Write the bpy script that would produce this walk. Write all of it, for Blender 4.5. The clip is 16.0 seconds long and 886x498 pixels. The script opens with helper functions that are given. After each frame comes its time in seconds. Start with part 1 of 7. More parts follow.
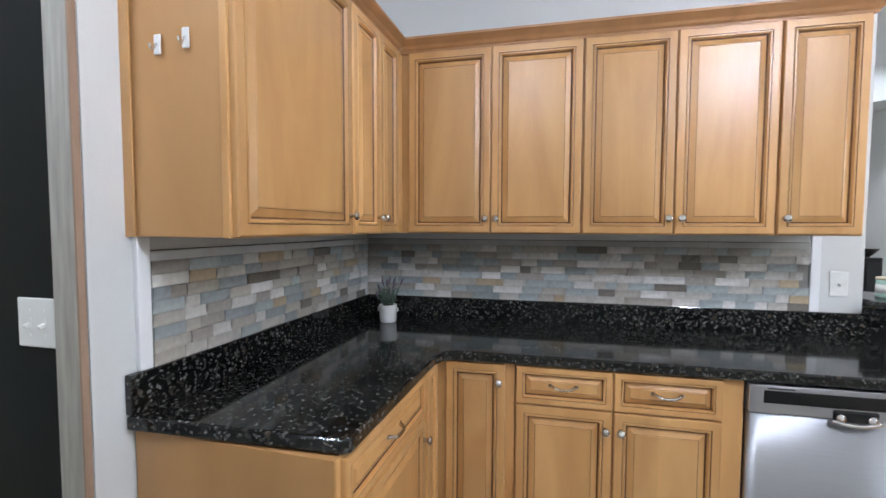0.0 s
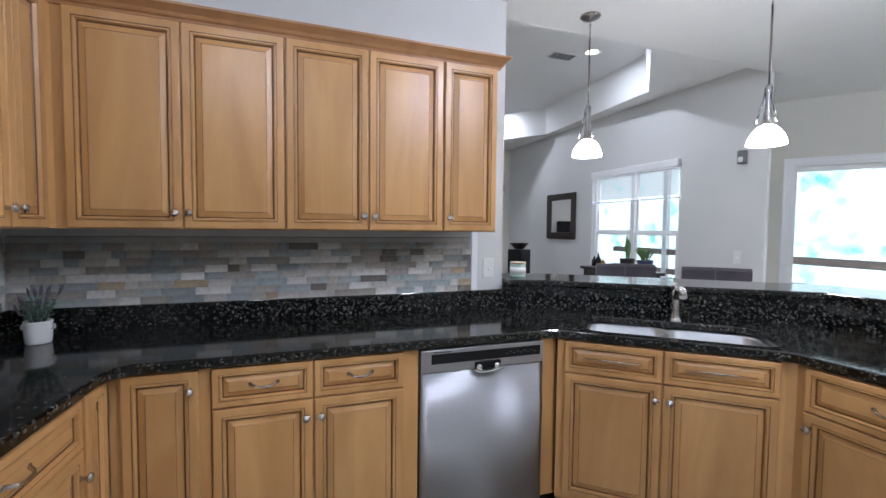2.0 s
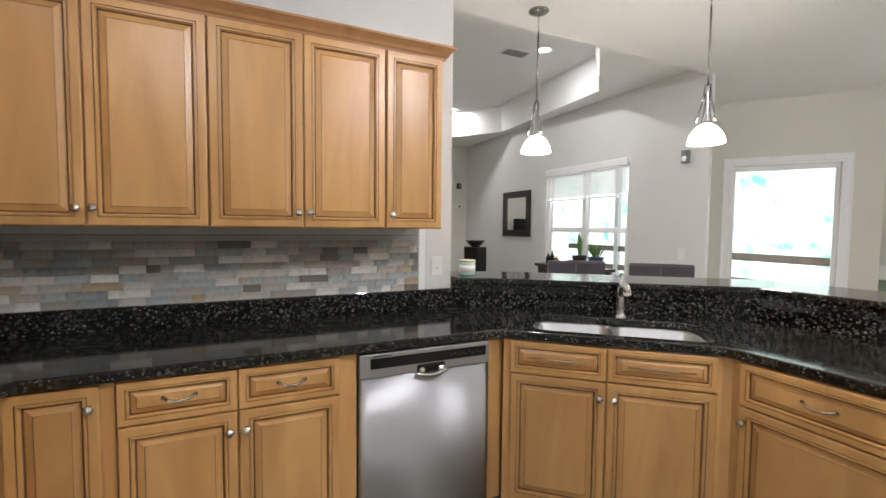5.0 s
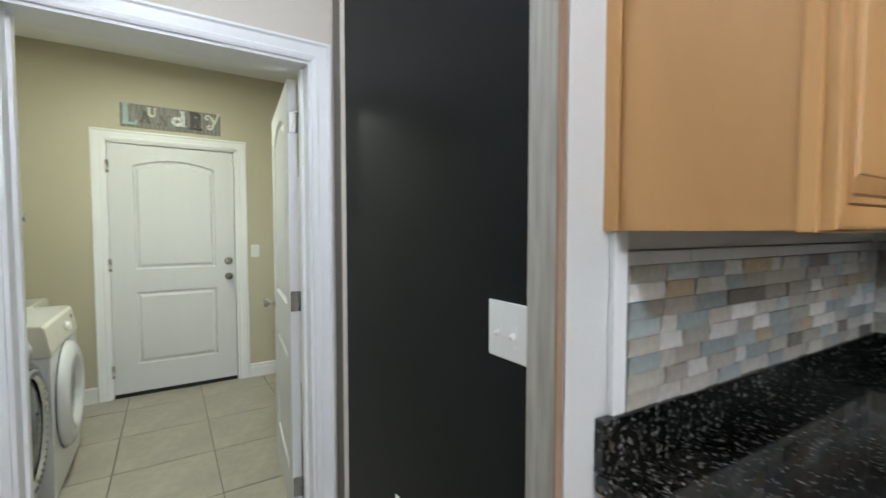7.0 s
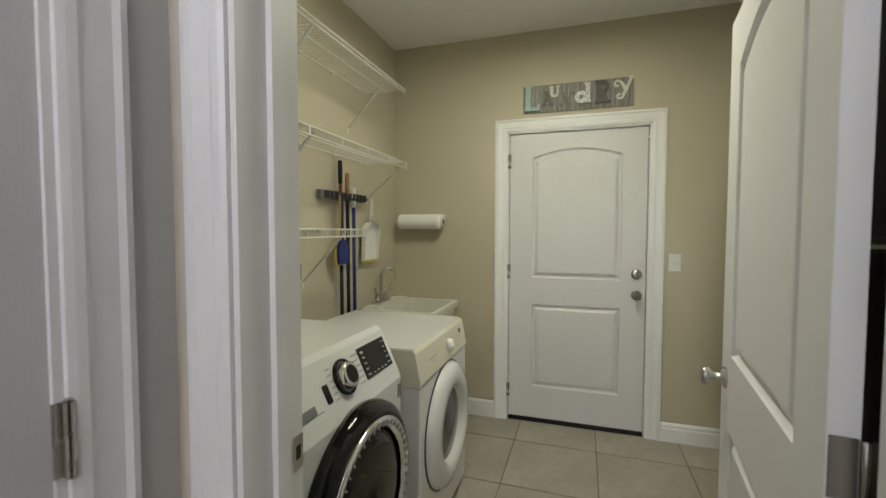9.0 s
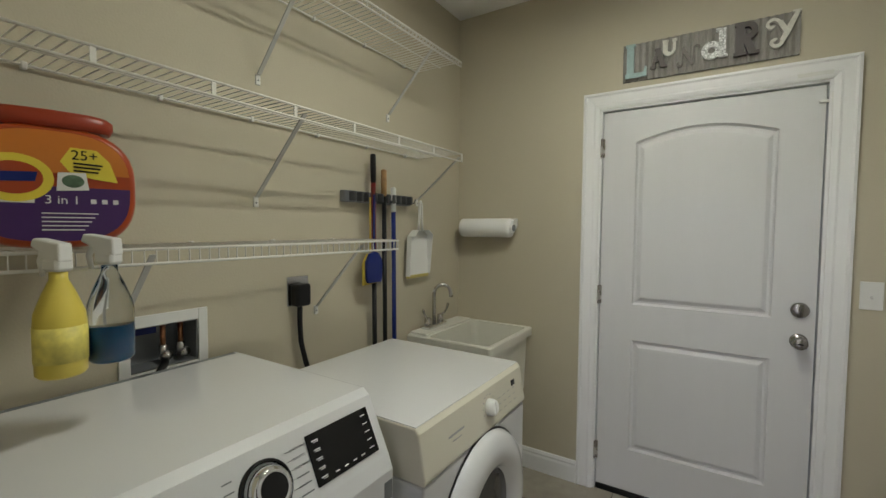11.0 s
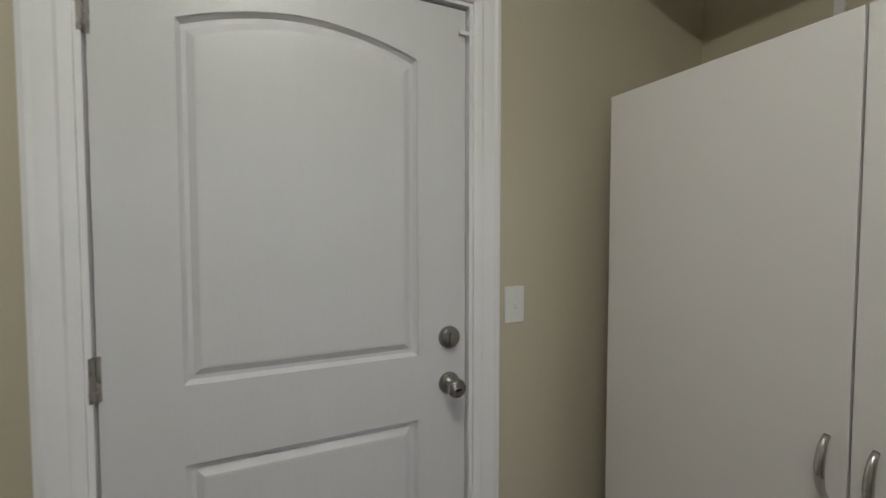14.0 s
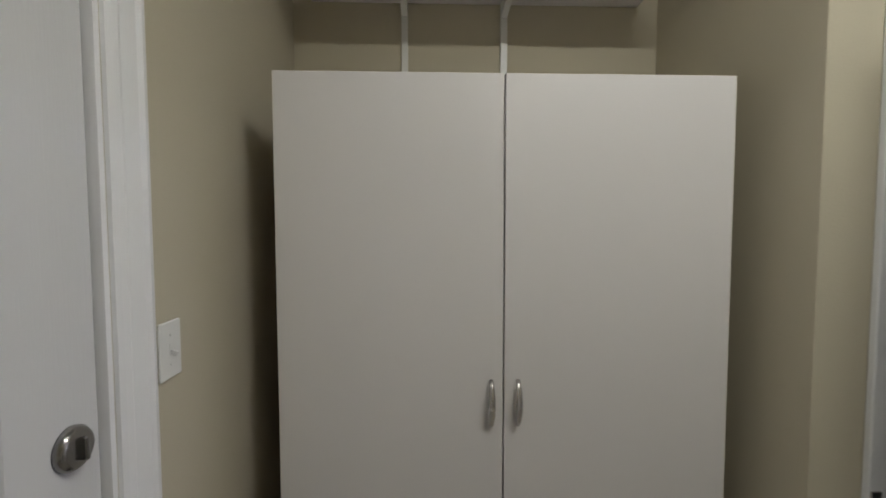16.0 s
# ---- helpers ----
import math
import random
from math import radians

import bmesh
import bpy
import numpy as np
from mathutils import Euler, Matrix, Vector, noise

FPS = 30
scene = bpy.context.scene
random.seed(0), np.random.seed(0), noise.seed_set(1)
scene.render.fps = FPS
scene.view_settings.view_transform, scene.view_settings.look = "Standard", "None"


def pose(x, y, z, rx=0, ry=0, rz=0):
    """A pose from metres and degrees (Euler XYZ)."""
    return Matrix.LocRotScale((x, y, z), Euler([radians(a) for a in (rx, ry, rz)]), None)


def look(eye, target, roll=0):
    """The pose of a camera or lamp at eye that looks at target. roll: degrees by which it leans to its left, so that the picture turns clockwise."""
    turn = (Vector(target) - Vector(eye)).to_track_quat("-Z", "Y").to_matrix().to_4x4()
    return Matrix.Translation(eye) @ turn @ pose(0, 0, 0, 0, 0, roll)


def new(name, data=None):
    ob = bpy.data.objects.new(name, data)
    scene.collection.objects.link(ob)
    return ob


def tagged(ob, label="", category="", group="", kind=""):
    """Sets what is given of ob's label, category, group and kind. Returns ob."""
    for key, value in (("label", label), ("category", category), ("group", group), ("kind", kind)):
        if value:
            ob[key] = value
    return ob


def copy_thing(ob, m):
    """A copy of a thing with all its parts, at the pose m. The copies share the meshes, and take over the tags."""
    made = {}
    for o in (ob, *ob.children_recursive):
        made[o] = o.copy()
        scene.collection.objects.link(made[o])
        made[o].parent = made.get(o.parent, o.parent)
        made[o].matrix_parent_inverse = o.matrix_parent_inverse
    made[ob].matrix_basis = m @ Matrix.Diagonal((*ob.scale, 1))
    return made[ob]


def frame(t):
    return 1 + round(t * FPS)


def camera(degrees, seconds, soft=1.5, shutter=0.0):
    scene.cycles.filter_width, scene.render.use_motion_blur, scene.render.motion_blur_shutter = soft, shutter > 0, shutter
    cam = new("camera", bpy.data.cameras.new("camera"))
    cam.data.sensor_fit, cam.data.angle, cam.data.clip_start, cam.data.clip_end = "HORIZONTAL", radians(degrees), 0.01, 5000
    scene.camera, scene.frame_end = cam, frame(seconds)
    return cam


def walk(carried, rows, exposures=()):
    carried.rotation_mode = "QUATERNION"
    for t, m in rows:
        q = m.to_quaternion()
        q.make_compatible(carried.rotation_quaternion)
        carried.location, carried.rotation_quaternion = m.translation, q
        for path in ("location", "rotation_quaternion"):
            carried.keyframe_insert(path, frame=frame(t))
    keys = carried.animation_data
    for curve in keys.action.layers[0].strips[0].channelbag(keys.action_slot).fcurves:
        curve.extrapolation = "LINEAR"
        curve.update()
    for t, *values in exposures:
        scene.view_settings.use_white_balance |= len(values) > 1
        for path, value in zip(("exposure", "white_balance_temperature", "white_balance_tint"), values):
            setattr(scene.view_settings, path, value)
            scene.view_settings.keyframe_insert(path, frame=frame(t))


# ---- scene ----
cam = camera(92.0, 16.0, shutter=0.15)
PATH = [
    (0, (0.062, 0.273, 1.399), (-0.378, 2.221, 1.297), 0.2),
    (0.5, (0.093, 0.241, 1.392), (-0.067, 2.232, 1.286), 0.3),
    (1, (0.147, 0.229, 1.393), (0.329, 2.218, 1.287), 0.5),
    (1.5, (0.201, 0.22, 1.386), (0.667, 2.163, 1.286), 0.6),
    (2, (0.25, 0.206, 1.386), (0.926, 2.086, 1.29), 0.6),
    (2.5, (0.305, 0.175, 1.39), (1.21, 1.956, 1.292), 0.8),
    (3, (0.367, 0.141, 1.39), (1.478, 1.801, 1.292), 0.8),
    (3.2, (0.387, 0.108, 1.398), (1.565, 1.721, 1.298), 1.0),
    (5.3, (0.352, 0.281, 1.375), (0.978, 2.178, 1.273), 0.3),
    (5.5, (0.315, 0.294, 1.371), (0.631, 2.266, 1.267), 0.2),
    (5.7, (0.255, 0.306, 1.386), (0.229, 2.302, 1.264), -0.0),
    (6, (0.116, 0.318, 1.353), (-0.388, 2.251, 1.257), 0.1),
    (6.5, (-0.163, 0.404, 1.371), (-1.374, 1.994, 1.288), -0.1),
    (7, (-0.452, 0.469, 1.374), (-2.132, 1.549, 1.285), -0.0),
    (7.5, (-0.748, 0.528, 1.379), (-2.691, 0.996, 1.29), -0.2),
    (8, (-1.07, 0.538, 1.387), (-3.068, 0.495, 1.3), 0.1),
    (8.5, (-1.384, 0.575, 1.386), (-3.349, 0.211, 1.297), 0.1),
    (9, (-1.664, 0.585, 1.39), (-3.563, -0.037, 1.3), 0.1),
    (11.3, (-2.394, 0.612, 1.449), (-4.071, -0.473, 1.35), 0.4),
    (11.5, (-2.437, 0.577, 1.445), (-4.133, -0.479, 1.344), 0.4),
    (11.9, (-2.563, 0.491, 1.432), (-4.359, -0.384, 1.345), 0.6),
    (12, (-2.593, 0.455, 1.438), (-4.422, -0.348, 1.347), 0.6),
    (12.5, (-2.784, 0.393, 1.416), (-4.733, -0.048, 1.334), 0.7),
    (13, (-3.078, 0.386, 1.413), (-5.076, 0.414, 1.331), 0.5),
    (13.5, (-3.343, 0.388, 1.39), (-5.293, 0.827, 1.317), 0.3),
    (14, (-3.613, 0.377, 1.413), (-5.428, 1.213, 1.329), -0.0),
    (14.5, (-3.853, 0.424, 1.409), (-5.437, 1.644, 1.33), 0.1),
    (15, (-4.003, 0.437, 1.426), (-5.174, 2.056, 1.335), -0.4),
    (15.5, (-4.142, 0.382, 1.433), (-4.705, 2.298, 1.329), -0.3),
    (16, (-4.229, 0.279, 1.426), (-4.153, 2.275, 1.322), -0.1),
]
LIGHT = [(0, 0.13, 6000, 9), (0.5, 0.09, 6000, 9), (2.0, -0.30, 5900, 12), (3.2, -0.40, 5850, 12), (5.3, -0.14, 7100, 10), (6.0, -0.05, 6700, 9), (6.5, 0.1, 6500, 8), (7.2, 0.01, 6200, 6), (8.0, -0.04, 6450, 11), (9.0, -0.44, 6850, 12), (11.5, -0.67, 6280, 18), (13, -0.75, 6280, 18), (14, -0.82, 6200, 21), (16, -0.75, 6150, 23)]
walk(cam, [(t, look(eye, target, roll)) for t, eye, target, roll in PATH], LIGHT)

# ---- world, sun, large lights ----
world = bpy.data.worlds.new("sky")
scene.world = world
world.use_nodes = True
wn, wl = world.node_tree.nodes, world.node_tree.links
sky = wn.new("ShaderNodeTexSky")
sky.sky_type, sky.sun_disc = "NISHITA", False
sky.sun_elevation, sky.sun_rotation = radians(50), radians(120)
wl.new(sky.outputs[0], wn["Background"].inputs[0])
wn["Background"].inputs[1].default_value = 0.12

sun = new("sun", bpy.data.lights.new("sun", "SUN"))
sun.data.energy, sun.data.angle, sun.data.color = 2.5, radians(0.5), (1, 0.95, 0.88)
sun.matrix_world = look((20, 12, 30), (4, 2, 0))

KITCHEN_LIGHT, HALL_FILL, CAN_LIGHT, PENDANT_LIGHT, LAUNDRY_LIGHT, WINDOW_FILL = 66, 11.5, 16, 6, 30, 230


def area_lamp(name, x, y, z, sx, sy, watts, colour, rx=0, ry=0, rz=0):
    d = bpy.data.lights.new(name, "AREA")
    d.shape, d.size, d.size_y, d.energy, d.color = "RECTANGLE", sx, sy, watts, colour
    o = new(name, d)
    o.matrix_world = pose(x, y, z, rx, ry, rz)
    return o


# ---- materials ----
def mat(name, colour, rough=0.5, metal=0.0, vary=0.08, scale=8.0, bump=0.0, bump_scale=60.0, stretch=(1, 1, 1), coat=0.0, per_object=0.0, fine=0.0, spec=None):
    m = bpy.data.materials.new(name)
    m.use_nodes = True
    n, l = m.node_tree.nodes, m.node_tree.links
    b = n["Principled BSDF"]
    b.inputs["Metallic"].default_value = metal
    b.inputs["Roughness"].default_value = rough
    b.inputs["Coat Weight"].default_value = coat
    b.inputs["Coat Roughness"].default_value = 0.12
    if spec is not None:
        b.inputs["Specular IOR Level"].default_value = spec
    tc, mp = n.new("ShaderNodeTexCoord"), n.new("ShaderNodeMapping")
    mp.inputs["Scale"].default_value = stretch
    l.new(tc.outputs["Object"], mp.inputs[0])
    big, small = n.new("ShaderNodeTexNoise"), n.new("ShaderNodeTexNoise")
    big.inputs["Scale"].default_value, big.inputs["Detail"].default_value = scale, 5
    small.inputs["Scale"].default_value, small.inputs["Detail"].default_value = bump_scale, 4
    l.new(mp.outputs[0], big.inputs["Vector"])
    l.new(mp.outputs[0], small.inputs["Vector"])
    hsv = n.new("ShaderNodeHueSaturation")
    hsv.inputs["Color"].default_value = (*colour, 1)
    mr = n.new("ShaderNodeMapRange")
    mr.inputs[1].default_value, mr.inputs[2].default_value = 0.25, 0.75
    mr.inputs[3].default_value, mr.inputs[4].default_value = 1 - vary, 1 + vary
    l.new(big.outputs[0], mr.inputs[0])
    value = mr.outputs[0]
    if fine:
        mf = n.new("ShaderNodeMapRange")
        mf.inputs[1].default_value, mf.inputs[2].default_value = 0.3, 0.7
        mf.inputs[3].default_value, mf.inputs[4].default_value = 1 - fine, 1 + fine
        l.new(small.outputs[0], mf.inputs[0])
        mu = n.new("ShaderNodeMath")
        mu.operation = "MULTIPLY"
        l.new(value, mu.inputs[0])
        l.new(mf.outputs[0], mu.inputs[1])
        value = mu.outputs[0]
    if per_object:
        oi, mo, m2 = n.new("ShaderNodeObjectInfo"), n.new("ShaderNodeMapRange"), n.new("ShaderNodeMath")
        mo.inputs[3].default_value, mo.inputs[4].default_value = 1 - per_object, 1 + per_object
        m2.operation = "MULTIPLY"
        l.new(oi.outputs["Random"], mo.inputs[0])
        l.new(value, m2.inputs[0])
        l.new(mo.outputs[0], m2.inputs[1])
        value = m2.outputs[0]
    l.new(value, hsv.inputs["Value"])
    l.new(hsv.outputs[0], b.inputs["Base Color"])
    rr = n.new("ShaderNodeMapRange")
    rr.inputs[3].default_value, rr.inputs[4].default_value = rough * 0.85, min(1, rough * 1.15)
    l.new(big.outputs[0], rr.inputs[0])
    l.new(rr.outputs[0], b.inputs["Roughness"])
    if bump:
        bp = n.new("ShaderNodeBump")
        bp.inputs["Strength"].default_value, bp.inputs["Distance"].default_value = bump, 0.004
        l.new(small.outputs[0], bp.inputs["Height"])
        l.new(bp.outputs[0], b.inputs["Normal"])
    return m


def ramp_mat(name, stops, rough, source="object", scale=40.0, bump=0.0, coat=0.0, mottle=0.1):
    """Colours picked from a ramp by the object's random number or by a cell pattern."""
    m = mat(name, (1, 1, 1), rough, 0, mottle, 22, bump, 34, coat=coat, fine=0.16)
    n, l = m.node_tree.nodes, m.node_tree.links
    cr = n.new("ShaderNodeValToRGB")
    cr.color_ramp.interpolation = "CONSTANT"
    e = cr.color_ramp.elements
    while len(e) < len(stops):
        e.new(0.5)
    for k, (p, c) in enumerate(stops):
        e[k].position, e[k].color = p, (*c, 1)
    if source == "object":
        src = n.new("ShaderNodeObjectInfo").outputs["Random"]
    else:
        src = n.new("ShaderNodeNewGeometry").outputs["Random Per Island"]
    l.new(src, cr.inputs[0])
    hsv = [q for q in n if q.type == "HUE_SAT"][0]
    l.new(cr.outputs[0], hsv.inputs["Color"])
    return m


def granite_mat():
    m = bpy.data.materials.new("black_granite")
    m.use_nodes = True
    n, l = m.node_tree.nodes, m.node_tree.links
    b = n["Principled BSDF"]
    b.inputs["Roughness"].default_value = 0.085
    tc = n.new("ShaderNodeTexCoord")
    warp = n.new("ShaderNodeTexNoise")
    warp.inputs["Scale"].default_value = 60
    mixv = n.new("ShaderNodeMixRGB")
    mixv.inputs[0].default_value = 0.015
    l.new(tc.outputs["Object"], warp.inputs["Vector"])
    l.new(tc.outputs["Object"], mixv.inputs[1])
    l.new(warp.outputs["Color"], mixv.inputs[2])
    colour = None
    for scale, cut, tint in ((60, 0.82, (0.011, 0.012, 0.012)), (115, 0.87, (0.036, 0.035, 0.031)), (90, 0.955, (0.055, 0.042, 0.028)), (140, 0.93, (0.075, 0.075, 0.07)), (165, 0.953, (0.16, 0.16, 0.153))):
        v = n.new("ShaderNodeTexVoronoi")
        v.inputs["Scale"].default_value = scale
        l.new(mixv.outputs[0], v.inputs["Vector"])
        sep = n.new("ShaderNodeSeparateColor")
        l.new(v.outputs["Color"], sep.inputs[0])
        cr = n.new("ShaderNodeMapRange")
        cr.inputs[1].default_value, cr.inputs[2].default_value = cut, cut + 0.03
        l.new(sep.outputs[0], cr.inputs[0])
        mx = n.new("ShaderNodeMixRGB")
        l.new(cr.outputs[0], mx.inputs[0])
        if colour is None:
            mx.inputs[1].default_value = (0.0030, 0.0034, 0.0032, 1)
        else:
            l.new(colour, mx.inputs[1])
        mx.inputs[2].default_value = (*tint, 1)
        colour = mx.outputs[0]
    l.new(colour, b.inputs["Base Color"])
    return m


def wood_mat(name, light, dark, rough=0.34, coat=0.25):
    m = bpy.data.materials.new(name)
    m.use_nodes = True
    n, l = m.node_tree.nodes, m.node_tree.links
    b = n["Principled BSDF"]
    b.inputs["Coat Weight"].default_value, b.inputs["Coat Roughness"].default_value = coat, 0.32
    tc, mp, oi = n.new("ShaderNodeTexCoord"), n.new("ShaderNodeMapping"), n.new("ShaderNodeObjectInfo")
    mp.inputs["Scale"].default_value = (1, 1, 0.22)
    off = n.new("ShaderNodeVectorMath")
    off.operation = "ADD"
    sc = n.new("ShaderNodeMath")
    sc.operation, sc.inputs[1].default_value = "MULTIPLY", 37.0
    l.new(oi.outputs["Random"], sc.inputs[0])
    l.new(tc.outputs["Object"], off.inputs[0])
    l.new(sc.outputs[0], off.inputs[1])
    l.new(off.outputs[0], mp.inputs[0])
    grain, cloud = n.new("ShaderNodeTexNoise"), n.new("ShaderNodeTexNoise")
    grain.inputs["Scale"].default_value, grain.inputs["Detail"].default_value = 90, 6
    cloud.inputs["Scale"].default_value, cloud.inputs["Detail"].default_value = 5, 3
    cloud.inputs["Distortion"].default_value = 1.2
    l.new(mp.outputs[0], grain.inputs["Vector"])
    l.new(mp.outputs[0], cloud.inputs["Vector"])
    a = n.new("ShaderNodeMath")
    a.operation = "MULTIPLY_ADD"
    a.inputs[1].default_value, a.inputs[2].default_value = 0.09, 0.145
    l.new(grain.outputs[0], a.inputs[0])
    c = n.new("ShaderNodeMath")
    c.operation = "MULTIPLY_ADD"
    c.inputs[1].default_value = 0.8
    l.new(cloud.outputs[0], c.inputs[0])
    l.new(a.outputs[0], c.inputs[2])
    cr = n.new("ShaderNodeValToRGB")
    cr.color_ramp.elements[0].position, cr.color_ramp.elements[0].color = 0.32, (*dark, 1)
    cr.color_ramp.elements[1].position, cr.color_ramp.elements[1].color = 0.78, (*light, 1)
    l.new(c.outputs[0], cr.inputs[0])
    hs = n.new("ShaderNodeHueSaturation")
    mr = n.new("ShaderNodeMapRange")
    mr.inputs[3].default_value, mr.inputs[4].default_value = 0.93, 1.08
    l.new(oi.outputs["Random"], mr.inputs[0])
    # boards glued side by side differ a little in tone
    sx, bw_, fl, wnz, mb, mv = n.new("ShaderNodeSeparateXYZ"), n.new("ShaderNodeMath"), n.new("ShaderNodeMath"), n.new("ShaderNodeTexWhiteNoise"), n.new("ShaderNodeMapRange"), n.new("ShaderNodeMath")
    l.new(off.outputs[0], sx.inputs[0])
    bw_.operation, bw_.inputs[1].default_value = "MULTIPLY", 7.0
    l.new(sx.outputs[0], bw_.inputs[0])
    fl.operation = "FLOOR"
    l.new(bw_.outputs[0], fl.inputs[0])
    wnz.noise_dimensions = "1D"
    l.new(fl.outputs[0], wnz.inputs["W"])
    mb.inputs[3].default_value, mb.inputs[4].default_value = 0.93, 1.06
    l.new(wnz.outputs["Value"], mb.inputs[0])
    mv.operation = "MULTIPLY"
    l.new(mr.outputs[0], mv.inputs[0])
    l.new(mb.outputs[0], mv.inputs[1])
    l.new(mv.outputs[0], hs.inputs["Value"])
    l.new(cr.outputs[0], hs.inputs["Color"])
    l.new(hs.outputs[0], b.inputs["Base Color"])
    b.inputs["Roughness"].default_value = rough
    bp = n.new("ShaderNodeBump")
    bp.inputs["Strength"].default_value, bp.inputs["Distance"].default_value = 0.05, 0.002
    l.new(grain.outputs[0], bp.inputs["Height"])
    l.new(bp.outputs[0], b.inputs["Normal"])
    return m


def glass_mat(name, colour=(1, 1, 1), rough=0.0, alpha=None):
    m = bpy.data.materials.new(name)
    m.use_nodes = True
    b = m.node_tree.nodes["Principled BSDF"]
    b.inputs["Base Color"].default_value = (*colour, 1)
    b.inputs["Roughness"].default_value = rough
    b.inputs["Transmission Weight"].default_value = 1
    b.inputs["IOR"].default_value = 1.45
    return m


def glow_mat(name, colour, strength):
    m = bpy.data.materials.new(name)
    m.use_nodes = True
    b = m.node_tree.nodes["Principled BSDF"]
    b.inputs["Base Color"].default_value = (0.9, 0.9, 0.9, 1)
    b.inputs["Emission Color"].default_value = (*colour, 1)
    b.inputs["Emission Strength"].default_value = strength
    return m


WOOD = wood_mat("honey_maple", (0.61, 0.35, 0.135), (0.43, 0.215, 0.07), 0.36, 0.3)
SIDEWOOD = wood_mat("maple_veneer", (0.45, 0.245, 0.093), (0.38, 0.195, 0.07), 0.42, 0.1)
GLAZE = mat("dark_glaze", (0.15, 0.065, 0.024), 0.45, vary=0.3, scale=30)
CROWN = wood_mat("crown_maple", (0.44, 0.225, 0.095), (0.31, 0.145, 0.055))
GRANITE = granite_mat()
WALL = mat("pale_grey_paint", (0.62, 0.62, 0.61), 0.75, vary=0.02, scale=2, bump=0.12, bump_scale=180)
CREAM = mat("cream_paint", (0.62, 0.60, 0.545), 0.75, vary=0.02, scale=2, bump=0.12, bump_scale=180)
BEIGE = mat("beige_paint", (0.50, 0.455, 0.345), 0.72, vary=0.025, scale=1.5, bump=0.14, bump_scale=160)
GREENWALL = mat("sage_green_paint", (0.18, 0.235, 0.16), 0.7, vary=0.03, scale=2, bump=0.1, bump_scale=160)
CEIL = mat("ceiling_white", (0.83, 0.83, 0.83), 0.85, vary=0.015, scale=3, bump=0.35, bump_scale=120)
TRIM = mat("white_trim_paint", (0.78, 0.78, 0.79), 0.35, vary=0.02, scale=5, bump=0.03, bump_scale=90)
DOORWHITE = mat("white_door_paint", (0.635, 0.632, 0.642), 0.40, vary=0.012, scale=3, bump=0.10, bump_scale=45, stretch=(6, 6, 0.4))
CHALK = mat("chalkboard_black", (0.0065, 0.0078, 0.0086), 0.5, spec=0.2, vary=0.35, scale=2.5, bump=0.05, bump_scale=200, fine=0.15)
WEATHERED = mat("weathered_wood", (0.33, 0.31, 0.275), 0.7, vary=0.14, scale=14, bump=0.3, bump_scale=60, stretch=(1, 1, 0.08), fine=0.2)
STEEL = mat("brushed_steel", (0.60, 0.605, 0.615), 0.27, 1.0, vary=0.04, scale=3, bump=0.015, bump_scale=420, stretch=(1, 1, 0.03), fine=0.02)
DARKNICKEL = mat("dark_nickel", (0.30, 0.29, 0.28), 0.24, 1.0, vary=0.1, scale=20)
SINKSTEEL = mat("sink_steel", (0.50, 0.505, 0.51), 0.36, 1.0, vary=0.06, scale=4)
DOORSTEEL = mat("dishwasher_steel", (0.43, 0.435, 0.45), 0.5, 1.0, vary=0.03, scale=3, bump=0.01, bump_scale=500, stretch=(1, 1, 0.03), fine=0.02)
BRUSHED = mat("brushed_door_steel", (0.44, 0.445, 0.46), 0.48, 1.0, vary=0.03, scale=3, fine=0.03, bump_scale=300, stretch=(0.02, 1, 1))
_b = BRUSHED.node_tree.nodes["Principled BSDF"]
_b.inputs["Anisotropic"].default_value, _b.inputs["Anisotropic Rotation"].default_value = 0.9, 0.25
_t = BRUSHED.node_tree.nodes.new("ShaderNodeTangent")
_t.direction_type, _t.axis = "RADIAL", "Z"
BRUSHED.node_tree.links.new(_t.outputs[0], _b.inputs["Tangent"])
HALLPAINT = mat("hall_beige_paint", (0.60, 0.545, 0.48), 0.75, vary=0.02, scale=2, bump=0.12, bump_scale=180)
DARKBOARD = mat("brown_weathered_wood", (0.15, 0.13, 0.11), 0.75, vary=0.3, scale=10, bump=0.3, bump_scale=60, stretch=(1, 1, 0.08), fine=0.2)
BRACKET = mat("grey_bracket_steel", (0.52, 0.52, 0.50), 0.45, vary=0.05)
NICKEL = mat("satin_nickel", (0.56, 0.54, 0.52), 0.27, 1.0, vary=0.04, scale=12)
CHROME = mat("chrome", (0.75, 0.75, 0.76), 0.08, 1.0, vary=0.02)
BLACKP = mat("black_plastic", (0.006, 0.006, 0.0065), 0.38, vary=0.1, spec=0.3)
BLACKG = mat("black_gloss", (0.003, 0.003, 0.0035), 0.05, vary=0.1, spec=0.4)
GREYP = mat("grey_plastic", (0.16, 0.17, 0.18), 0.5, vary=0.06)
PALEGREY = mat("pale_grey_print", (0.33, 0.33, 0.32), 0.6, vary=0.06)
WHITEP = mat("white_plastic", (0.72, 0.72, 0.70), 0.35, vary=0.02)
ENAMEL = mat("white_enamel", (0.66, 0.665, 0.67), 0.16, vary=0.015, scale=2, coat=0.3)
BISQUE = mat("bisque_enamel", (0.66, 0.63, 0.52), 0.25, vary=0.02, scale=2)
TUBWHITE = mat("utility_tub_plastic", (0.66, 0.65, 0.58), 0.4, vary=0.04, scale=4, bump=0.04, bump_scale=150)
MELAMINE = mat("white_melamine", (0.67, 0.645, 0.635), 0.5, vary=0.015, scale=2, bump=0.05, bump_scale=220)
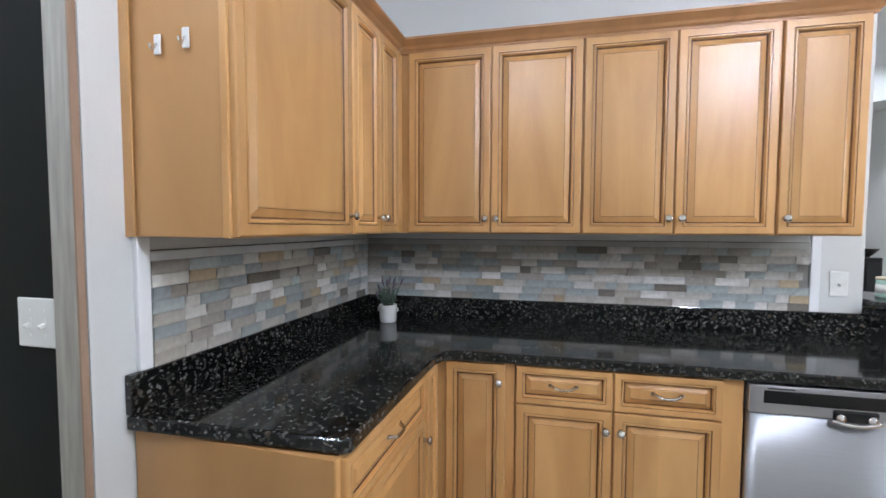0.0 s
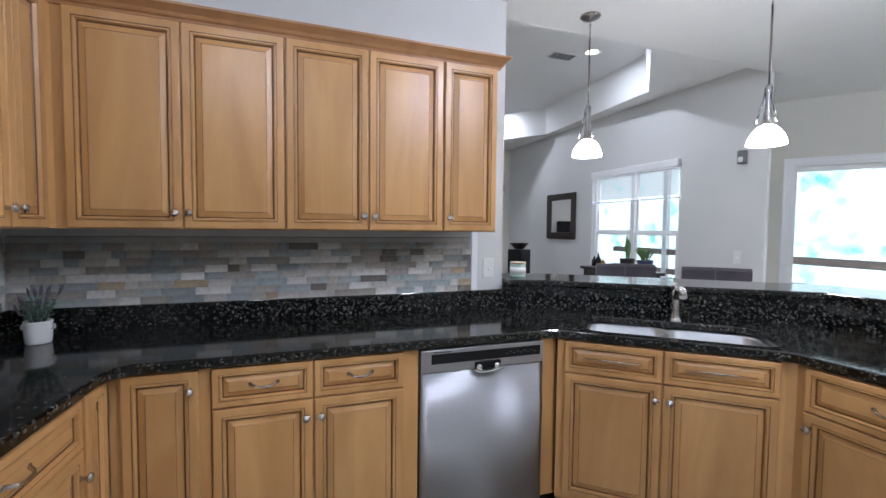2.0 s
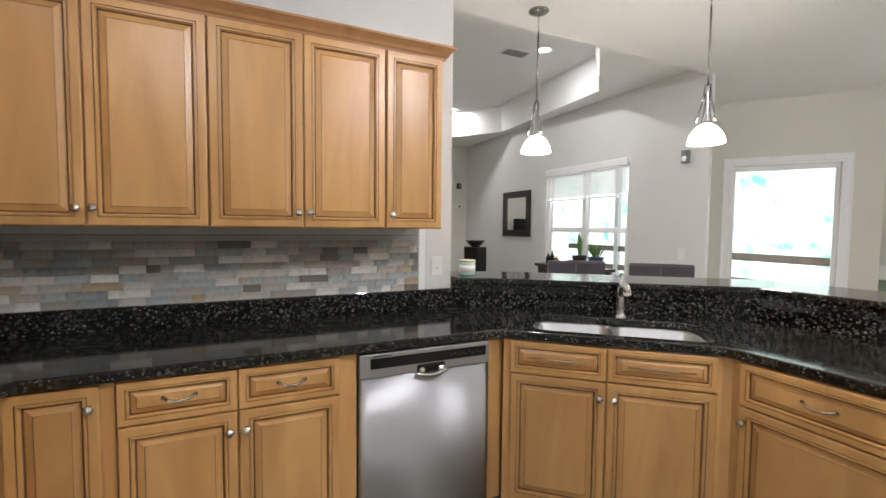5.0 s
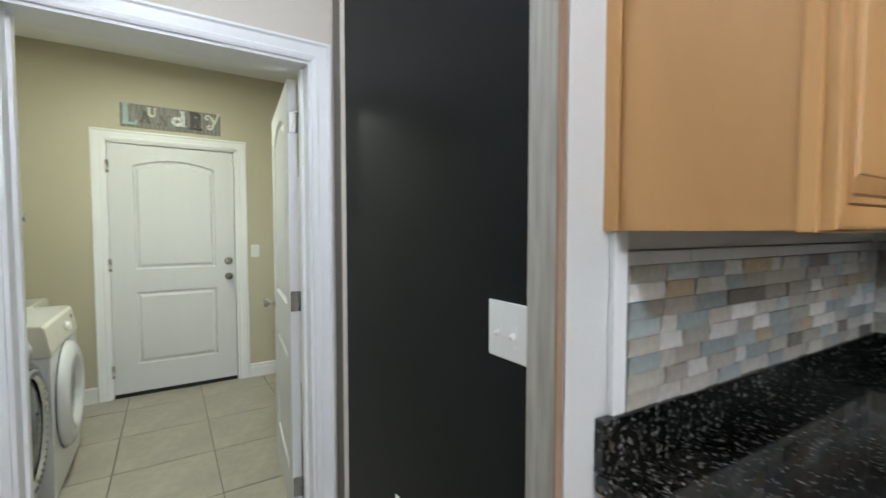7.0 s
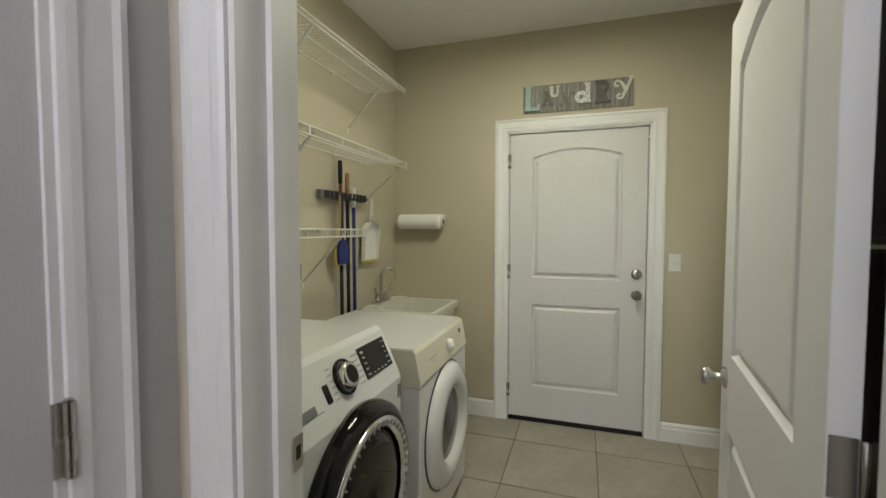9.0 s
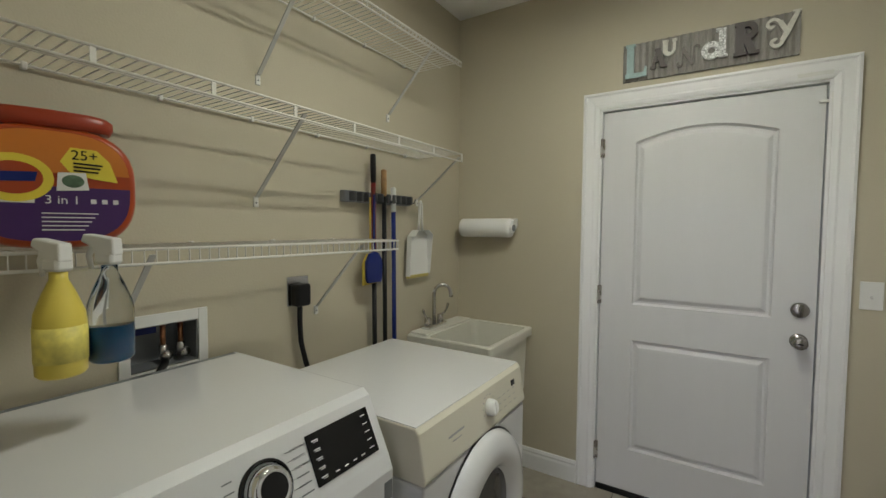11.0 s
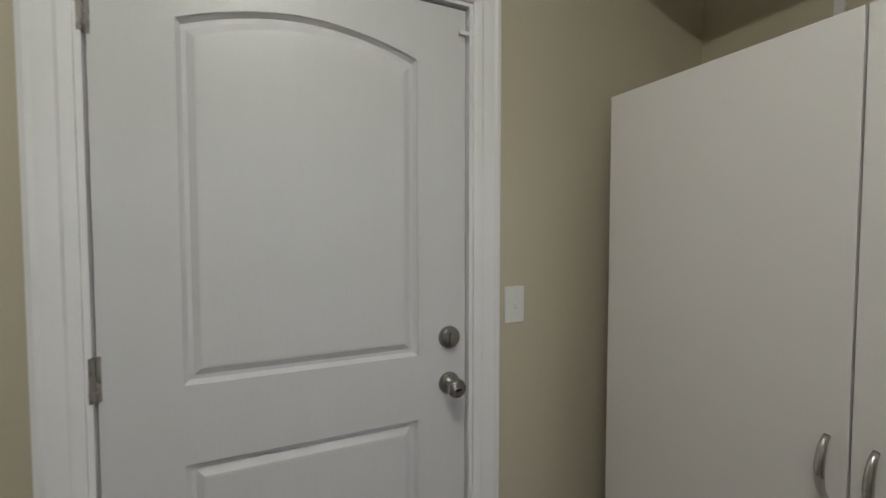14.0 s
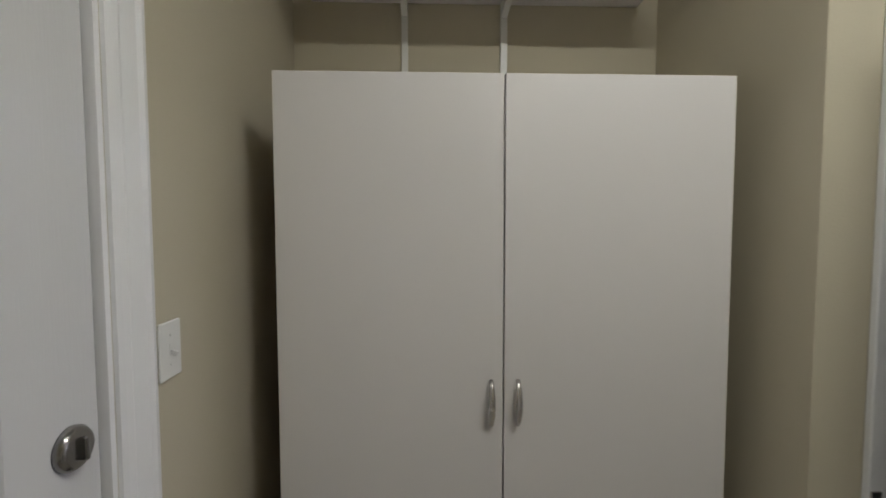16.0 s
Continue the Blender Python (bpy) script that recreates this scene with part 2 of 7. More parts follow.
VINYLWIRE = mat("vinyl_coated_wire", (0.72, 0.71, 0.67), 0.4, vary=0.03)
FLOORTILE = mat("taupe_floor_tile", (0.33, 0.30, 0.245), 0.36, vary=0.16, scale=3.5, bump=0.12, bump_scale=22, per_object=0.06, fine=0.07)
GROUT = mat("dark_grout", (0.115, 0.10, 0.082), 0.9, vary=0.15, scale=20)
STONE = ramp_mat("split_stone", [(0, (0.40, 0.375, 0.345)), (0.14, (0.27, 0.245, 0.215)), (0.30, (0.47, 0.455, 0.435)), (0.40, (0.215, 0.24, 0.242)), (0.50, (0.335, 0.305, 0.265)), (0.65, (0.13, 0.112, 0.095)), (0.70, (0.54, 0.52, 0.495)), (0.78, (0.29, 0.315, 0.315)), (0.95, (0.33, 0.255, 0.165))], 0.62, bump=0.55, mottle=0.2)
STONEEDGE = mat("pale_stone_liner", (0.42, 0.41, 0.40), 0.6, vary=0.12, scale=10, bump=0.3)
MORTAR = mat("mortar", (0.20, 0.19, 0.175), 0.9, vary=0.2, scale=30)
LEATHER = mat("dark_leather", (0.05, 0.043, 0.055), 0.33, vary=0.2, scale=12, bump=0.2, bump_scale=120)
ESPRESSO = mat("espresso_wood", (0.018, 0.012, 0.010), 0.35, vary=0.3, scale=10, stretch=(1, 1, 0.1))
LAMPGLASS = glow_mat("opal_glass", (1, 0.97, 0.92), 40)
CANGLOW = glow_mat("can_diffuser", (1, 0.98, 0.95), 9)
TUBEGLOW = glow_mat("fluorescent_diffuser", (1, 0.98, 0.86), 3)
PANE = glass_mat("window_glass")
SMOKE = glass_mat("smoked_glass", (0.10, 0.10, 0.105))
CLEARP = glass_mat("clear_plastic", (0.95, 0.97, 0.98), 0.05)
MIRROR = mat("mirror_silver", (0.8, 0.81, 0.82), 0.02, 1.0, vary=0.0)
CERAMIC = mat("white_ceramic", (0.74, 0.73, 0.71), 0.3, vary=0.02)
PLANT = mat("dusty_green_leaf", (0.075, 0.12, 0.085), 0.6, vary=0.25, scale=40, per_object=0.2)
LAVENDER = mat("faded_lavender", (0.14, 0.11, 0.15), 0.7, vary=0.3, scale=60)


# ---- mesh helpers ----
def box(bm, x0, x1, y0, y1, z0, z1, bevel=0.0, mi=0, seg=2):
    geo = bmesh.ops.create_cube(bm, size=1, matrix=Matrix.LocRotScale(((x0 + x1) / 2, (y0 + y1) / 2, (z0 + z1) / 2), None, (abs(x1 - x0), abs(y1 - y0), abs(z1 - z0))))
    verts = geo["verts"]
    faces = {f for v in verts for f in v.link_faces}
    for f in faces:
        f.material_index = mi
    if bevel:
        edges = {e for v in verts for e in v.link_edges}
        r = bmesh.ops.bevel(bm, geom=list(edges), offset=bevel, segments=seg, affect="EDGES", profile=0.5)
        for f in r["faces"]:
            f.material_index = mi
    return bm


def ring_loft(bm, rings, mis=None, close_start=True, close_end=True, smooth=False):
    loops = [[bm.verts.new(p) for p in r] for r in rings]
    n = len(loops[0])
    for k in range(len(loops) - 1):
        for i in range(n):
            f = bm.faces.new((loops[k][i], loops[k][(i + 1) % n], loops[k + 1][(i + 1) % n], loops[k + 1][i]))
            f.material_index = mis[k] if mis else 0
            f.smooth = smooth
    if close_start:
        f = bm.faces.new(list(reversed(loops[0])))
        f.material_index = mis[0] if mis else 0
    if close_end:
        f = bm.faces.new(loops[-1])
        f.material_index = mis[-1] if mis else 0
    return bm


def cyl(bm, p0, p1, r0, r1=None, n=16, mi=0, smooth=True):
    p0, p1 = Vector(p0), Vector(p1)
    q = (p1 - p0).to_track_quat("Z", "Y")
    r1 = r0 if r1 is None else r1
    rings = [[p + q @ Vector((r * math.cos(a), r * math.sin(a), 0)) for a in [2 * math.pi * i / n for i in range(n)]] for p, r in ((p0, r0), (p1, r1))]
    ring_loft(bm, rings, [mi, mi], smooth=smooth)
    return bm


def lathe(bm, prof, at=(0, 0, 0), axis=(0, 0, 1), n=24, mi=0, smooth=True, closed=True):
    q = Vector(axis).to_track_quat("Z", "Y")
    rings = [[Vector(at) + q @ Vector((r * math.cos(2 * math.pi * i / n), r * math.sin(2 * math.pi * i / n), z)) for i in range(n)] for r, z in prof]
    mis = mi if isinstance(mi, list) else [mi] * len(prof)
    ring_loft(bm, rings, mis, closed, closed, smooth)
    return bm


def tube(bm, pts, r, n=8, mi=0):
    pts = [Vector(p) for p in pts]
    rings = []
    for i, p in enumerate(pts):
        d = (pts[min(i + 1, len(pts) - 1)] - pts[max(i - 1, 0)]).normalized()
        q = d.to_track_quat("Z", "Y" if abs(d.y) < 0.9 else "X")
        rr = r[i] if isinstance(r, (list, tuple)) else r
        rings.append([p + q @ Vector((rr * math.cos(2 * math.pi * k / n), rr * math.sin(2 * math.pi * k / n), 0)) for k in range(n)])
    for k in range(1, len(rings)):
        best = min(range(n), key=lambda s: sum((rings[k][(j + s) % n] - rings[k - 1][j]).length for j in range(n)))
        rings[k] = rings[k][best:] + rings[k][:best]
    ring_loft(bm, rings, [mi] * len(rings), smooth=True)
    return bm


def prism(bm, poly, z0, z1, mi=0):
    ring_loft(bm, [[(x, y, z0) for x, y in poly], [(x, y, z1) for x, y in poly]], [mi, mi])
    return bm


def rect(x0, x1, z0, z1, y):
    return [(x0, y, z0), (x1, y, z0), (x1, y, z1), (x0, y, z1)]


def finish(name, bm, mats, parent=None, label="", m=None, smooth=None):
    bmesh.ops.recalc_face_normals(bm, faces=bm.faces[:])
    me = bpy.data.meshes.new(name)
    bm.to_mesh(me)
    bm.free()
    for q in mats if isinstance(mats, (list, tuple)) else [mats]:
        me.materials.append(q)
    o = new(name, me)
    if parent is not None:
        o.parent = parent
    if m is not None:
        o.matrix_basis = m
    if label:
        o["label"] = label
    return o


def part(name, bm, mats, parent, label="", m=None):
    return finish(name, bm, mats, parent, label, m)


def thing(name, m, label, category, group=""):
    return tagged(place(new(name), m), label, category, group)


def place(o, m):
    o.matrix_basis = m
    return o


def solid(name, bm, mats, label, category, kind="", m=None, group=""):
    return tagged(finish(name, bm, mats, None, "", m), label, category, group, kind)


def B():
    return bmesh.new()


def soften(o, width, segments=2):
    mod = o.modifiers.new("edge", "BEVEL")
    mod.width, mod.segments, mod.limit_method, mod.angle_limit = width, segments, "ANGLE", radians(40)
    return o

# ---- the large structure ----
CEIL_K, CEIL_LIV, CEIL_L = 2.74, 2.84, 2.77
TRAY = 0.38                                        # rise of the tray ceiling
NORTH = 2.55
LEFT_TURN = 2.8                                    # the short kitchen wall stands a little off square
LEFT = pose(-0.965, 1.16, 0, 0, 0, 90 - LEFT_TURN)  # x along that wall, y into it
GARAGE, LAUN_S, LAUN_E, LAUN_W_FACE = -4.75, -0.82, -2.355, -2.20
OPEN0, OPENW, OPENH = 0.060, 0.905, 2.045     # the laundry doorway


def wall(name, x0, x1, y0, y1, z0, z1, paint, label, holes=(), along="x"):
    """A wall box with rectangular holes (a, b, z0, z1) along its length, cut right through."""
    bm = B()
    a0, a1 = (x0, x1) if along == "x" else (y0, y1)

    def piece(a, b, c, d):
        if b - a > 1e-4 and d - c > 1e-4:
            box(bm, *((a, b, y0, y1) if along == "x" else (x0, x1, a, b)), c, d)
    at = a0
    for h0, h1, c, d in sorted(holes):
        piece(at, h0, z0, z1)
        piece(h0, h1, z0, c)
        piece(h0, h1, d, z1)
        at = h1
    piece(at, a1, z0, z1)
    return solid(name, bm, paint, label, "wall", "structure")


# ground under everything
solid("ground", box(B(), -30, 40, -30, 40, -0.4, -0.21), mat("lawn_green", (0.07, 0.11, 0.035), 0.9, vary=0.4, scale=3, bump=0.4), "mown green lawn outside the house", "ground", "structure")
floor = solid("floor", box(box(B(), -1.62, 6.1, -3.3, 7.4, -0.2, -0.004), -4.95, -1.62, -0.95, 2.25, -0.2, -0.004), GROUT, "dark grout bed under square taupe floor tiles", "floor", "structure")
solid("ceiling_kitchen", box(box(B(), -2.30, 6.1, -3.3, 2.73, CEIL_K, CEIL_K + 0.25), 4.15, 6.1, 2.73, 4.1, CEIL_K, CEIL_K + 0.25), CEIL, "flat white textured kitchen ceiling", "ceiling", "structure")
solid("ceiling_laundry", box(B(), -4.95, -2.30, -0.95, 2.3, CEIL_L, CEIL_L + 0.2), CEIL, "flat white textured laundry ceiling", "ceiling", "structure")

# living room tray ceiling: a frame of lower ceiling round a raised middle
bm = B()
tray = [(3.80, 3.77), (3.96, 5.90), (3.41, 6.66), (0.4, 6.66), (-0.2, 5.9), (-0.2, 3.9), (0.4, 2.95), (3.0, 2.95)]
outer = [(4.25, 3.72), (4.25, 5.75), (4.25, 7.35), (0.4, 7.35), (-1.5, 7.35), (-1.5, 3.9), (-1.5, 2.73), (4.25, 2.73)]
ring_loft(bm, [[(x, y, CEIL_LIV) for x, y in outer], [(x, y, CEIL_LIV) for x, y in tray], [(x + (1.8 - x) * 0.02, y + (4.8 - y) * 0.02, CEIL_LIV + TRAY) for x, y in tray]], close_start=False)
box(bm, -1.5, 4.25, 2.73, 7.35, CEIL_LIV + TRAY + 0.03, CEIL_LIV + TRAY + 0.15)
box(bm, -1.5, 4.25, 2.731, 2.76, CEIL_K, CEIL_LIV + 0.2)
solid("ceiling_living", bm, CEIL, "white tray ceiling with a raised middle over the living room", "ceiling", "structure")

# kitchen walls
wall("wall_north", -1.10, 1.48, NORTH, NORTH + 0.13, 0, CEIL_LIV, WALL, "pale grey painted wall behind the maple cabinets")
o = solid("wall_west", box(B(), -0.098, 1.46, 0, 0.11, 0, CEIL_K), WALL, "pale painted short wall beside the chalkboard", "wall", "structure", LEFT)
wall("wall_chalk", -2.20, -0.985, 1.06, 1.18, 0, CEIL_K, WALL, "painted wall that carries the chalkboard")
wall("wall_laundry", LAUN_E, LAUN_W_FACE, -0.95, 1.30, 0, CEIL_K + 0.02, HALLPAINT, "beige wall with the laundry doorway", [(OPEN0, OPEN0 + OPENW, 0, OPENH)], "y")
solid("laundry_wall_face", box(B(), LAUN_E - 0.006, LAUN_E, -0.82, OPEN0 - 0.002, 0, CEIL_L), BEIGE, "beige painted face of the laundry doorway wall", "wall", "structure")
wall("wall_pantry", -2.20, -1.06, -0.18, -0.06, 0, CEIL_K, WALL, "pale wall with a closed white door", [(-2.035, -1.27, 0, 2.0)])
wall("wall_pantry_side", -1.18, -1.06, -3.2, -0.18, 0, CEIL_K, WALL, "pale painted side wall")
wall("wall_south", -1.18, 6.05, -3.3, -3.2, 0, CEIL_K, CREAM, "plain cream wall behind the kitchen")
wall("wall_pantry_back", -2.20, -1.18, -0.95, -0.85, 0, CEIL_K, WALL, "plain pantry back wall")

# living room and dining nook walls
wall("wall_living_east_end", 4.08, 4.11, 2.72, 3.30, 0, CEIL_LIV, WALL, "pale grey end of the living room wall")
wall("wall_living_east", 4.08, 4.22, 3.30, 7.3, 0, CEIL_LIV, WALL, "pale grey living room wall with a wide window", [(3.58, 4.96, 0.60, 2.12)], "y")
wall("wall_living_north", -1.5, 4.22, 7.25, 7.37, 0, CEIL_LIV, CREAM, "cream far living room wall")
wall("wall_living_west", -1.62, -1.5, 2.55, 7.37, 0, CEIL_LIV, CREAM, "plain living room side wall")
wall("wall_living_south", -1.5, -1.10, 2.55, 2.67, 0, CEIL_LIV, CREAM, "plain living room wall end")
nook = pose(4.60, 3.96, 0, 0, 0, -54.0)
bm = B()
for a, b, c, d in ((0.60, 0.97, 0, CEIL_K), (1.86, 2.17, 0, CEIL_K), (0.97, 1.86, 2.06, CEIL_K)):
    box(bm, a, b, 0, 0.12, c, d)
solid("wall_nook_diagonal", bm, CREAM, "cream diagonal wall with a glazed door", "wall", "structure", nook)
wall("wall_nook_top", 4.11, 5.02, 3.40, 3.50, 0, CEIL_K, CREAM, "cream nook return wall")
wall("wall_dining_east", 5.93, 6.05, -3.3, 2.36, 0.0, CEIL_K, CREAM, "cream dining wall above a white chair rail", [(0.05, 1.20, 0.45, 2.30)], "y")
bm = B()
box(bm, 5.918, 5.93, 1.21, 2.22, 0.09, 0.915)
solid("wainscot", bm, GREENWALL, "sage green painted dado under the chair rail", "wall", "structure")
bm = B()
box(bm, 5.905, 5.93, 1.29, 2.30, 0.915, 1.053, 0.006)
solid("chair_rail", bm, TRIM, "wide white painted chair rail", "trim", "structure")

# laundry walls
wall("wall_garage", GARAGE - 0.14, GARAGE, -0.95, 2.25, 0, CEIL_L, BEIGE, "beige laundry wall with the garage door", [(0.06, 1.0, 0, 2.085)], "y")
wall("wall_laundry_south", GARAGE - 0.14, LAUN_E, LAUN_S - 0.12, LAUN_S, 0, CEIL_L, BEIGE, "beige laundry wall behind the washer and the wire shelves", [(-3.07, -2.875, 1.01, 1.145)])
wall("wall_recess_back", GARAGE - 0.14, -3.17, 2.03, 2.15, 0, CEIL_L, BEIGE, "beige back wall of the cabinet recess")
wall("wall_recess_side", -3.29, -3.17, 1.27, 2.03, 0, CEIL_L, BEIGE, "beige side wall of the cabinet recess")
wall("wall_laundry_north", -3.17, LAUN_E, 1.27, 1.39, 0, CEIL_L, BEIGE, "beige laundry wall behind the open door")
solid("laundry_wall_face_north", box(B(), LAUN_E - 0.006, LAUN_E, OPEN0 + OPENW + 0.002, 1.27, 0, CEIL_L), BEIGE, "beige painted return beside the open door", "wall", "structure")
solid("laundry_wall_face_top", box(B(), LAUN_E - 0.006, LAUN_E, OPEN0 - 0.002, OPEN0 + OPENW + 0.002, OPENH + 0.002, CEIL_L), BEIGE, "beige painted wall above the laundry doorway", "wall", "structure")

# ---- trims ----
CASE = [(0, 0), (0.085, 0), (0.085, 0.018), (0.074, 0.020), (0.066, 0.014), (0.05, 0.013), (0.03, 0.011), (0.022, 0.014), (0.010, 0.012), (0.0, 0.008)]


def casing(name, m, w, h, label, kind_cat="trim", wide=1.0):
    """A moulded casing round a doorway of width w and height h: local x across, y out of the wall (towards -y), z up."""
    t = tagged(place(new(name), m), label, kind_cat, "", "structure")
    sec = [(a * wide, b) for a, b in CASE]

    def run(nm, p):
        part(nm, p, TRIM, t)
    bm = B()   # left leg, mitred
    ring_loft(bm, [[(-a, -b, 0) for a, b in sec], [(-a, -b, h + a) for a, b in sec]])
    run("casing_leg", bm)
    bm = B()
    ring_loft(bm, [[(w + a, -b, 0) for a, b in sec], [(w + a, -b, h + a) for a, b in sec]])
    run("casing_leg", bm)
    bm = B()
    ring_loft(bm, [[(-a, -b, h + a) for a, b in sec], [(w + a, -b, h + a) for a, b in sec]])
    run("casing_head", bm)
    return t


def jamb(name, m, w, h, depth, label):
    bm = B()
    box(bm, 0, 0.012, 0.001, depth - 0.001, 0, h)
    box(bm, w - 0.012, w, 0.001, depth - 0.001, 0, h)
    box(bm, 0.012, w - 0.012, 0.001, depth - 0.001, h - 0.012, h)
    box(bm, 0.012, 0.024, depth * 0.45, depth * 0.45 + 0.035, 0, h - 0.012)
    box(bm, w - 0.024, w - 0.012, depth * 0.45, depth * 0.45 + 0.035, 0, h - 0.012)
    return solid(name, bm, TRIM, label, "door jamb", "structure", m)


laundry_open = pose(LAUN_W_FACE, OPEN0, 0, 0, 0, 90)      # x along +y, y into the laundry
casing("laundry_casing", laundry_open, OPENW, OPENH, "white moulded casing round the laundry doorway", wide=0.9)
jamb("laundry_jamb", laundry_open, OPENW, OPENH, 0.155, "white painted jamb of the laundry doorway")
casing("laundry_casing_inside", pose(LAUN_E - 0.006, OPEN0 + OPENW + 0.035, 0, 0, 0, -90), OPENW + 0.045, OPENH, "white moulded casing on the laundry side")
casing("pantry_casing", pose(-2.035, -0.06, 0, 0, 0, 180) @ pose(-0.765, 0, 0), 0.765, 2.0, "white moulded casing round the closed pantry door")
jamb("pantry_jamb", pose(-1.27, -0.06, 0, 0, 0, 180), 0.765, 2.0, 0.12, "white jamb of the pantry door")
casing("garage_casing", pose(GARAGE, 0.06, 0, 0, 0, 90), 0.94, 2.085, "white moulded casing round the garage door")
jamb("garage_jamb", pose(GARAGE, 0.06, 0, 0, 0, 90), 0.94, 2.085, 0.14, "white jamb of the garage door")

BASE = [(0, 0), (0.014, 0), (0.014, 0.085), (0.009, 0.098), (0.012, 0.108), (0.006, 0.122), (0, 0.125)]


def baseboard(p0, p1, label="white moulded baseboard"):
    """Along the floor from p0 to p1, standing out to the right of that line."""
    d = Vector((p1[0] - p0[0], p1[1] - p0[1], 0))
    n = Vector((d.y, -d.x, 0)).normalized()
    bm = B()
    ring_loft(bm, [[Vector((p[0], p[1], 0)) + n * a + Vector((0, 0, z)) for a, z in BASE] for p in (p0, p1)])
    return solid("baseboard", bm, TRIM, label, "baseboard", "structure")


for p0, p1 in (((GARAGE, 1.09), (GARAGE, 2.03)), ((GARAGE, -0.82), (GARAGE, -0.03)), ((LAUN_E - 0.01, LAUN_S), (-4.75, LAUN_S)), ((-3.17, 1.27), (-2.38, 1.27)), ((-3.29, 2.03), (-3.29, 1.27)), ((5.918, 2.2), (5.918, -3.2))):
    baseboard(p0, p1)
baseboard((-2.20, 1.06), (-2.06, 1.06))


# ---- interior doors ----
def arch_outline(x0, x1, z0, z1, rise, y, n=14):
    pts = [(x0, y, z0), (x1, y, z0), (x1, y, z1)]
    for i in range(1, n):
        u = i / n
        pts.append((x1 + (x0 - x1) * u, y, z1 + rise * math.sin(math.pi * u) ** 0.9))
    pts.append((x0, y, z1))
    return pts


def slab_door(w, h, panels, thick=0.038):
    """A moulded two-panel slab; local x across, front face at y=0, z up. panels: (x0, x1, z0, z1, rise)."""
    bm = B()
    box(bm, 0, w, 0.016, thick, 0, h, 0)
    for face_y, out in ((0, -1),):
        x0, x1 = panels[0][0], panels[0][1]
        box(bm, 0, x0, 0, 0.016, 0, h)
        box(bm, x1, w, 0, 0.016, 0, h)
        zs = sorted(panels, key=lambda p: p[2])
        box(bm, x0, x1, 0, 0.016, 0, zs[0][2])
        for a, b in zip(zs, zs[1:]):
            box(bm, x0, x1, 0, 0.016, a[3], b[2])
        top = zs[-1]
        line = arch_outline(x0, x1, top[2], top[3], top[4], 0)[2:]
        lo = [bm.verts.new(p) for p in line]
        hi = [bm.verts.new((p[0], 0, h)) for p in line]
        lo2 = [bm.verts.new((p[0], 0.016, p[2])) for p in line]
        for i in range(len(line) - 1):
            bm.faces.new((lo[i], lo[i + 1], hi[i + 1], hi[i]))
            bm.faces.new((lo[i], lo[i + 1], lo2[i + 1], lo2[i]))
    bmesh.ops.remove_doubles(bm, verts=bm.verts[:], dist=1e-5)
    return bm


def hang_slab(parent, w, h, panels, m):
    """The slab as a part, and each moulded panel as a part of the slab."""
    s = part("door_slab", slab_door(w, h, panels), DOORWHITE, parent, "", m)
    for px0, px1, pz0, pz1, rise in panels:
        bm = B()
        rings = [arch_outline(px0 + a, px1 - a, pz0 + a, pz1 - a, rise * (1 - a * 1.2), y) for a, y in ((0, 0), (0.002, 0.006), (0.009, 0.0152), (0.019, 0.0152), (0.022, 0.013), (0.037, 0.003), (0.043, 0.0022))]
        ring_loft(bm, rings, close_start=False)
        part("moulded_panel", bm, DOORWHITE, s)
    return s


def hinge(parent, m, label=""):
    bm = B()
    box(bm, -0.016, 0.016, -0.0030, 0.002, -0.050, 0.050, 0.001)
    for k in range(3):
        cyl(bm, (0, -0.007, -0.050 + 0.0333 * k + 0.0002), (0, -0.007, -0.050 + 0.0333 * k + 0.0331), 0.0075, n=14, smooth=False)
    for e in (-1, 1):
        lathe(bm, [(0, 0), (0.006, 0), (0.0045, 0.004), (0, 0.005)], (0, -0.007, e * 0.050), (0, 0, e), 10)
    return part("hinge", bm, NICKEL, parent, label, m)


def door_knob(parent, x, z, y=0.0, key=True, name="door_knob"):
    bm = B()
    lathe(bm, [(0.0, 0), (0.033, 0), (0.033, 0.006), (0.028, 0.011), (0.013, 0.014), (0.012, 0.03), (0.016, 0.036), (0.026, 0.044), (0.0285, 0.054), (0.026, 0.063), (0.018, 0.068), (0.0, 0.069)], (x, y, z), (0, -1, 0), 28)
    o = part(name, bm, DARKNICKEL, parent, "brushed nickel round knob")
    if key:
        part("key_slot", box(B(), x - 0.009, x + 0.009, y - 0.0715, y - 0.0685, z - 0.0025, z + 0.0025), BLACKP, o)
    return o


# garage door, closed
g = thing("door_garage", pose(GARAGE - 0.016, 0.077, 0.0, 0, 0, 90), "closed white two-panel door with an arched top panel", "door")
g["kind"] = "structure"
hang_slab(g, 0.905, 2.034, [(0.162, 0.750, 1.017, 1.866, 0.058), (0.162, 0.750, 0.228, 0.826, 0.0)], pose(0, 0, 0.032))
part("door_sweep", box(B(), 0.0, 0.905, -0.008, 0.03, 0.0005, 0.030, 0.002), BLACKP, g, "black rubber door sweep")
for hz in (0.22, 1.09, 1.88):
    hinge(g, pose(-0.008, -0.002, hz))
door_knob(g, 0.85, 0.955)
bm = B()
lathe(bm, [(0, 0), (0.034, 0), (0.034, 0.007), (0.029, 0.014), (0.024, 0.016), (0, 0.016)], (0.85, 0, 1.094), (0, -1, 0), 28)
d = part("deadbolt", bm, DARKNICKEL, g, "satin nickel deadbolt with a thumb turn")
part("thumb_turn", box(B(), 0.846, 0.854, -0.028, -0.015, 1.076, 1.112, 0.003), DARKNICKEL, d)
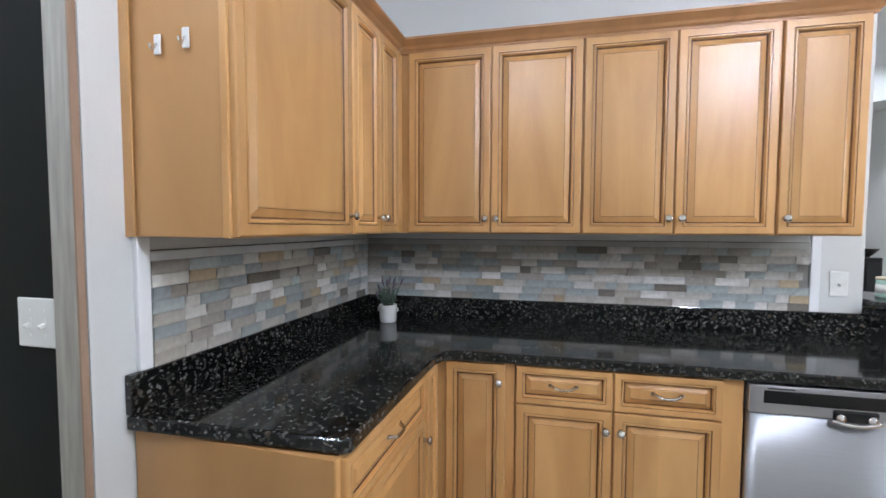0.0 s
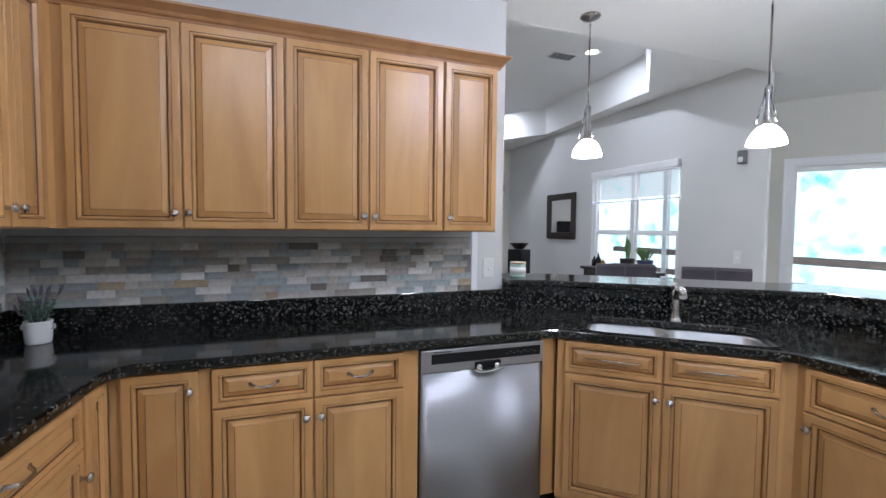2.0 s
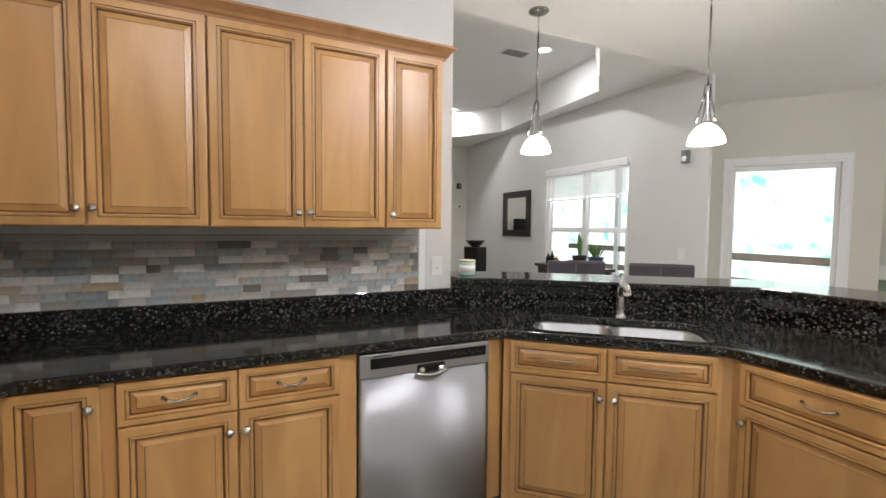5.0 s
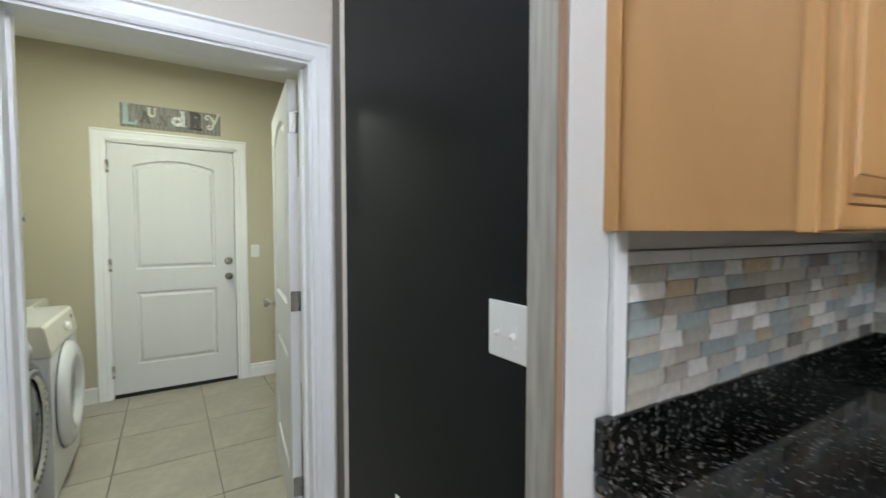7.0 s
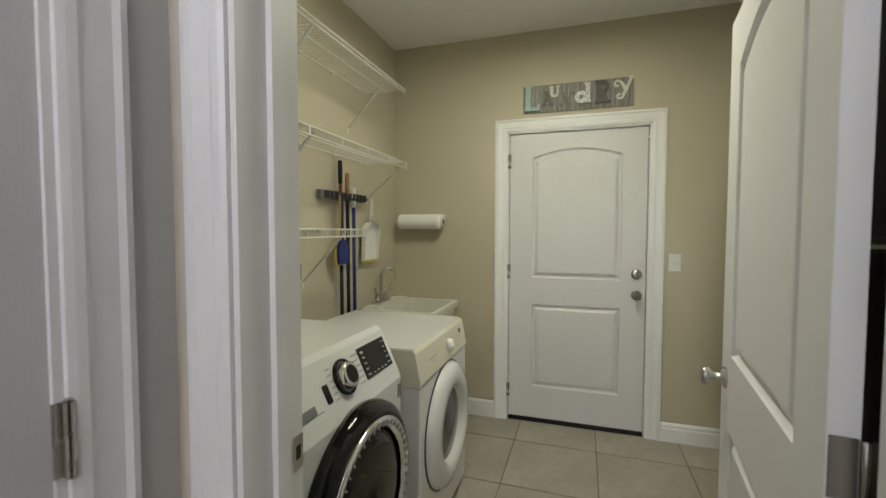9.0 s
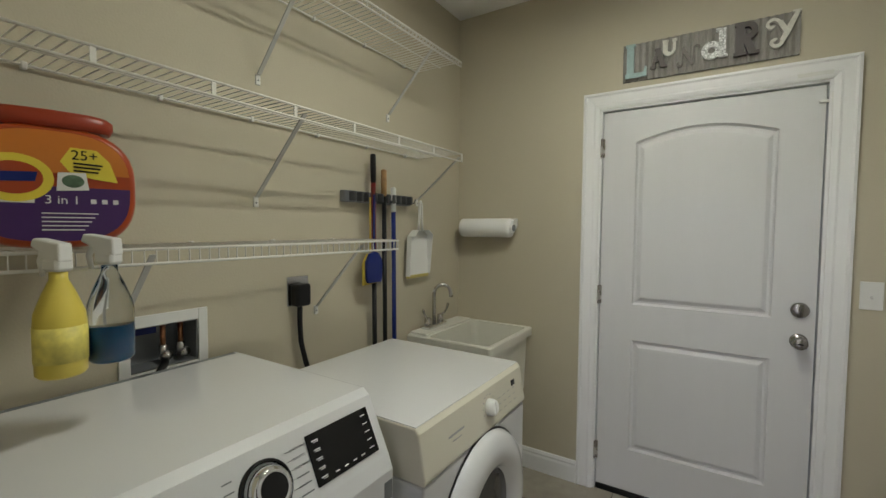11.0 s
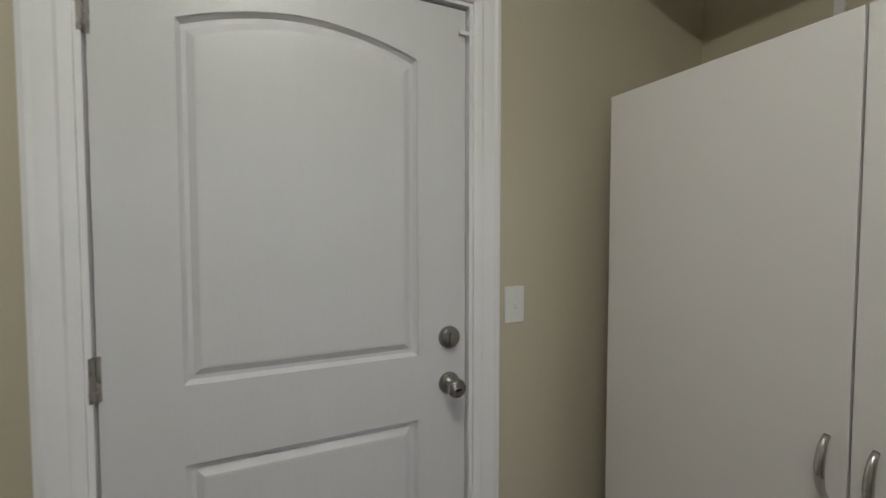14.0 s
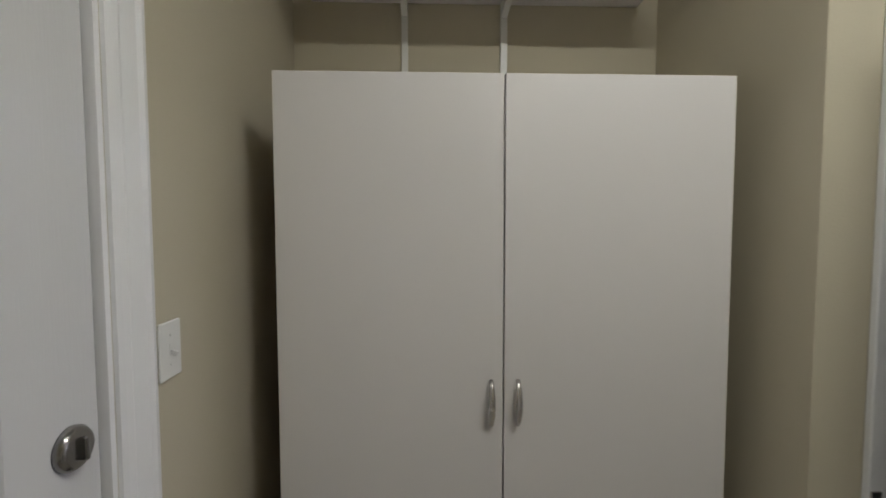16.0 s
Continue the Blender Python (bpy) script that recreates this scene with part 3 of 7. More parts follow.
part("strike_plate", box(B(), 0.917, 0.924, -0.006, -0.001, 0.925, 0.985, 0.001), ESPRESSO, g, "dark latch strike plate")
bm = B()
box(bm, 0.88, 0.925, -0.012, -0.001, 1.99, 2.002, 0.002)
box(bm, 0.918, 0.930, -0.02, -0.008, 1.985, 2.03, 0.003)
part("door_sensor", bm, WHITEP, g, "small white door sensor")
part("door_sensor_box", box(B(), 0.80, 0.92, -0.030, -0.019, 2.10, 2.118, 0.003), WHITEP, g)

# laundry door, standing open into the laundry
ld = thing("door_laundry", pose(LAUN_E - 0.040, 0.955, 0.012, 0, 0, 180 - 6.8), "open white two-panel door with a nickel knob", "door")
ld["kind"] = "structure"
hang_slab(ld, 0.845, 2.015, [(0.14, 0.705, 1.01, 1.85, 0.068), (0.14, 0.705, 0.21, 0.785, 0.0)], pose(0.845, 0, 0, 0, 0, 180) @ pose(0, -0.038, 0))
for hz in (0.20, 1.045, 1.83):
    bm = B()
    box(bm, -0.0035, -0.0005, 0.003, 0.036, hz - 0.045, hz + 0.045, 0.001)
    cyl(bm, (-0.005, -0.004, hz - 0.045), (-0.005, -0.004, hz + 0.045), 0.0065, n=10)
    box(bm, -0.0035, -0.0005, -0.024, -0.006, hz - 0.045, hz + 0.045, 0.001)
    part("hinge", bm, DARKNICKEL, ld, "satin nickel butt hinge")
bm = B()
lathe(bm, [(0, 0), (0.032, 0), (0.031, 0.008), (0.012, 0.013), (0.012, 0.034), (0.024, 0.044), (0.028, 0.056), (0.024, 0.066), (0, 0.069)], (0.775, 0.038, 0.925), (0, 1, 0), 24)
part("door_knob", bm, NICKEL, ld, "brushed nickel round knob")

# steel strike plate let into the laundry jamb
sp_ = thing("strike_plate", pose(-2.339, OPEN0 + 0.012, 0.965), "steel latch strike plate on the white jamb", "strike plate")
part("plate", box(B(), -0.014, 0.014, 0.0004, 0.0022, -0.033, 0.033, 0.0006), NICKEL, sp_)
part("latch_hole", box(B(), -0.006, 0.007, 0.0021, 0.0028, -0.013, 0.013), BLACKP, sp_)

# ---- kitchen cabinets ----
def raised_front(w, h, k=1.0):
    """A raised-panel front with glazed grooves; lower left corner at the origin, front towards -y."""
    prof = [(0, 0, 0), (0, -0.015, 0), (0.0015, -0.0185, 0), (0.005, -0.020, 0), (0.0305, -0.020, 0), (0.0315, -0.0165, 1), (0.0330, -0.0165, 1), (0.0345, -0.0210, 0), (0.0405, -0.0210, 0), (0.0445, -0.011, 0), (0.0460, -0.0075, 1), (0.0498, -0.0075, 1), (0.0510, -0.0082, 0), (0.0715, -0.0165, 0), (0.0722, -0.0155, 1), (0.0734, -0.0155, 1), (0.0745, -0.0168, 0)]
    bm = B()
    rings, mis = [], []
    for a, y, mi in prof:
        a = a * k
        rings.append(rect(a, w - a, a, h - a, y))
        mis.append(mi)
    ring_loft(bm, rings, mis[1:] + [0])
    return bm


def knob(parent, x, z, y=-0.02):
    bm = B()
    lathe(bm, [(0, 0), (0.008, 0), (0.0065, 0.005), (0.0055, 0.012), (0.009, 0.017), (0.0145, 0.021), (0.0155, 0.026), (0.013, 0.030), (0, 0.032)], (x, y, z), (0, -1, 0), 18)
    return part("knob", bm, NICKEL, parent, "satin nickel round knob")


def pull(parent, x, z, w=0.096, y=-0.02):
    bm = B()
    pts, rad = [], []
    for i in range(13):
        u = i / 12
        s = math.sin(math.pi * u)
        pts.append((x - w / 2 + w * u, y - 0.004 - 0.024 * min(1, s * 1.6), z - 0.010 * s + 0.006))
        rad.append(0.0042 + 0.0026 * abs(2 * u - 1) ** 3)
    tube(bm, pts, rad, 10)
    for sx in (-1, 1):
        cyl(bm, (x + sx * w / 2, y, z + 0.005), (x + sx * w / 2, y - 0.008, z + 0.005), 0.0075, n=12)
    return part("pull", bm, NICKEL, parent, "satin nickel curved bow pull")


def flat_pull(parent, x, z, w, y=-0.02):
    bm = B()
    cyl(bm, (x - w / 2, y - 0.012, z), (x + w / 2, y - 0.012, z), 0.0035, n=8)
    for sx in (-1, 1):
        cyl(bm, (x + sx * w / 2 * 0.96, y, z), (x + sx * w / 2 * 0.96, y - 0.013, z), 0.003, n=8)
    return part("towel_bar", bm, CHROME, parent, "slim polished bar across the false front")


def cab_door(parent, x0, x1, z0, z1, handle=None, k=1.0, name="door"):
    d = part(name, raised_front(x1 - x0, z1 - z0, k), [WOOD, GLAZE], parent, "", pose(x0, 0, z0))
    if handle:
        kind, hx, hz = handle
        {"knob": knob, "pull": pull}[kind](d, hx - x0, hz - z0)
    return d


UP0, UP1 = 1.372, 2.215


def upper(name, m, w, doors, depth=0.30, side=None, label="honey maple wall cabinet with raised panel doors"):
    c = thing(name, m, label, "cabinet", "maple wall cabinets")
    bm = B()
    box(bm, 0.004, w - 0.004, 0.016, depth, UP0, UP1, 0.0015)
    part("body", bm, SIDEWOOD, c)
    part("face_frame", box(B(), 0.0005, w - 0.0005, -0.002, 0.019, UP0 - 0.002, UP1 - 0.005, 0.002), WOOD, c)
    for x0, x1, side_ in doors:
        hx = x1 - 0.022 if side_ > 0 else x0 + 0.022
        cab_door(c, x0, x1, UP0 + 0.002, UP1 - 0.013, ("knob", hx, UP0 + 0.066))
    return c


def crown(name, m, w, mitre0=0.0, mitre1=0.0):
    prof = [(0.0, 0.0), (-0.010, 0.002), (-0.012, 0.012), (-0.020, 0.018), (-0.026, 0.03), (-0.045, 0.048), (-0.050, 0.052), (-0.050, 0.062), (0.0, 0.062)]
    bm = B()
    ring_loft(bm, [[(-mitre0 * y, y, z) for y, z in prof], [(w + mitre1 * y, y, z) for y, z in prof]])
    return solid(name, bm, CROWN, "dark stained crown moulding on top of the wall cabinets", "crown moulding", "structure", m)


NF = NORTH - 0.315          # front of the wall cabinets on the long wall
upper("wall_cabinet", pose(-0.585, NF, 0), 0.82, [(0.041, 0.4245, 1), (0.4295, 0.818, -1)])
upper("wall_cabinet", pose(0.236, NF, 0), 0.736, [(0.005, 0.363, 1), (0.369, 0.732, -1)])
upper("wall_cabinet", pose(0.973, NF, 0), 0.297, [(0.005, 0.290, -1)])
crown("crown_north", pose(-0.60, NF, UP1 - 0.012), 1.875, 0.9, -1)
crown("crown_end", pose(1.270, NF, UP1 - 0.012, 0, 0, 90), 0.30, 1, 0)
LU = LEFT @ pose(0, -0.315, 0)
upper("wall_cabinet", LU, 0.590, [(0.008, 0.586, 1)])
upper("wall_cabinet", LU @ pose(0.591, 0, 0), 0.455, [(0.004, 0.238, 1), (0.242, 0.449, -1)])
crown("crown_west", LU @ pose(0, 0, UP1 - 0.012), 1.045, -1, -0.9)
crown("crown_west_end", LU @ pose(0, 0.30, UP1 - 0.012, 0, 0, -90), 0.30, 0, -1)
# light rails and thin scribe strip along the exposed side
part_side = solid("scribe_strip", box(B(), -0.004, 0.0, 0.285, 0.315, UP0, UP1), WOOD, "narrow maple scribe strip against the wall", "trim", "structure", LU)
solid("corner_filler", prism(B(), [(-0.603, 2.184), (-0.583, 2.232), (-0.583, 2.30), (-0.66, 2.30), (-0.66, 2.184)], UP0, UP1), WOOD, "narrow maple filler in the corner of the wall cabinets", "trim", "structure")
# two white hooks stuck to the cabinet side
for hx, hz in ((0.105, 1.835), (0.19, 1.842)):
    h = thing("adhesive_hook", LU @ pose(0, 0.30 - hx, hz, 0, 0, -90), "small white adhesive hook on the cabinet side", "hook", "adhesive hooks")
    part("backplate", box(B(), -0.010, 0.010, -0.005, -0.0005, -0.022, 0.026, 0.002), WHITEP, h)
    bm = B()
    tube(bm, [(0, -0.005, 0.004), (0, -0.010, -0.006), (0, -0.016, -0.016), (0, -0.022, -0.012), (0, -0.024, -0.003)], 0.0028, 8)
    part("hook", bm, CHROME, h)

BASE_TOP = 0.872


def base(name, m, w, depth, fronts, label, top_=BASE_TOP):
    c = thing(name, m, label, "cabinet", "maple base cabinets")
    bm = B()
    box(bm, 0.0005, w - 0.0005, 0.0, depth, 0.10, top_, 0.0015)
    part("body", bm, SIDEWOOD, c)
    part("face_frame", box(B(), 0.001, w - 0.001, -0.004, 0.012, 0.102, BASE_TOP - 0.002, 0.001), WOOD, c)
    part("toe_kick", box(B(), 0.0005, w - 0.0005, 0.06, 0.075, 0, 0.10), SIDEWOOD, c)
    for f in fronts:
        kind, x0, x1, z0, z1, *rest = f
        if kind == "door":
            cab_door(c, x0, x1, z0, z1, rest[0] if rest else None)
        else:
            d = cab_door(c, x0, x1, z0, z1, None, 0.74, "drawer_front")
            if rest and rest[0] == "pull":
                pull(d, (x1 - x0) / 2, (z1 - z0) / 2, 0.096, -0.0105)
            elif rest and rest[0] == "bar":
                flat_pull(d, (x1 - x0) / 2, (z1 - z0) / 2, (x1 - x0) * 0.62, -0.012)
    return c


BF = NORTH - 0.612
D0, D1, W0, W1 = 0.128, 0.716, 0.722, 0.868
# long run
base("base_cabinet", pose(-0.335, BF, 0), 0.312, 0.60, [("door", 0.038, 0.274, D0, W1, ("knob", 0.250, 0.80))], "honey maple corner base cabinet with one full-height door")
base("base_cabinet", pose(-0.022, BF, 0), 0.788, 0.60, [("drawer", 0.004, 0.355, W0, W1, "pull"), ("drawer", 0.361, 0.718, W0, W1, "pull"), ("door", 0.004, 0.355, D0, D1, ("knob", 0.330, 0.650)), ("door", 0.361, 0.718, D0, D1, ("knob", 0.384, 0.650))], "honey maple base cabinet with two drawers over two doors")
# short run, facing the room
LB = LEFT @ pose(0, -0.585, 0)
base("base_cabinet", LB, 0.62, 0.58, [("drawer", 0.020, 0.612, W0, W1, "pull"), ("door", 0.020, 0.612, D0, D1, ("knob", 0.585, 0.640))], "honey maple base cabinet with a wide drawer over a door")
base("base_cabinet", LB @ pose(0.621, 0, 0), 0.165, 0.58, [("door", 0.010, 0.150, D0, W1)], "narrow honey maple base cabinet beside the corner")
# diagonal sink cabinet
SINK = pose(1.447, 1.912, 0, 0, 0, -41.6)
base("sink_cabinet", SINK, 0.905, 0.50, [("drawer", 0.036, 0.446, W0, W1, "bar"), ("drawer", 0.452, 0.868, W0, W1, "bar"), ("door", 0.036, 0.446, D0, D1, ("knob", 0.420, 0.650)), ("door", 0.452, 0.868, D0, D1, ("knob", 0.478, 0.650))], "honey maple diagonal sink base cabinet with false drawer fronts", 0.64)
part_f = solid("filler_strip", prism(B(), [(1.374, BF), (1.452, BF), (1.60, BF + 0.10), (1.60, BF + 0.3), (1.374, BF + 0.3)], 0.1, BASE_TOP), WOOD, "maple filler strip beside the dishwasher", "trim", "structure")
# peninsula cabinet
PEN = pose(2.128, 1.300, 0, 0, 0, -91.5)
base("base_cabinet", PEN, 0.606, 0.06, [("drawer", 0.045, 0.560, W0 - 0.02, W1, "pull"), ("door", 0.045, 0.560, D0, D1 - 0.02, ("knob", 0.070, 0.640))], "honey maple peninsula base cabinet with a drawer over a door")

solid("peninsula_filler", prism(B(), [(2.107, 1.321), (2.1235, 1.290), (2.20, 1.290), (2.20, 1.36), (2.13, 1.36)], 0.1, BASE_TOP), WOOD, "maple filler strip between the sink and peninsula cabinets", "trim", "structure")

# dishwasher
dw = thing("dishwasher", pose(0.772, BF - 0.006, 0), "stainless steel dishwasher with a dark control strip", "dishwasher")
DWW = 0.598
part("body", box(B(), 0.004, DWW - 0.004, 0.03, 0.58, 0.10, 0.868), GREYP, dw)
bm = B()
def bowed(u):
    """Depth of the door panel: flat, then a swell added in its last third to place a highlight streak, with rolled
    edges.
    """
    k = min(1, max(0, (u - 0.56) / 0.28))
    return -0.014 - 0.009 * k * k * (3 - 2 * k) + 0.008 * max(0, 1 - min(u, 1 - u) / 0.04) ** 2


cols = [(DWW * i / 40, bowed(i / 40)) for i in range(41)]
ring_loft(bm, [[(x, y, z) for x, y in cols] + [(DWW, 0.028, z), (0, 0.028, z)] for z in (0.105, 0.765)], smooth=True)
bmesh.ops.translate(bm, vec=(-DWW / 2, -4, 0), verts=bm.verts[:])
part("door_panel", bm, BRUSHED, dw, "brushed stainless door panel", pose(DWW / 2, 4, 0))
part("top_strip", box(B(), 0.0, DWW, -0.020, 0.028, 0.768, 0.866, 0.003), DOORSTEEL, dw)
part("control_strip", box(B(), 0.045, DWW - 0.02, -0.0235, -0.019, 0.805, 0.848, 0.001), BLACKP, dw, "black control strip")
# raised black block stands in for the shade of the finger recess
part("recess_shade", box(B(), 0.246, 0.374, -0.0262, -0.015, 0.762, 0.800, 0.006), BLACKP, dw, "black block in place of the shaded finger recess")
bm = B()
tube(bm, [(0.240 + 0.14 * i / 12, -0.028 - 0.006 * math.sin(math.pi * i / 12), 0.765 - 0.010 * math.sin(math.pi * i / 12)) for i in range(13)], 0.0065, 10)
for x in (0.266, 0.354):
    lathe(bm, [(0, 0), (0.016, 0), (0.015, 0.005), (0.009, 0.009), (0, 0.010)], (x, -0.026, 0.774), (0, -1, 0), 16)
part("pocket_handle", bm, CHROME, dw, "bright pocket handle under the control strip")
part("vent_slot", box(B(), 0.055, 0.135, -0.0212, -0.0195, 0.853, 0.857), BLACKP, dw)
bm = B()
for i in range(9):
    box(bm, 0.40 + 0.018 * i, 0.409 + 0.018 * i, -0.0241, -0.0234, 0.822 + 0.006 * (i % 2), 0.825 + 0.006 * (i % 2))
part("control_legends", bm, GREYP, dw, "faint grey control legends")["kind"] = "stuff"
part("kick_plate", box(B(), 0.004, DWW - 0.004, 0.05, 0.06, 0.0, 0.10), BLACKP, dw)


# ---- granite worktop ----
def arc(cx, cy, r, a0, a1, n=6):
    return [(cx + r * math.cos(radians(a0 + (a1 - a0) * i / n)), cy + r * math.sin(radians(a0 + (a1 - a0) * i / n))) for i in range(n + 1)]


def slab_with_hole(outline, hole, z0, z1):
    bm = B()
    edges = []
    for loop in (outline, hole):
        if loop:
            vs = [bm.verts.new((x, y, z1)) for x, y in loop]
            edges += [bm.edges.new((vs[i], vs[(i + 1) % len(vs)])) for i in range(len(vs))]
    bmesh.ops.triangle_fill(bm, use_beauty=True, use_dissolve=False, edges=edges)
    ext = bmesh.ops.extrude_face_region(bm, geom=bm.faces[:])
    bmesh.ops.translate(bm, vec=(0, 0, z0 - z1), verts=[v for v in ext["geom"] if isinstance(v, bmesh.types.BMVert)])
    return bm


SINKM = pose(1.975, 1.745, 0, 0, 0, -41.6)


def sink_loop(w, d, r, x=0.0, y=0.0, n=5):
    pts = []
    for cx, cy, a in ((w / 2 - r, d / 2 - r, 0), (-w / 2 + r, d / 2 - r, 90), (-w / 2 + r, -d / 2 + r, 180), (w / 2 - r, -d / 2 + r, 270)):
        pts += arc(cx + x, cy + y, r, a, a + 90, n)
    return pts


top = [(-0.962, 1.135), (-0.37, 1.150), (-0.352, 1.163), (-0.315, 1.82), (-0.295, 1.872), (-0.250, 1.902), (1.36, 1.905), (1.43, 1.890), (2.06, 1.335), (2.085, 1.300), (2.10, 1.24), (2.112, 0.680), (2.125, 0.664), (2.862, 0.705), (2.80, 1.575), (1.69, 2.425), (1.48, NORTH - 0.001), (-0.893, NORTH - 0.001)]
hole = [tuple((SINKM @ Vector((x, y, 0)))[:2]) for x, y in sink_loop(0.76, 0.36, 0.07)]
ct = solid("granite_worktop", slab_with_hole(top, hole, 0.876, 0.914), GRANITE, "polished black speckled granite worktop with a sink cut-out", "worktop")
soften(ct, 0.008, 3)
bm = B()
box(bm, -0.886, 1.478, NORTH - 0.022, NORTH - 0.0005, 0.9145, 1.018, 0.002)
solid("granite_upstand", bm, GRANITE, "low black granite upstand along the long wall", "backsplash", "structure")
bm = B()
box(bm, -0.02, 1.366, -0.022, -0.0005, 0.9145, 1.018, 0.002)
solid("granite_upstand", bm, GRANITE, "low black granite upstand along the short wall", "backsplash", "structure", LEFT)

# raised bar: half wall, granite facing and bar top
line_in = [(1.485, NORTH + 0.005), (1.69, 2.43), (2.80, 1.582), (2.865, 0.700)]
line_out = [(1.56, 2.66), (1.77, 2.53), (3.02, 1.69), (3.24, 0.700)]
solid("bar_half_wall", prism(B(), line_in + line_out[::-1], 0, 1.044), GREENWALL, "sage green half wall under the raised bar", "half wall", "structure")
bm = B()
for (ax, ay), (bx_, by) in zip(line_in, line_in[1:]):
    d = Vector((bx_ - ax, by - ay, 0)).normalized()
    n = Vector((d.y, -d.x, 0)) * 0.018
    ring_loft(bm, [[(ax, ay, z), (bx_, by, z), (bx_ + n.x, by + n.y, z), (ax + n.x, ay + n.y, z)] for z in (0.9145, 1.044)])
solid("bar_facing", bm, GRANITE, "black granite facing between the worktop and the raised bar", "backsplash", "structure")
bar_in = [(1.445, 2.475), (1.66, 2.405), (2.775, 1.56), (2.83, 0.60), (2.87, 0.52), (2.95, 0.47)]
bar_out = [(3.20, 0.47), (3.27, 0.52), (3.29, 0.60), (3.20, 1.76), (1.93, 2.72), (1.66, 2.83), (1.486, 2.83), (1.486, 2.50)]
bt = solid("raised_bar_counter", slab_with_hole(bar_in + bar_out, None, 1.046, 1.084), GRANITE, "polished black granite raised bar top with rounded corners", "bar counter")
soften(bt, 0.010, 3)
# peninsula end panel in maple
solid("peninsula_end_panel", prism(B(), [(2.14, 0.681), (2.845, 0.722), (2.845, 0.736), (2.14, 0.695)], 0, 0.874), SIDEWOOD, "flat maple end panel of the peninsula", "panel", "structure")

# double-bowl steel sink
sk = thing("kitchen_sink", SINKM, "undermounted stainless double-bowl sink", "sink")
for sx, w in ((-0.192, 0.362), (0.192, 0.362)):
    bm = B()
    rings = [[(x, y, z) for x, y in sink_loop(w - 2 * i, 0.362 - 2 * i, 0.07, sx)] for i, z in ((-0.012, 0.8745), (0.0, 0.8745), (0.004, 0.868), (0.012, 0.70), (0.045, 0.68))]
    ring_loft(bm, rings, close_start=False, smooth=True)
    part("bowl", bm, SINKSTEEL, sk, "brushed steel bowl")
part("divider", box(B(), -0.008, 0.008, -0.17, 0.17, 0.80, 0.872, 0.003), SINKSTEEL, sk)
bm = B()
lathe(bm, [(0, 0), (0.04, 0), (0.042, 0.003), (0.02, 0.004), (0, 0.002)], (-0.19, 0, 0.681))
part("drain", bm, CHROME, sk)
# kitchen faucet
fc = thing("kitchen_faucet", SINKM @ pose(0.04, 0.235, 0.914), "brushed nickel single-lever pull-out faucet", "faucet")
bm = B()
lathe(bm, [(0, 0), (0.030, 0), (0.030, 0.006), (0.024, 0.014), (0.021, 0.05), (0.021, 0.13), (0.018, 0.15), (0.012, 0.162), (0, 0.165)])
part("column", bm, NICKEL, fc)
bm = B()
tube(bm, [(0, -0.01, 0.12), (0.004, -0.05, 0.165), (0.008, -0.10, 0.182), (0.010, -0.15, 0.175), (0.011, -0.175, 0.150)], [0.015, 0.0165, 0.017, 0.0185, 0.019], 14)
part("spout", bm, NICKEL, fc)
bm = B()
tube(bm, [(0, 0.0, 0.155), (0.0, 0.03, 0.185), (0, 0.06, 0.215)], [0.009, 0.007, 0.008], 10)
part("lever", bm, NICKEL, fc)

# ---- stone tile backsplash ----
ST_LEN = (0.052, 0.078, 0.098, 0.118, 0.142)
STONE_MESHES = []
for ln in ST_LEN:
    for var in range(2):
        bm = B()
        h = 0.0345
        nx = 4
        grid = [[Vector((ln * i / nx, -(0.011 + random.uniform(-0.0022, 0.0022)), h * j / 2)) for j in range(3)] for i in range(nx + 1)]
        front = [[bm.verts.new(p) for p in col] for col in grid]
        for i in range(nx):
            for j in range(2):
                bm.faces.new((front[i][j], front[i + 1][j], front[i + 1][j + 1], front[i][j + 1]))
        border = [front[i][0] for i in range(nx + 1)] + [front[nx][1]] + [front[i][2] for i in range(nx, -1, -1)] + [front[0][1]]
        back = [bm.verts.new((v.co.x, 0, v.co.z)) for v in border]
        for i in range(len(border)):
            j = (i + 1) % len(border)
            bm.faces.new((border[i], back[i], back[j], border[j]))
        bmesh.ops.recalc_face_normals(bm, faces=bm.faces[:])
        me = bpy.data.meshes.new("stone_tile")
        bm.to_mesh(me)
        bm.free()
        me.materials.append(STONE)
        STONE_MESHES.append((ln, me))


def stone_field(name, m, w, z0, rows, label):
    bm = B()
    box(bm, 0, w, -0.004, -0.0005, z0, z0 + rows * 0.0358 + 0.03)
    f = solid(name, bm, MORTAR, label, "backsplash", "structure", m)
    for r in range(rows):
        x = 0.001
        while x < w - 0.03:
            ok = [q for q in STONE_MESHES if x + q[0] <= w]
            if not ok:
                break
            ln, me = random.choice(ok)
            o = new("stone_tile", me)
            o.parent = f
            squeeze = 1.0
            if w - (x + ln) < 0.03:
                squeeze = (w - x - 0.001) / ln
            o.matrix_basis = Matrix.Translation((x, -0.0045 + random.uniform(-0.0035, 0.002), z0 + r * 0.0358)) @ Matrix.Diagonal((squeeze, 1, 1.0, 1))
            x += ln * squeeze + 0.0013
    liner = B()
    x = 0.0
    while x < w:
        e = min(w, x + random.choice((0.10, 0.16, 0.21)))
        box(liner, x + 0.0006, e - 0.0006, -0.012 - random.uniform(0, 0.002), -0.004, z0 + rows * 0.0358, z0 + rows * 0.0358 + 0.026)
        x = e
    part("stone_liner", liner, STONEEDGE, f, "pale stone liner along the top")
    return f



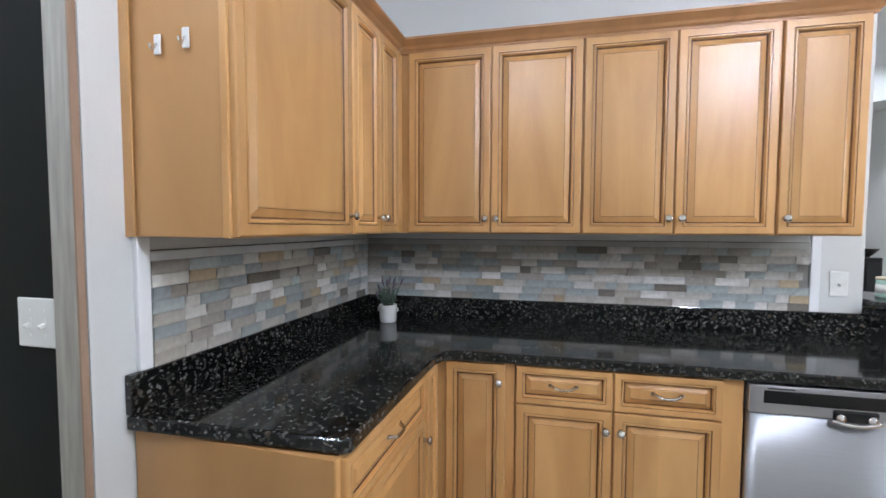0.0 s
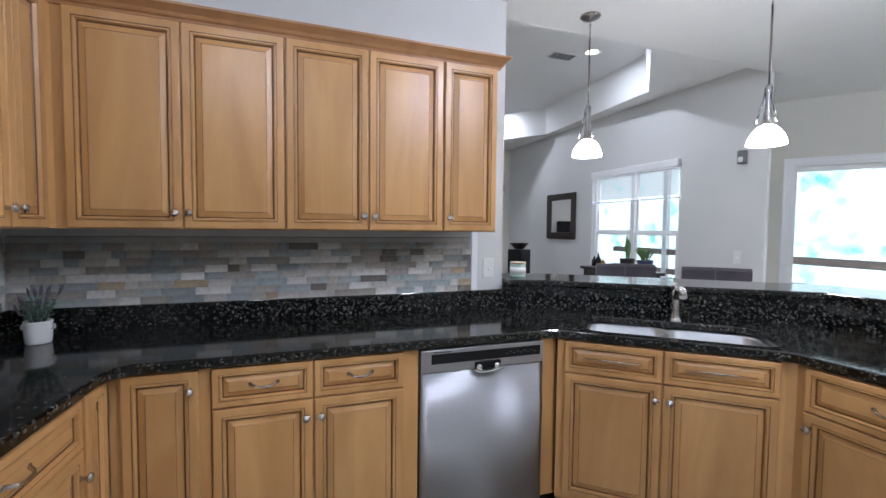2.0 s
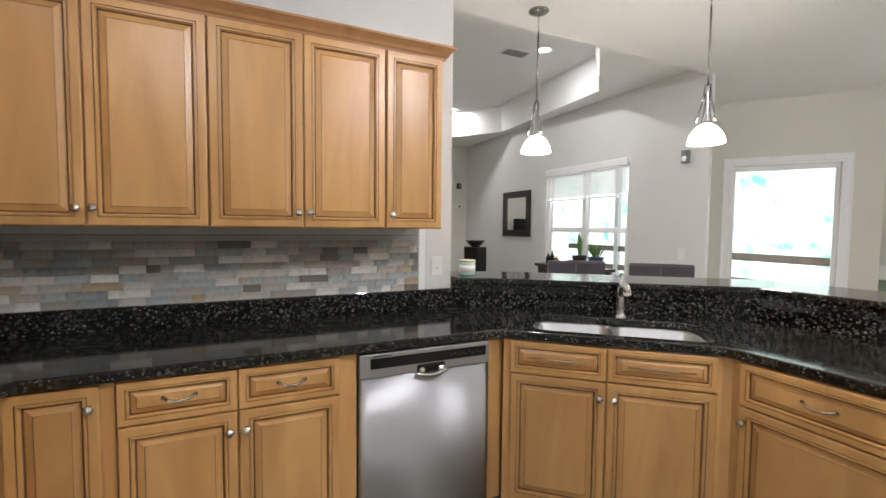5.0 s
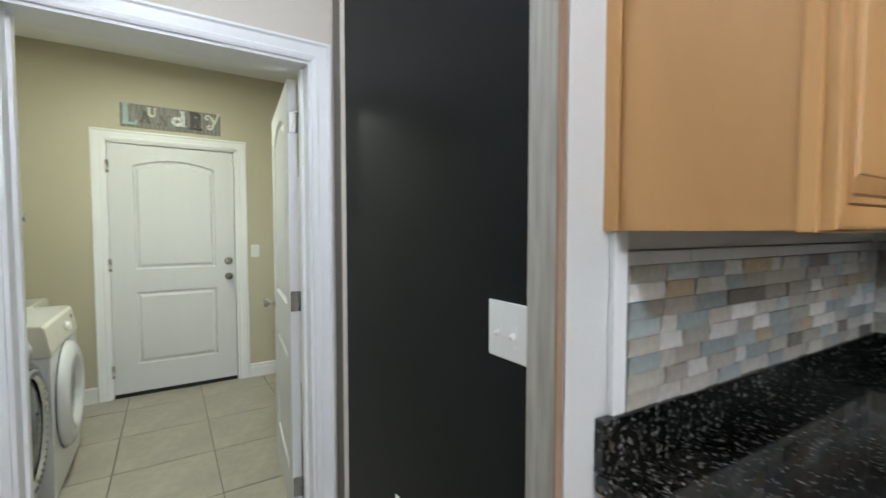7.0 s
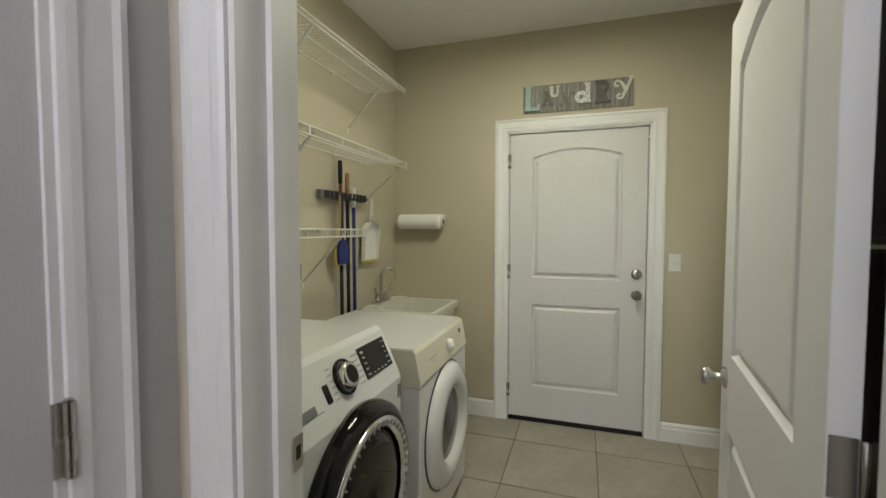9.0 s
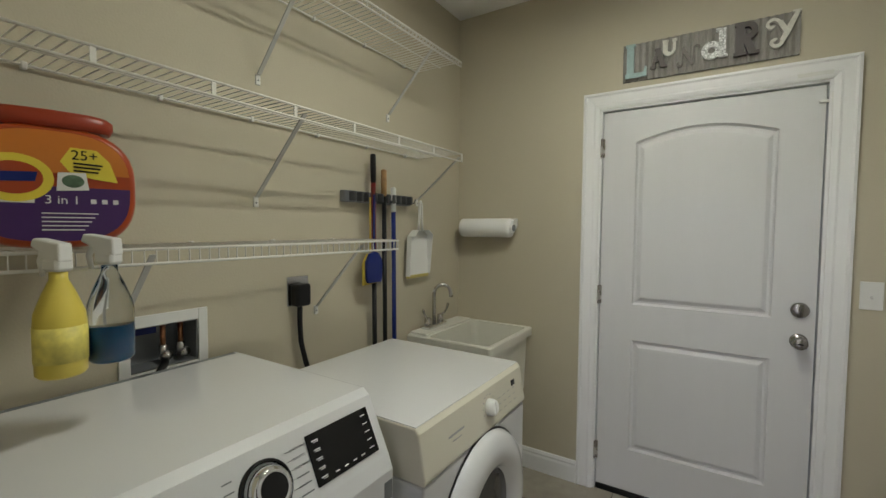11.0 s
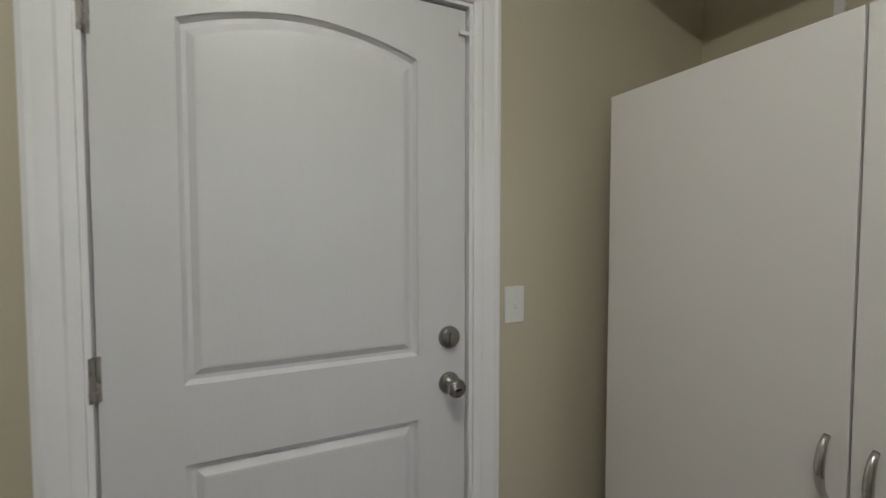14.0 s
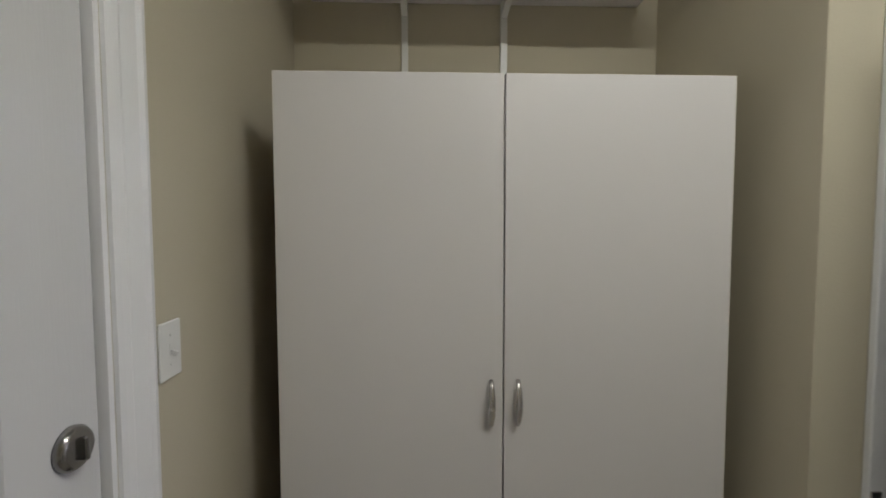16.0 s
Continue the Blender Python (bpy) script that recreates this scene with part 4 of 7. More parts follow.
# ---- kitchen small things ----
def wall_plate(name, m, w, h, label, kind="toggle", mat_=WHITEP):
    p = thing(name, m, label, "wall switch" if kind != "outlet" else "outlet")
    bm = B()
    box(bm, -w / 2, w / 2, -0.006, -0.0005, -h / 2, h / 2, 0.003)
    part("plate", bm, mat_, p)
    gangs = 2 if w > 0.1 else 1
    for g_ in range(gangs):
        gx = (g_ - (gangs - 1) / 2) * 0.046
        if kind == "toggle":
            part("slot", box(B(), gx - 0.005, gx + 0.005, -0.0068, -0.006, -0.012, 0.012), mat_, p)
            bm = B()
            box(bm, -0.004, 0.004, -0.014, 0, -0.005, 0.005, 0.0015)
            part("toggle", bm, mat_, p, m=pose(gx, -0.006, -0.003, 25))
            for sz in (-0.03, 0.03):
                part("screw", cyl(B(), (gx, -0.006, sz), (gx, -0.0072, sz), 0.003, n=8), mat_, p)
        else:
            for ez in (-0.019, 0.019) if kind == "outlet" else ((-0.019, 0.019) if w < h else ()):
                bm = B()
                box(bm, gx - 0.014, gx + 0.014, -0.0078, -0.006, ez - 0.013, ez + 0.013, 0.003)
                part("socket", bm, mat_, p)
                for s in (-0.006, 0.006):
                    part("slot", box(B(), gx + s - 0.001, gx + s + 0.001, -0.0083, -0.0077, ez - 0.002, ez + 0.006), BLACKP, p)
    return p


wall_plate("light_switch", pose(1.385, NORTH, 1.150), 0.072, 0.116, "white single light switch on the pale wall")
wall_plate("chalkboard_switch", pose(-1.112, 1.056, 1.166), 0.122, 0.120, "white double light switch on the chalkboard", "toggle")
wall_plate("chalkboard_outlet", pose(-1.60, 1.056, 0.485), 0.072, 0.12, "white socket low on the chalkboard", "outlet")
wall_plate("bar_outlet", pose(2.835, 0.915, 0.966, 0, 0, -94) @ pose(0, -0.0185, 0, 0, 90, 0), 0.080, 0.135, "white socket lying sideways on the granite facing", "outlet")

# chalkboard with weathered wood strips
cb = thing("chalkboard", pose(0, 1.06, 0), "large matt black chalkboard between weathered wood strips", "chalkboard")
part("board", box(B(), -2.062, -1.050, -0.004, -0.0005, 0.13, 2.70), CHALK, cb)
part("strip", box(B(), -1.050, -0.978, -0.016, -0.0005, 0.13, 2.70, 0.002), WEATHERED, cb, "weathered grey-brown wood strip")
part("strip_edge", box(B(), -0.9775, -0.9715, -0.018, 0.0, 0.13, 2.70, 0.001), mat("raw_wood_edge", (0.30, 0.20, 0.135), 0.7, vary=0.2, scale=20, stretch=(1, 1, 0.1)), cb, "raw brown wood edge")
part("strip", box(B(), -2.165, -2.073, -0.016, -0.0005, 0.13, 2.70, 0.002), DARKBOARD, cb, "weathered grey-brown wood strip")
part("strip_edge", box(B(), -2.0725, -2.0625, -0.020, 0.0, 0.13, 2.70, 0.002), HALLPAINT, cb, "pale worn wood edge")
solid("hall_corner_strip", box(B(), -2.199, -2.166, 1.056, 1.0595, 0.13, CEIL_K - 0.002), HALLPAINT, "narrow beige painted strip in the hall corner", "wall", "structure")


# pantry door
pd = thing("door_pantry", pose(-2.032, -0.068, 0.010, 0, 0, 0), "closed white two-panel pantry door with nickel hinges", "door")
pd["kind"] = "structure"
hang_slab(pd, 0.758, 1.975, [(0.13, 0.628, 1.0, 1.80, 0.06), (0.13, 0.628, 0.2, 0.78, 0.0)], pose(0.758, 0, 0, 0, 0, 180))
for hz in (0.25, 1.105, 1.82):
    hinge(pd, pose(-0.003, 0.008, hz, 0, 0, 180))

# lavender pot in the corner
pot = thing("potted_lavender", pose(-0.690, 2.33, 0.9145), "small white pot of faded lavender on the granite", "plant")
bm = B()
lathe(bm, [(0, 0), (0.036, 0), (0.040, 0.004), (0.043, 0.03), (0.044, 0.078), (0.046, 0.085), (0.044, 0.090), (0.039, 0.088), (0.038, 0.075), (0, 0.074)], n=28)
part("pot", bm, CERAMIC, pot, "white ceramic pot with a raised band")
for sx in (-1, 1):
    bm = B()
    tube(bm, [(sx * 0.043, 0, 0.076), (sx * 0.053, 0, 0.071), (sx * 0.053, 0, 0.060), (sx * 0.043, 0, 0.054)], 0.004, 8)
    part("ear", bm, CERAMIC, pot)
leaf = B()
for i in range(34):
    a, t = random.uniform(0, 6.28), random.uniform(0.01, 0.05)
    hgt = random.uniform(0.05, 0.13)
    b0, b1 = Vector((0.02 * math.cos(a), 0.02 * math.sin(a), 0.075)), Vector((t * 1.35 * math.cos(a), t * 1.35 * math.sin(a), 0.075 + hgt))
    mid = (b0 + b1) / 2 + Vector((0, 0, 0.01))
    tube(leaf, [b0, mid, b1], [0.0018, 0.0035, 0.001], 5)
    for k in range(4):
        p = b0.lerp(b1, 0.3 + 0.17 * k)
        q = p + Vector((random.uniform(-0.018, 0.018), random.uniform(-0.018, 0.018), 0.008))
        tube(leaf, [p, (p + q) / 2, q], [0.001, 0.0035, 0.0008], 4)
    if i % 4 == 0:
        tip = b1 + Vector((0.016 * math.cos(a), 0.016 * math.sin(a), 0.038))
        part("flower_spike", tube(B(), [b1, (b1 + tip) / 2, tip], [0.003, 0.0065, 0.002], 6), LAVENDER, pot, "faded lavender flower spike")
part("foliage", leaf, PLANT, pot, "dusty green narrow leaves")["kind"] = "stuff"

# candle jar on the bar
cj = thing("candle_jar", pose(1.63, 2.62, 1.0845), "mint green glass candle jar with a wooden lid", "candle")
bm = B()
lathe(bm, [(0, 0), (0.048, 0), (0.050, 0.004), (0.050, 0.078), (0.047, 0.080), (0, 0.080)], n=28)
part("jar", bm, mat("mint_glass", (0.42, 0.58, 0.52), 0.15, vary=0.05), cj)
part("label", lathe(B(), [(0.0505, 0.02), (0.0507, 0.02), (0.0507, 0.06), (0.0505, 0.06)], closed=False), WHITEP, cj, "white paper label")
bm = B()
lathe(bm, [(0, 0.0805), (0.051, 0.0805), (0.052, 0.086), (0.050, 0.092), (0, 0.092)], n=28)
part("lid", bm, mat("pale_lid_wood", (0.5, 0.42, 0.30), 0.5), cj, "pale wooden lid")


# ---- pendant lamps over the bar ----
def pendant(x, y, bottom, group="bar pendants"):
    p = thing("pendant_lamp", pose(x, y, CEIL_K), "nickel pendant lamp with a lit white glass bowl", "pendant lamp", group)
    L = CEIL_K - bottom
    bm = B()
    lathe(bm, [(0, -0.0005), (0.062, -0.0005), (0.064, -0.006), (0.050, -0.016), (0.024, -0.024), (0.01, -0.03), (0, -0.03)], n=28)
    part("canopy", bm, DARKNICKEL, p)
    bm = B()
    for k in range(5):
        cyl(bm, (0, 0, -0.03 - 0.022 * k), (0, 0, -0.03 - 0.022 * k - 0.014), 0.0065 if k % 2 else 0.0045, n=8)
    part("chain", bm, CHROME, p)
    part("rod", cyl(B(), (0, 0, -0.135), (0, 0, -L + 0.31), 0.0055, n=10), DARKNICKEL, p)
    bm = B()
    lathe(bm, [(0, -L + 0.32), (0.016, -L + 0.32), (0.018, -L + 0.29), (0.013, -L + 0.23), (0.020, -L + 0.16), (0.026, -L + 0.12), (0.028, -L + 0.10), (0, -L + 0.10)], n=20)
    part("stem", bm, DARKNICKEL, p)
    for k in range(3):
        a = 2 * math.pi * k / 3 + 0.4
        c, s = math.cos(a), math.sin(a)
        bm = B()
        tube(bm, [(0.015 * c, 0.015 * s, -L + 0.305), (0.024 * c, 0.024 * s, -L + 0.24), (0.038 * c, 0.038 * s, -L + 0.18), (0.056 * c, 0.056 * s, -L + 0.115)], [0.005, 0.005, 0.005, 0.006], 8)
        part("arm", bm, DARKNICKEL, p)
    bm = B()
    lathe(bm, [(0.026, -L + 0.104), (0.042, -L + 0.096), (0.063, -L + 0.074), (0.082, -L + 0.042), (0.091, -L + 0.010), (0.092, -L), (0.088, -L + 0.001), (0.076, -L + 0.038), (0.04, -L + 0.088), (0.02, -L + 0.092)], n=32, closed=False)
    part("shade", bm, LAMPGLASS, p, "glowing white glass bowl shade")
    return p


PENDANTS = ((2.055, 2.51, 1.86), (2.70, 1.83, 1.86), (2.95, 0.87, 1.905))
for x, y, z in PENDANTS:
    pendant(x, y, z)
    d = bpy.data.lights.new("pendant_bulb", "POINT")
    d.energy, d.shadow_soft_size, d.color = PENDANT_LIGHT, 0.05, (1, 0.93, 0.82)
    o = new("pendant_bulb", d)
    o.location = (x, y, z - 0.06)


def can_light(x, y, z, watts, lamp=True, colour=(0.90, 0.93, 1.0)):
    c = thing("recessed_light", pose(x, y, z), "lit recessed ceiling light with a white trim ring", "ceiling light", "recessed lights")
    bm = B()
    lathe(bm, [(0.062, -0.0005), (0.085, -0.0005), (0.087, -0.004), (0.070, -0.008), (0.062, -0.004)], n=28, closed=False)
    part("trim_ring", bm, TRIM, c)
    part("diffuser", cyl(B(), (0, 0, -0.001), (0, 0, -0.004), 0.0615, n=28), CANGLOW, c, "glowing diffuser")
    if lamp:
        d = bpy.data.lights.new("recessed_bulb", "AREA")
        d.shape, d.size, d.energy, d.color = "DISK", 0.12, watts, colour
        o = new("recessed_bulb", d)
        o.location = (x, y, z - 0.012)


# the last two cans are additions out of view
for x, y in ((3.20, 3.93), (3.36, 6.38), (0.4, 3.9), (0.6, 5.9)):
    can_light(x, y, CEIL_LIV + TRAY, CAN_LIGHT)


def unseen_light(x, y, z, watts, colour=(0.86, 0.90, 1.0)):
    c = thing("ceiling_dome_light", pose(x, y, z), "unseen round ceiling light, nickel base ring and bulb", "ceiling light", "kitchen dome lights")
    bm = B()
    lathe(bm, [(0, -0.0005), (0.150, -0.0005), (0.152, -0.012), (0.140, -0.020), (0, -0.020)], n=32)
    part("base_ring", bm, NICKEL, c)
    d = bpy.data.lights.new("unseen_bulb", "POINT")
    d.energy, d.shadow_soft_size, d.color = watts, 0.055, colour
    o = new("unseen_bulb", d)
    o.location = (x, y, z - 0.085)


# first two follow door highlights; the third is an added fill light
for x, y, k in ((-0.06, 0.36, 0.42), (1.62, 0.25, 1.62), (0.8, -1.9, 0.08)):
    unseen_light(x, y, CEIL_K, KITCHEN_LIGHT * k)
# hall fill added here, no fixture known at this place
can_light(-1.25, 0.45, CEIL_K, HALL_FILL, colour=(0.86, 0.91, 1.0))
# added fill for the dining side, no known fixture there
unseen_light(4.3, -0.75, CEIL_K, 52)
# ceiling vent in the tray
vt = thing("ceiling_vent", pose(2.97, 4.12, CEIL_LIV + TRAY), "small white ceiling air vent", "vent")
part("frame", box(B(), -0.15, 0.15, -0.08, 0.08, -0.008, -0.0005, 0.003), TRIM, vt)
for k in range(6):
    part("slat", box(B(), -0.13, 0.13, -0.062 + 0.023 * k, -0.050 + 0.023 * k, -0.012, -0.007), GREYP, vt)


# ---- windows ----
def sash_window(name, m, w, z0, z1, label, blind=0.30, thick=0.14, mullion=True):
    """Local x across, y=0 at the room face, y grows outwards."""
    t = tagged(place(new(name), m), label, "window", "", "structure")
    h = z1 - z0
    bm = B()
    for a, b, c, d in ((0, 0.045, z0, z1), (w - 0.045, w, z0, z1), (0.045, w - 0.045, z0, z0 + 0.045), (0.045, w - 0.045, z1 - 0.045, z1)):
        box(bm, a, b, 0.03, 0.10, c, d)
    part("window_frame", bm, TRIM, t)
    cols = ((0.045, w / 2 - 0.03), (w / 2 + 0.03, w - 0.045)) if mullion else ((0.045, w - 0.045),)
    if mullion:
        part("mullion", box(B(), w / 2 - 0.03, w / 2 + 0.03, 0.03, 0.10, z0 + 0.045, z1 - 0.045), TRIM, t)
    zm = z0 + h * 0.5
    for a, b in cols:
        for c, d, yy in ((z0 + 0.045, zm, 0.045), (zm, z1 - 0.045, 0.065)):
            bm = B()
            for p in ((a, a + 0.03, c, d), (b - 0.03, b, c, d), (a + 0.03, b - 0.03, c, c + 0.03), (a + 0.03, b - 0.03, d - 0.03, d)):
                box(bm, p[0], p[1], yy, yy + 0.02, p[2], p[3])
            s = part("sash", bm, TRIM, t)
            g_ = part("pane", box(B(), a + 0.03, b - 0.03, yy + 0.008, yy + 0.012, c + 0.03, d - 0.03), PANE, s)
            g_.visible_shadow = False
    part("window_sill", box(B(), -0.03, w + 0.03, -0.03, 0.03, z0 - 0.025, z0 - 0.001, 0.005), TRIM, t)
    if blind:
        bl = part("blind", box(B(), 0.01, w - 0.01, -0.035, 0.012, z1 - 0.06, z1 + 0.02, 0.006), TRIM, t, "white valance of a raised blind")
        n = int(blind / 0.024)
        for k in range(n):
            part("slat", box(B(), 0.02, w - 0.02, -0.012, -0.009, z1 - 0.07 - 0.024 * k - 0.017, z1 - 0.07 - 0.024 * k, 0), TRIM, bl, m=pose(0, 0, 0))
        part("bottom_rail", box(B(), 0.02, w - 0.02, -0.024, 0.008, z1 - 0.09 - blind, z1 - 0.075 - blind, 0.003), TRIM, bl)
    return t


sash_window("window_1", pose(4.08, 4.96, 0, 0, 0, -90), 1.38, 0.60, 2.12, "wide white double window with a raised blind")
sash_window("window_2", pose(5.93, 1.20, 0, 0, 0, -90), 1.15, 0.45, 2.30, "tall white sash window with a raised blind", 0.25, 0.12, False)
casing("window_casing", pose(5.93, 1.20, 0.42, 0, 0, -90), 1.15, 1.88, "white casing round the dining window")
# glazed door in the diagonal wall
gd = thing("door_glazed", nook @ pose(0.97, 0.05, 0), "white framed glass door to the lanai", "door")
gd["kind"] = "structure"
bm = B()
for a, b, c, d in ((0, 0.03, 0, 2.06), (0.86, 0.89, 0, 2.06), (0.03, 0.86, 0, 0.10), (0.03, 0.86, 2.01, 2.06)):
    box(bm, a, b, 0, 0.045, c, d)
part("door_frame", bm, TRIM, gd)
part("pane", box(B(), 0.03, 0.86, 0.02, 0.025, 0.10, 2.01), PANE, gd).visible_shadow = False
casing("glazed_casing", nook @ pose(0.97, 0, 0), 0.89, 2.06, "white casing round the glass door")

# area lamps added outside above the windows, tilted in for sky light
area_lamp("added_daylight", 5.00, 4.27, 2.75, 0.5, 1.3, WINDOW_FILL * 0.55, (0.86, 0.94, 1.0), 0, 52, 0)
area_lamp("added_daylight", 6.50, 0.62, 2.40, 0.5, 1.0, WINDOW_FILL * 1.3, (0.86, 0.94, 1.0), 0, 52, 0)

# outside: lanai floor, posts, rail and a glowing garden backdrop beyond
solid("lanai_floor", box(B(), 4.3, 12, -4, 9, -0.205, -0.06), mat("pale_concrete", (0.5, 0.49, 0.46), 0.8, vary=0.1, scale=4), "pale concrete lanai floor", "floor", "structure")
hm = bpy.data.materials.new("glowing_garden")
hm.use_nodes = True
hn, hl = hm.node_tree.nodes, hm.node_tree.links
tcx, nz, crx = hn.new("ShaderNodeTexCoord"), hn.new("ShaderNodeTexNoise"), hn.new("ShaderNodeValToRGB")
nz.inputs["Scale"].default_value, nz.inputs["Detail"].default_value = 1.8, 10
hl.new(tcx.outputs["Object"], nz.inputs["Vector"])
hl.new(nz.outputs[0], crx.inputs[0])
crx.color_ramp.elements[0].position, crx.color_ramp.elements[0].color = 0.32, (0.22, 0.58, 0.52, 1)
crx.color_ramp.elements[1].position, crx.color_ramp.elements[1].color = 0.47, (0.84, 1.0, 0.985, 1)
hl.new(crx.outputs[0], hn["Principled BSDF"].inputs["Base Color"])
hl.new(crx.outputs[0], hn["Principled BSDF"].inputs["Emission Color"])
# emission puts the sunlight into the backdrop itself
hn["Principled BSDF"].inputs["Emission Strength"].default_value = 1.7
bd = solid("backdrop", box(B(), 12.5, 12.6, -9, 16, -0.2, 6), hm, "garden foliage backdrop that glows, its sunlight put into the material", "backdrop", "structure")
RAILWOOD = mat("rail_wood", (0.22, 0.17, 0.15), 0.7, vary=0.15, scale=6)
lp = thing("lanai_rail", pose(7.6, 0, -0.06), "lanai railing of white posts and grey-brown boards", "railing")
for k in range(6):
    part("post", box(B(), -0.05, 0.05, -3.05 + 2 * k, -2.95 + 2 * k, 0, 2.9), TRIM, lp)
for z in (0.25, 0.55, 0.95):
    part("board", box(B(), -0.02, 0.02, -3.5, 8.5, z, z + 0.12), RAILWOOD, lp)

# ---- living room and dining things ----
mr_ = thing("wall_mirror", pose(4.08, 5.64, 1.585, 0, 0, -90), "square mirror in a wide dark frame", "mirror")
bm = B()
for a, b, c, d in ((-0.35, -0.255, -0.335, 0.335), (0.255, 0.35, -0.335, 0.335), (-0.255, 0.255, 0.24, 0.335), (-0.255, 0.255, -0.335, -0.24)):
    box(bm, a, b, -0.03, -0.001, c, d, 0.006)
part("frame", bm, ESPRESSO, mr_, "dark espresso frame")
part("glass", box(B(), -0.257, 0.257, -0.012, -0.006, -0.242, 0.242), MIRROR, mr_)
wall_plate("living_switch", pose(4.08, 2.95, 1.15, 0, 0, -90), 0.072, 0.116, "white light switch on the living room wall")
se = thing("wall_sensor", pose(4.08, 2.93, 2.05, 0, 0, -90), "small grey wall sensor", "sensor")
part("case", box(B(), -0.035, 0.035, -0.045, -0.001, -0.06, 0.06, 0.008), GREYP, se)
part("lens", box(B(), -0.022, 0.022, -0.05, -0.044, -0.045, 0.0, 0.004), WHITEP, se)
for z, nm in ((2.12, "security_camera"), (1.75, "thermostat")):
    q = thing(nm, pose(3.9, 7.25, z), "small dark camera in the corner" if z > 2 else "small white thermostat on the cream wall", "camera" if z > 2 else "thermostat")
    part("case", box(B(), -0.04, 0.04, -0.05, -0.001, -0.05, 0.05, 0.01), BLACKP if z > 2 else WHITEP, q)
    part("face", cyl(B(), (0, -0.05, 0), (0, -0.058, 0), 0.025, n=16), GREYP, q)
sp = thing("speaker_cabinet", pose(3.35, 5.6, 0, 0, 0, 20), "tall black speaker cabinet", "speaker")
part("body", box(B(), -0.11, 0.11, -0.12, 0.12, 0, 1.10, 0.01), BLACKP, sp)
part("grille", box(B(), -0.095, 0.095, -0.128, -0.12, 0.05, 1.05, 0.004), BLACKP, sp)
bw = thing("dark_bowl", pose(3.35, 5.6, 1.1005), "shallow dark bowl on the speaker cabinet", "bowl")
part("bowl", lathe(B(), [(0, 0), (0.055, 0), (0.09, 0.03), (0.135, 0.085), (0.14, 0.09), (0.132, 0.088), (0.08, 0.04), (0, 0.02)], n=28), ESPRESSO, bw)
fr = thing("tall_dark_frame", pose(2.72, 7.2, 0), "tall thin black edge of a media screen", "screen")
part("panel", box(B(), -0.6, 0.35, -0.06, -0.01, 0.75, 1.55, 0.01), BLACKG, fr)
part("stand", box(B(), -0.7, 0.4, -0.35, -0.01, 0, 0.7, 0.01), ESPRESSO, fr)

CLOCKGREY = mat("clock_grey", (0.30, 0.30, 0.31), 0.5, vary=0.1)
ck = thing("wall_clock", pose(5.93, 1.735, 2.085, 0, 0, -90), "large round clock with a washed wood face", "clock")
bm = B()
lathe(bm, [(0.226, 0), (0.246, 0), (0.250, 0.02), (0.246, 0.035), (0.234, 0.035), (0.227, 0.02)], (0, -0.001, 0), (0, -1, 0), 48, closed=False)
part("rim", bm, CLOCKGREY, ck, "grey metal rim")
part("face", cyl(B(), (0, -0.001, 0), (0, -0.018, 0), 0.228, n=48), mat("washed_wood", (0.60, 0.59, 0.58), 0.6, vary=0.14, scale=10, stretch=(1, 1, 6)), ck)
for k in range(12):
    a = radians(30 * k)
    part("hour_mark", box(B(), -0.006, 0.006, -0.021, -0.018, 0.178, 0.205), CLOCKGREY, ck, m=pose(0, 0, 0, 0, math.degrees(a), 0))
part("hour_pointer", box(B(), -0.008, 0.008, -0.024, -0.021, -0.04, 0.14), BLACKP, ck, m=pose(0, 0, 0, 0, 40, 0))
part("minute_pointer", box(B(), -0.006, 0.006, -0.027, -0.024, -0.10, 0.22), BLACKP, ck, m=pose(0, 0, 0, 0, 105, 0))
pf = thing("picture_frame", pose(5.93, 1.725, 1.49, 0, 0, -90) @ Matrix.Diagonal((0.9, 1, 1, 1)), "small grey framed line drawing hung on a cord", "picture")
bm = B()
for a, b, c, d in ((-0.165, -0.135, -0.165, 0.165), (0.135, 0.165, -0.165, 0.165), (-0.135, 0.135, 0.135, 0.165), (-0.135, 0.135, -0.165, -0.135)):
    box(bm, a, b, -0.022, -0.001, c, d, 0.003)
part("frame", bm, CLOCKGREY, pf, "grey frame")
part("print", box(B(), -0.136, 0.136, -0.010, -0.006, -0.136, 0.136), WHITEP, pf)
bm = B()
for k in range(7):
    a = k * 0.9
    tube(bm, [(0.05 * math.cos(a) - 0.02, -0.0115, 0.04 * math.sin(a)), (0.03 * math.cos(a + 1), -0.0115, 0.03 * math.sin(a + 1)), (0.07 * math.cos(a + 2), -0.0115, 0.05 * math.sin(a + 2))], 0.003, 4)
part("drawing", bm, BLACKP, pf)
part("cord", tube(B(), [(-0.09, -0.006, 0.165), (0, -0.006, 0.205), (0.09, -0.006, 0.165)], 0.002, 5), GREYP, pf)


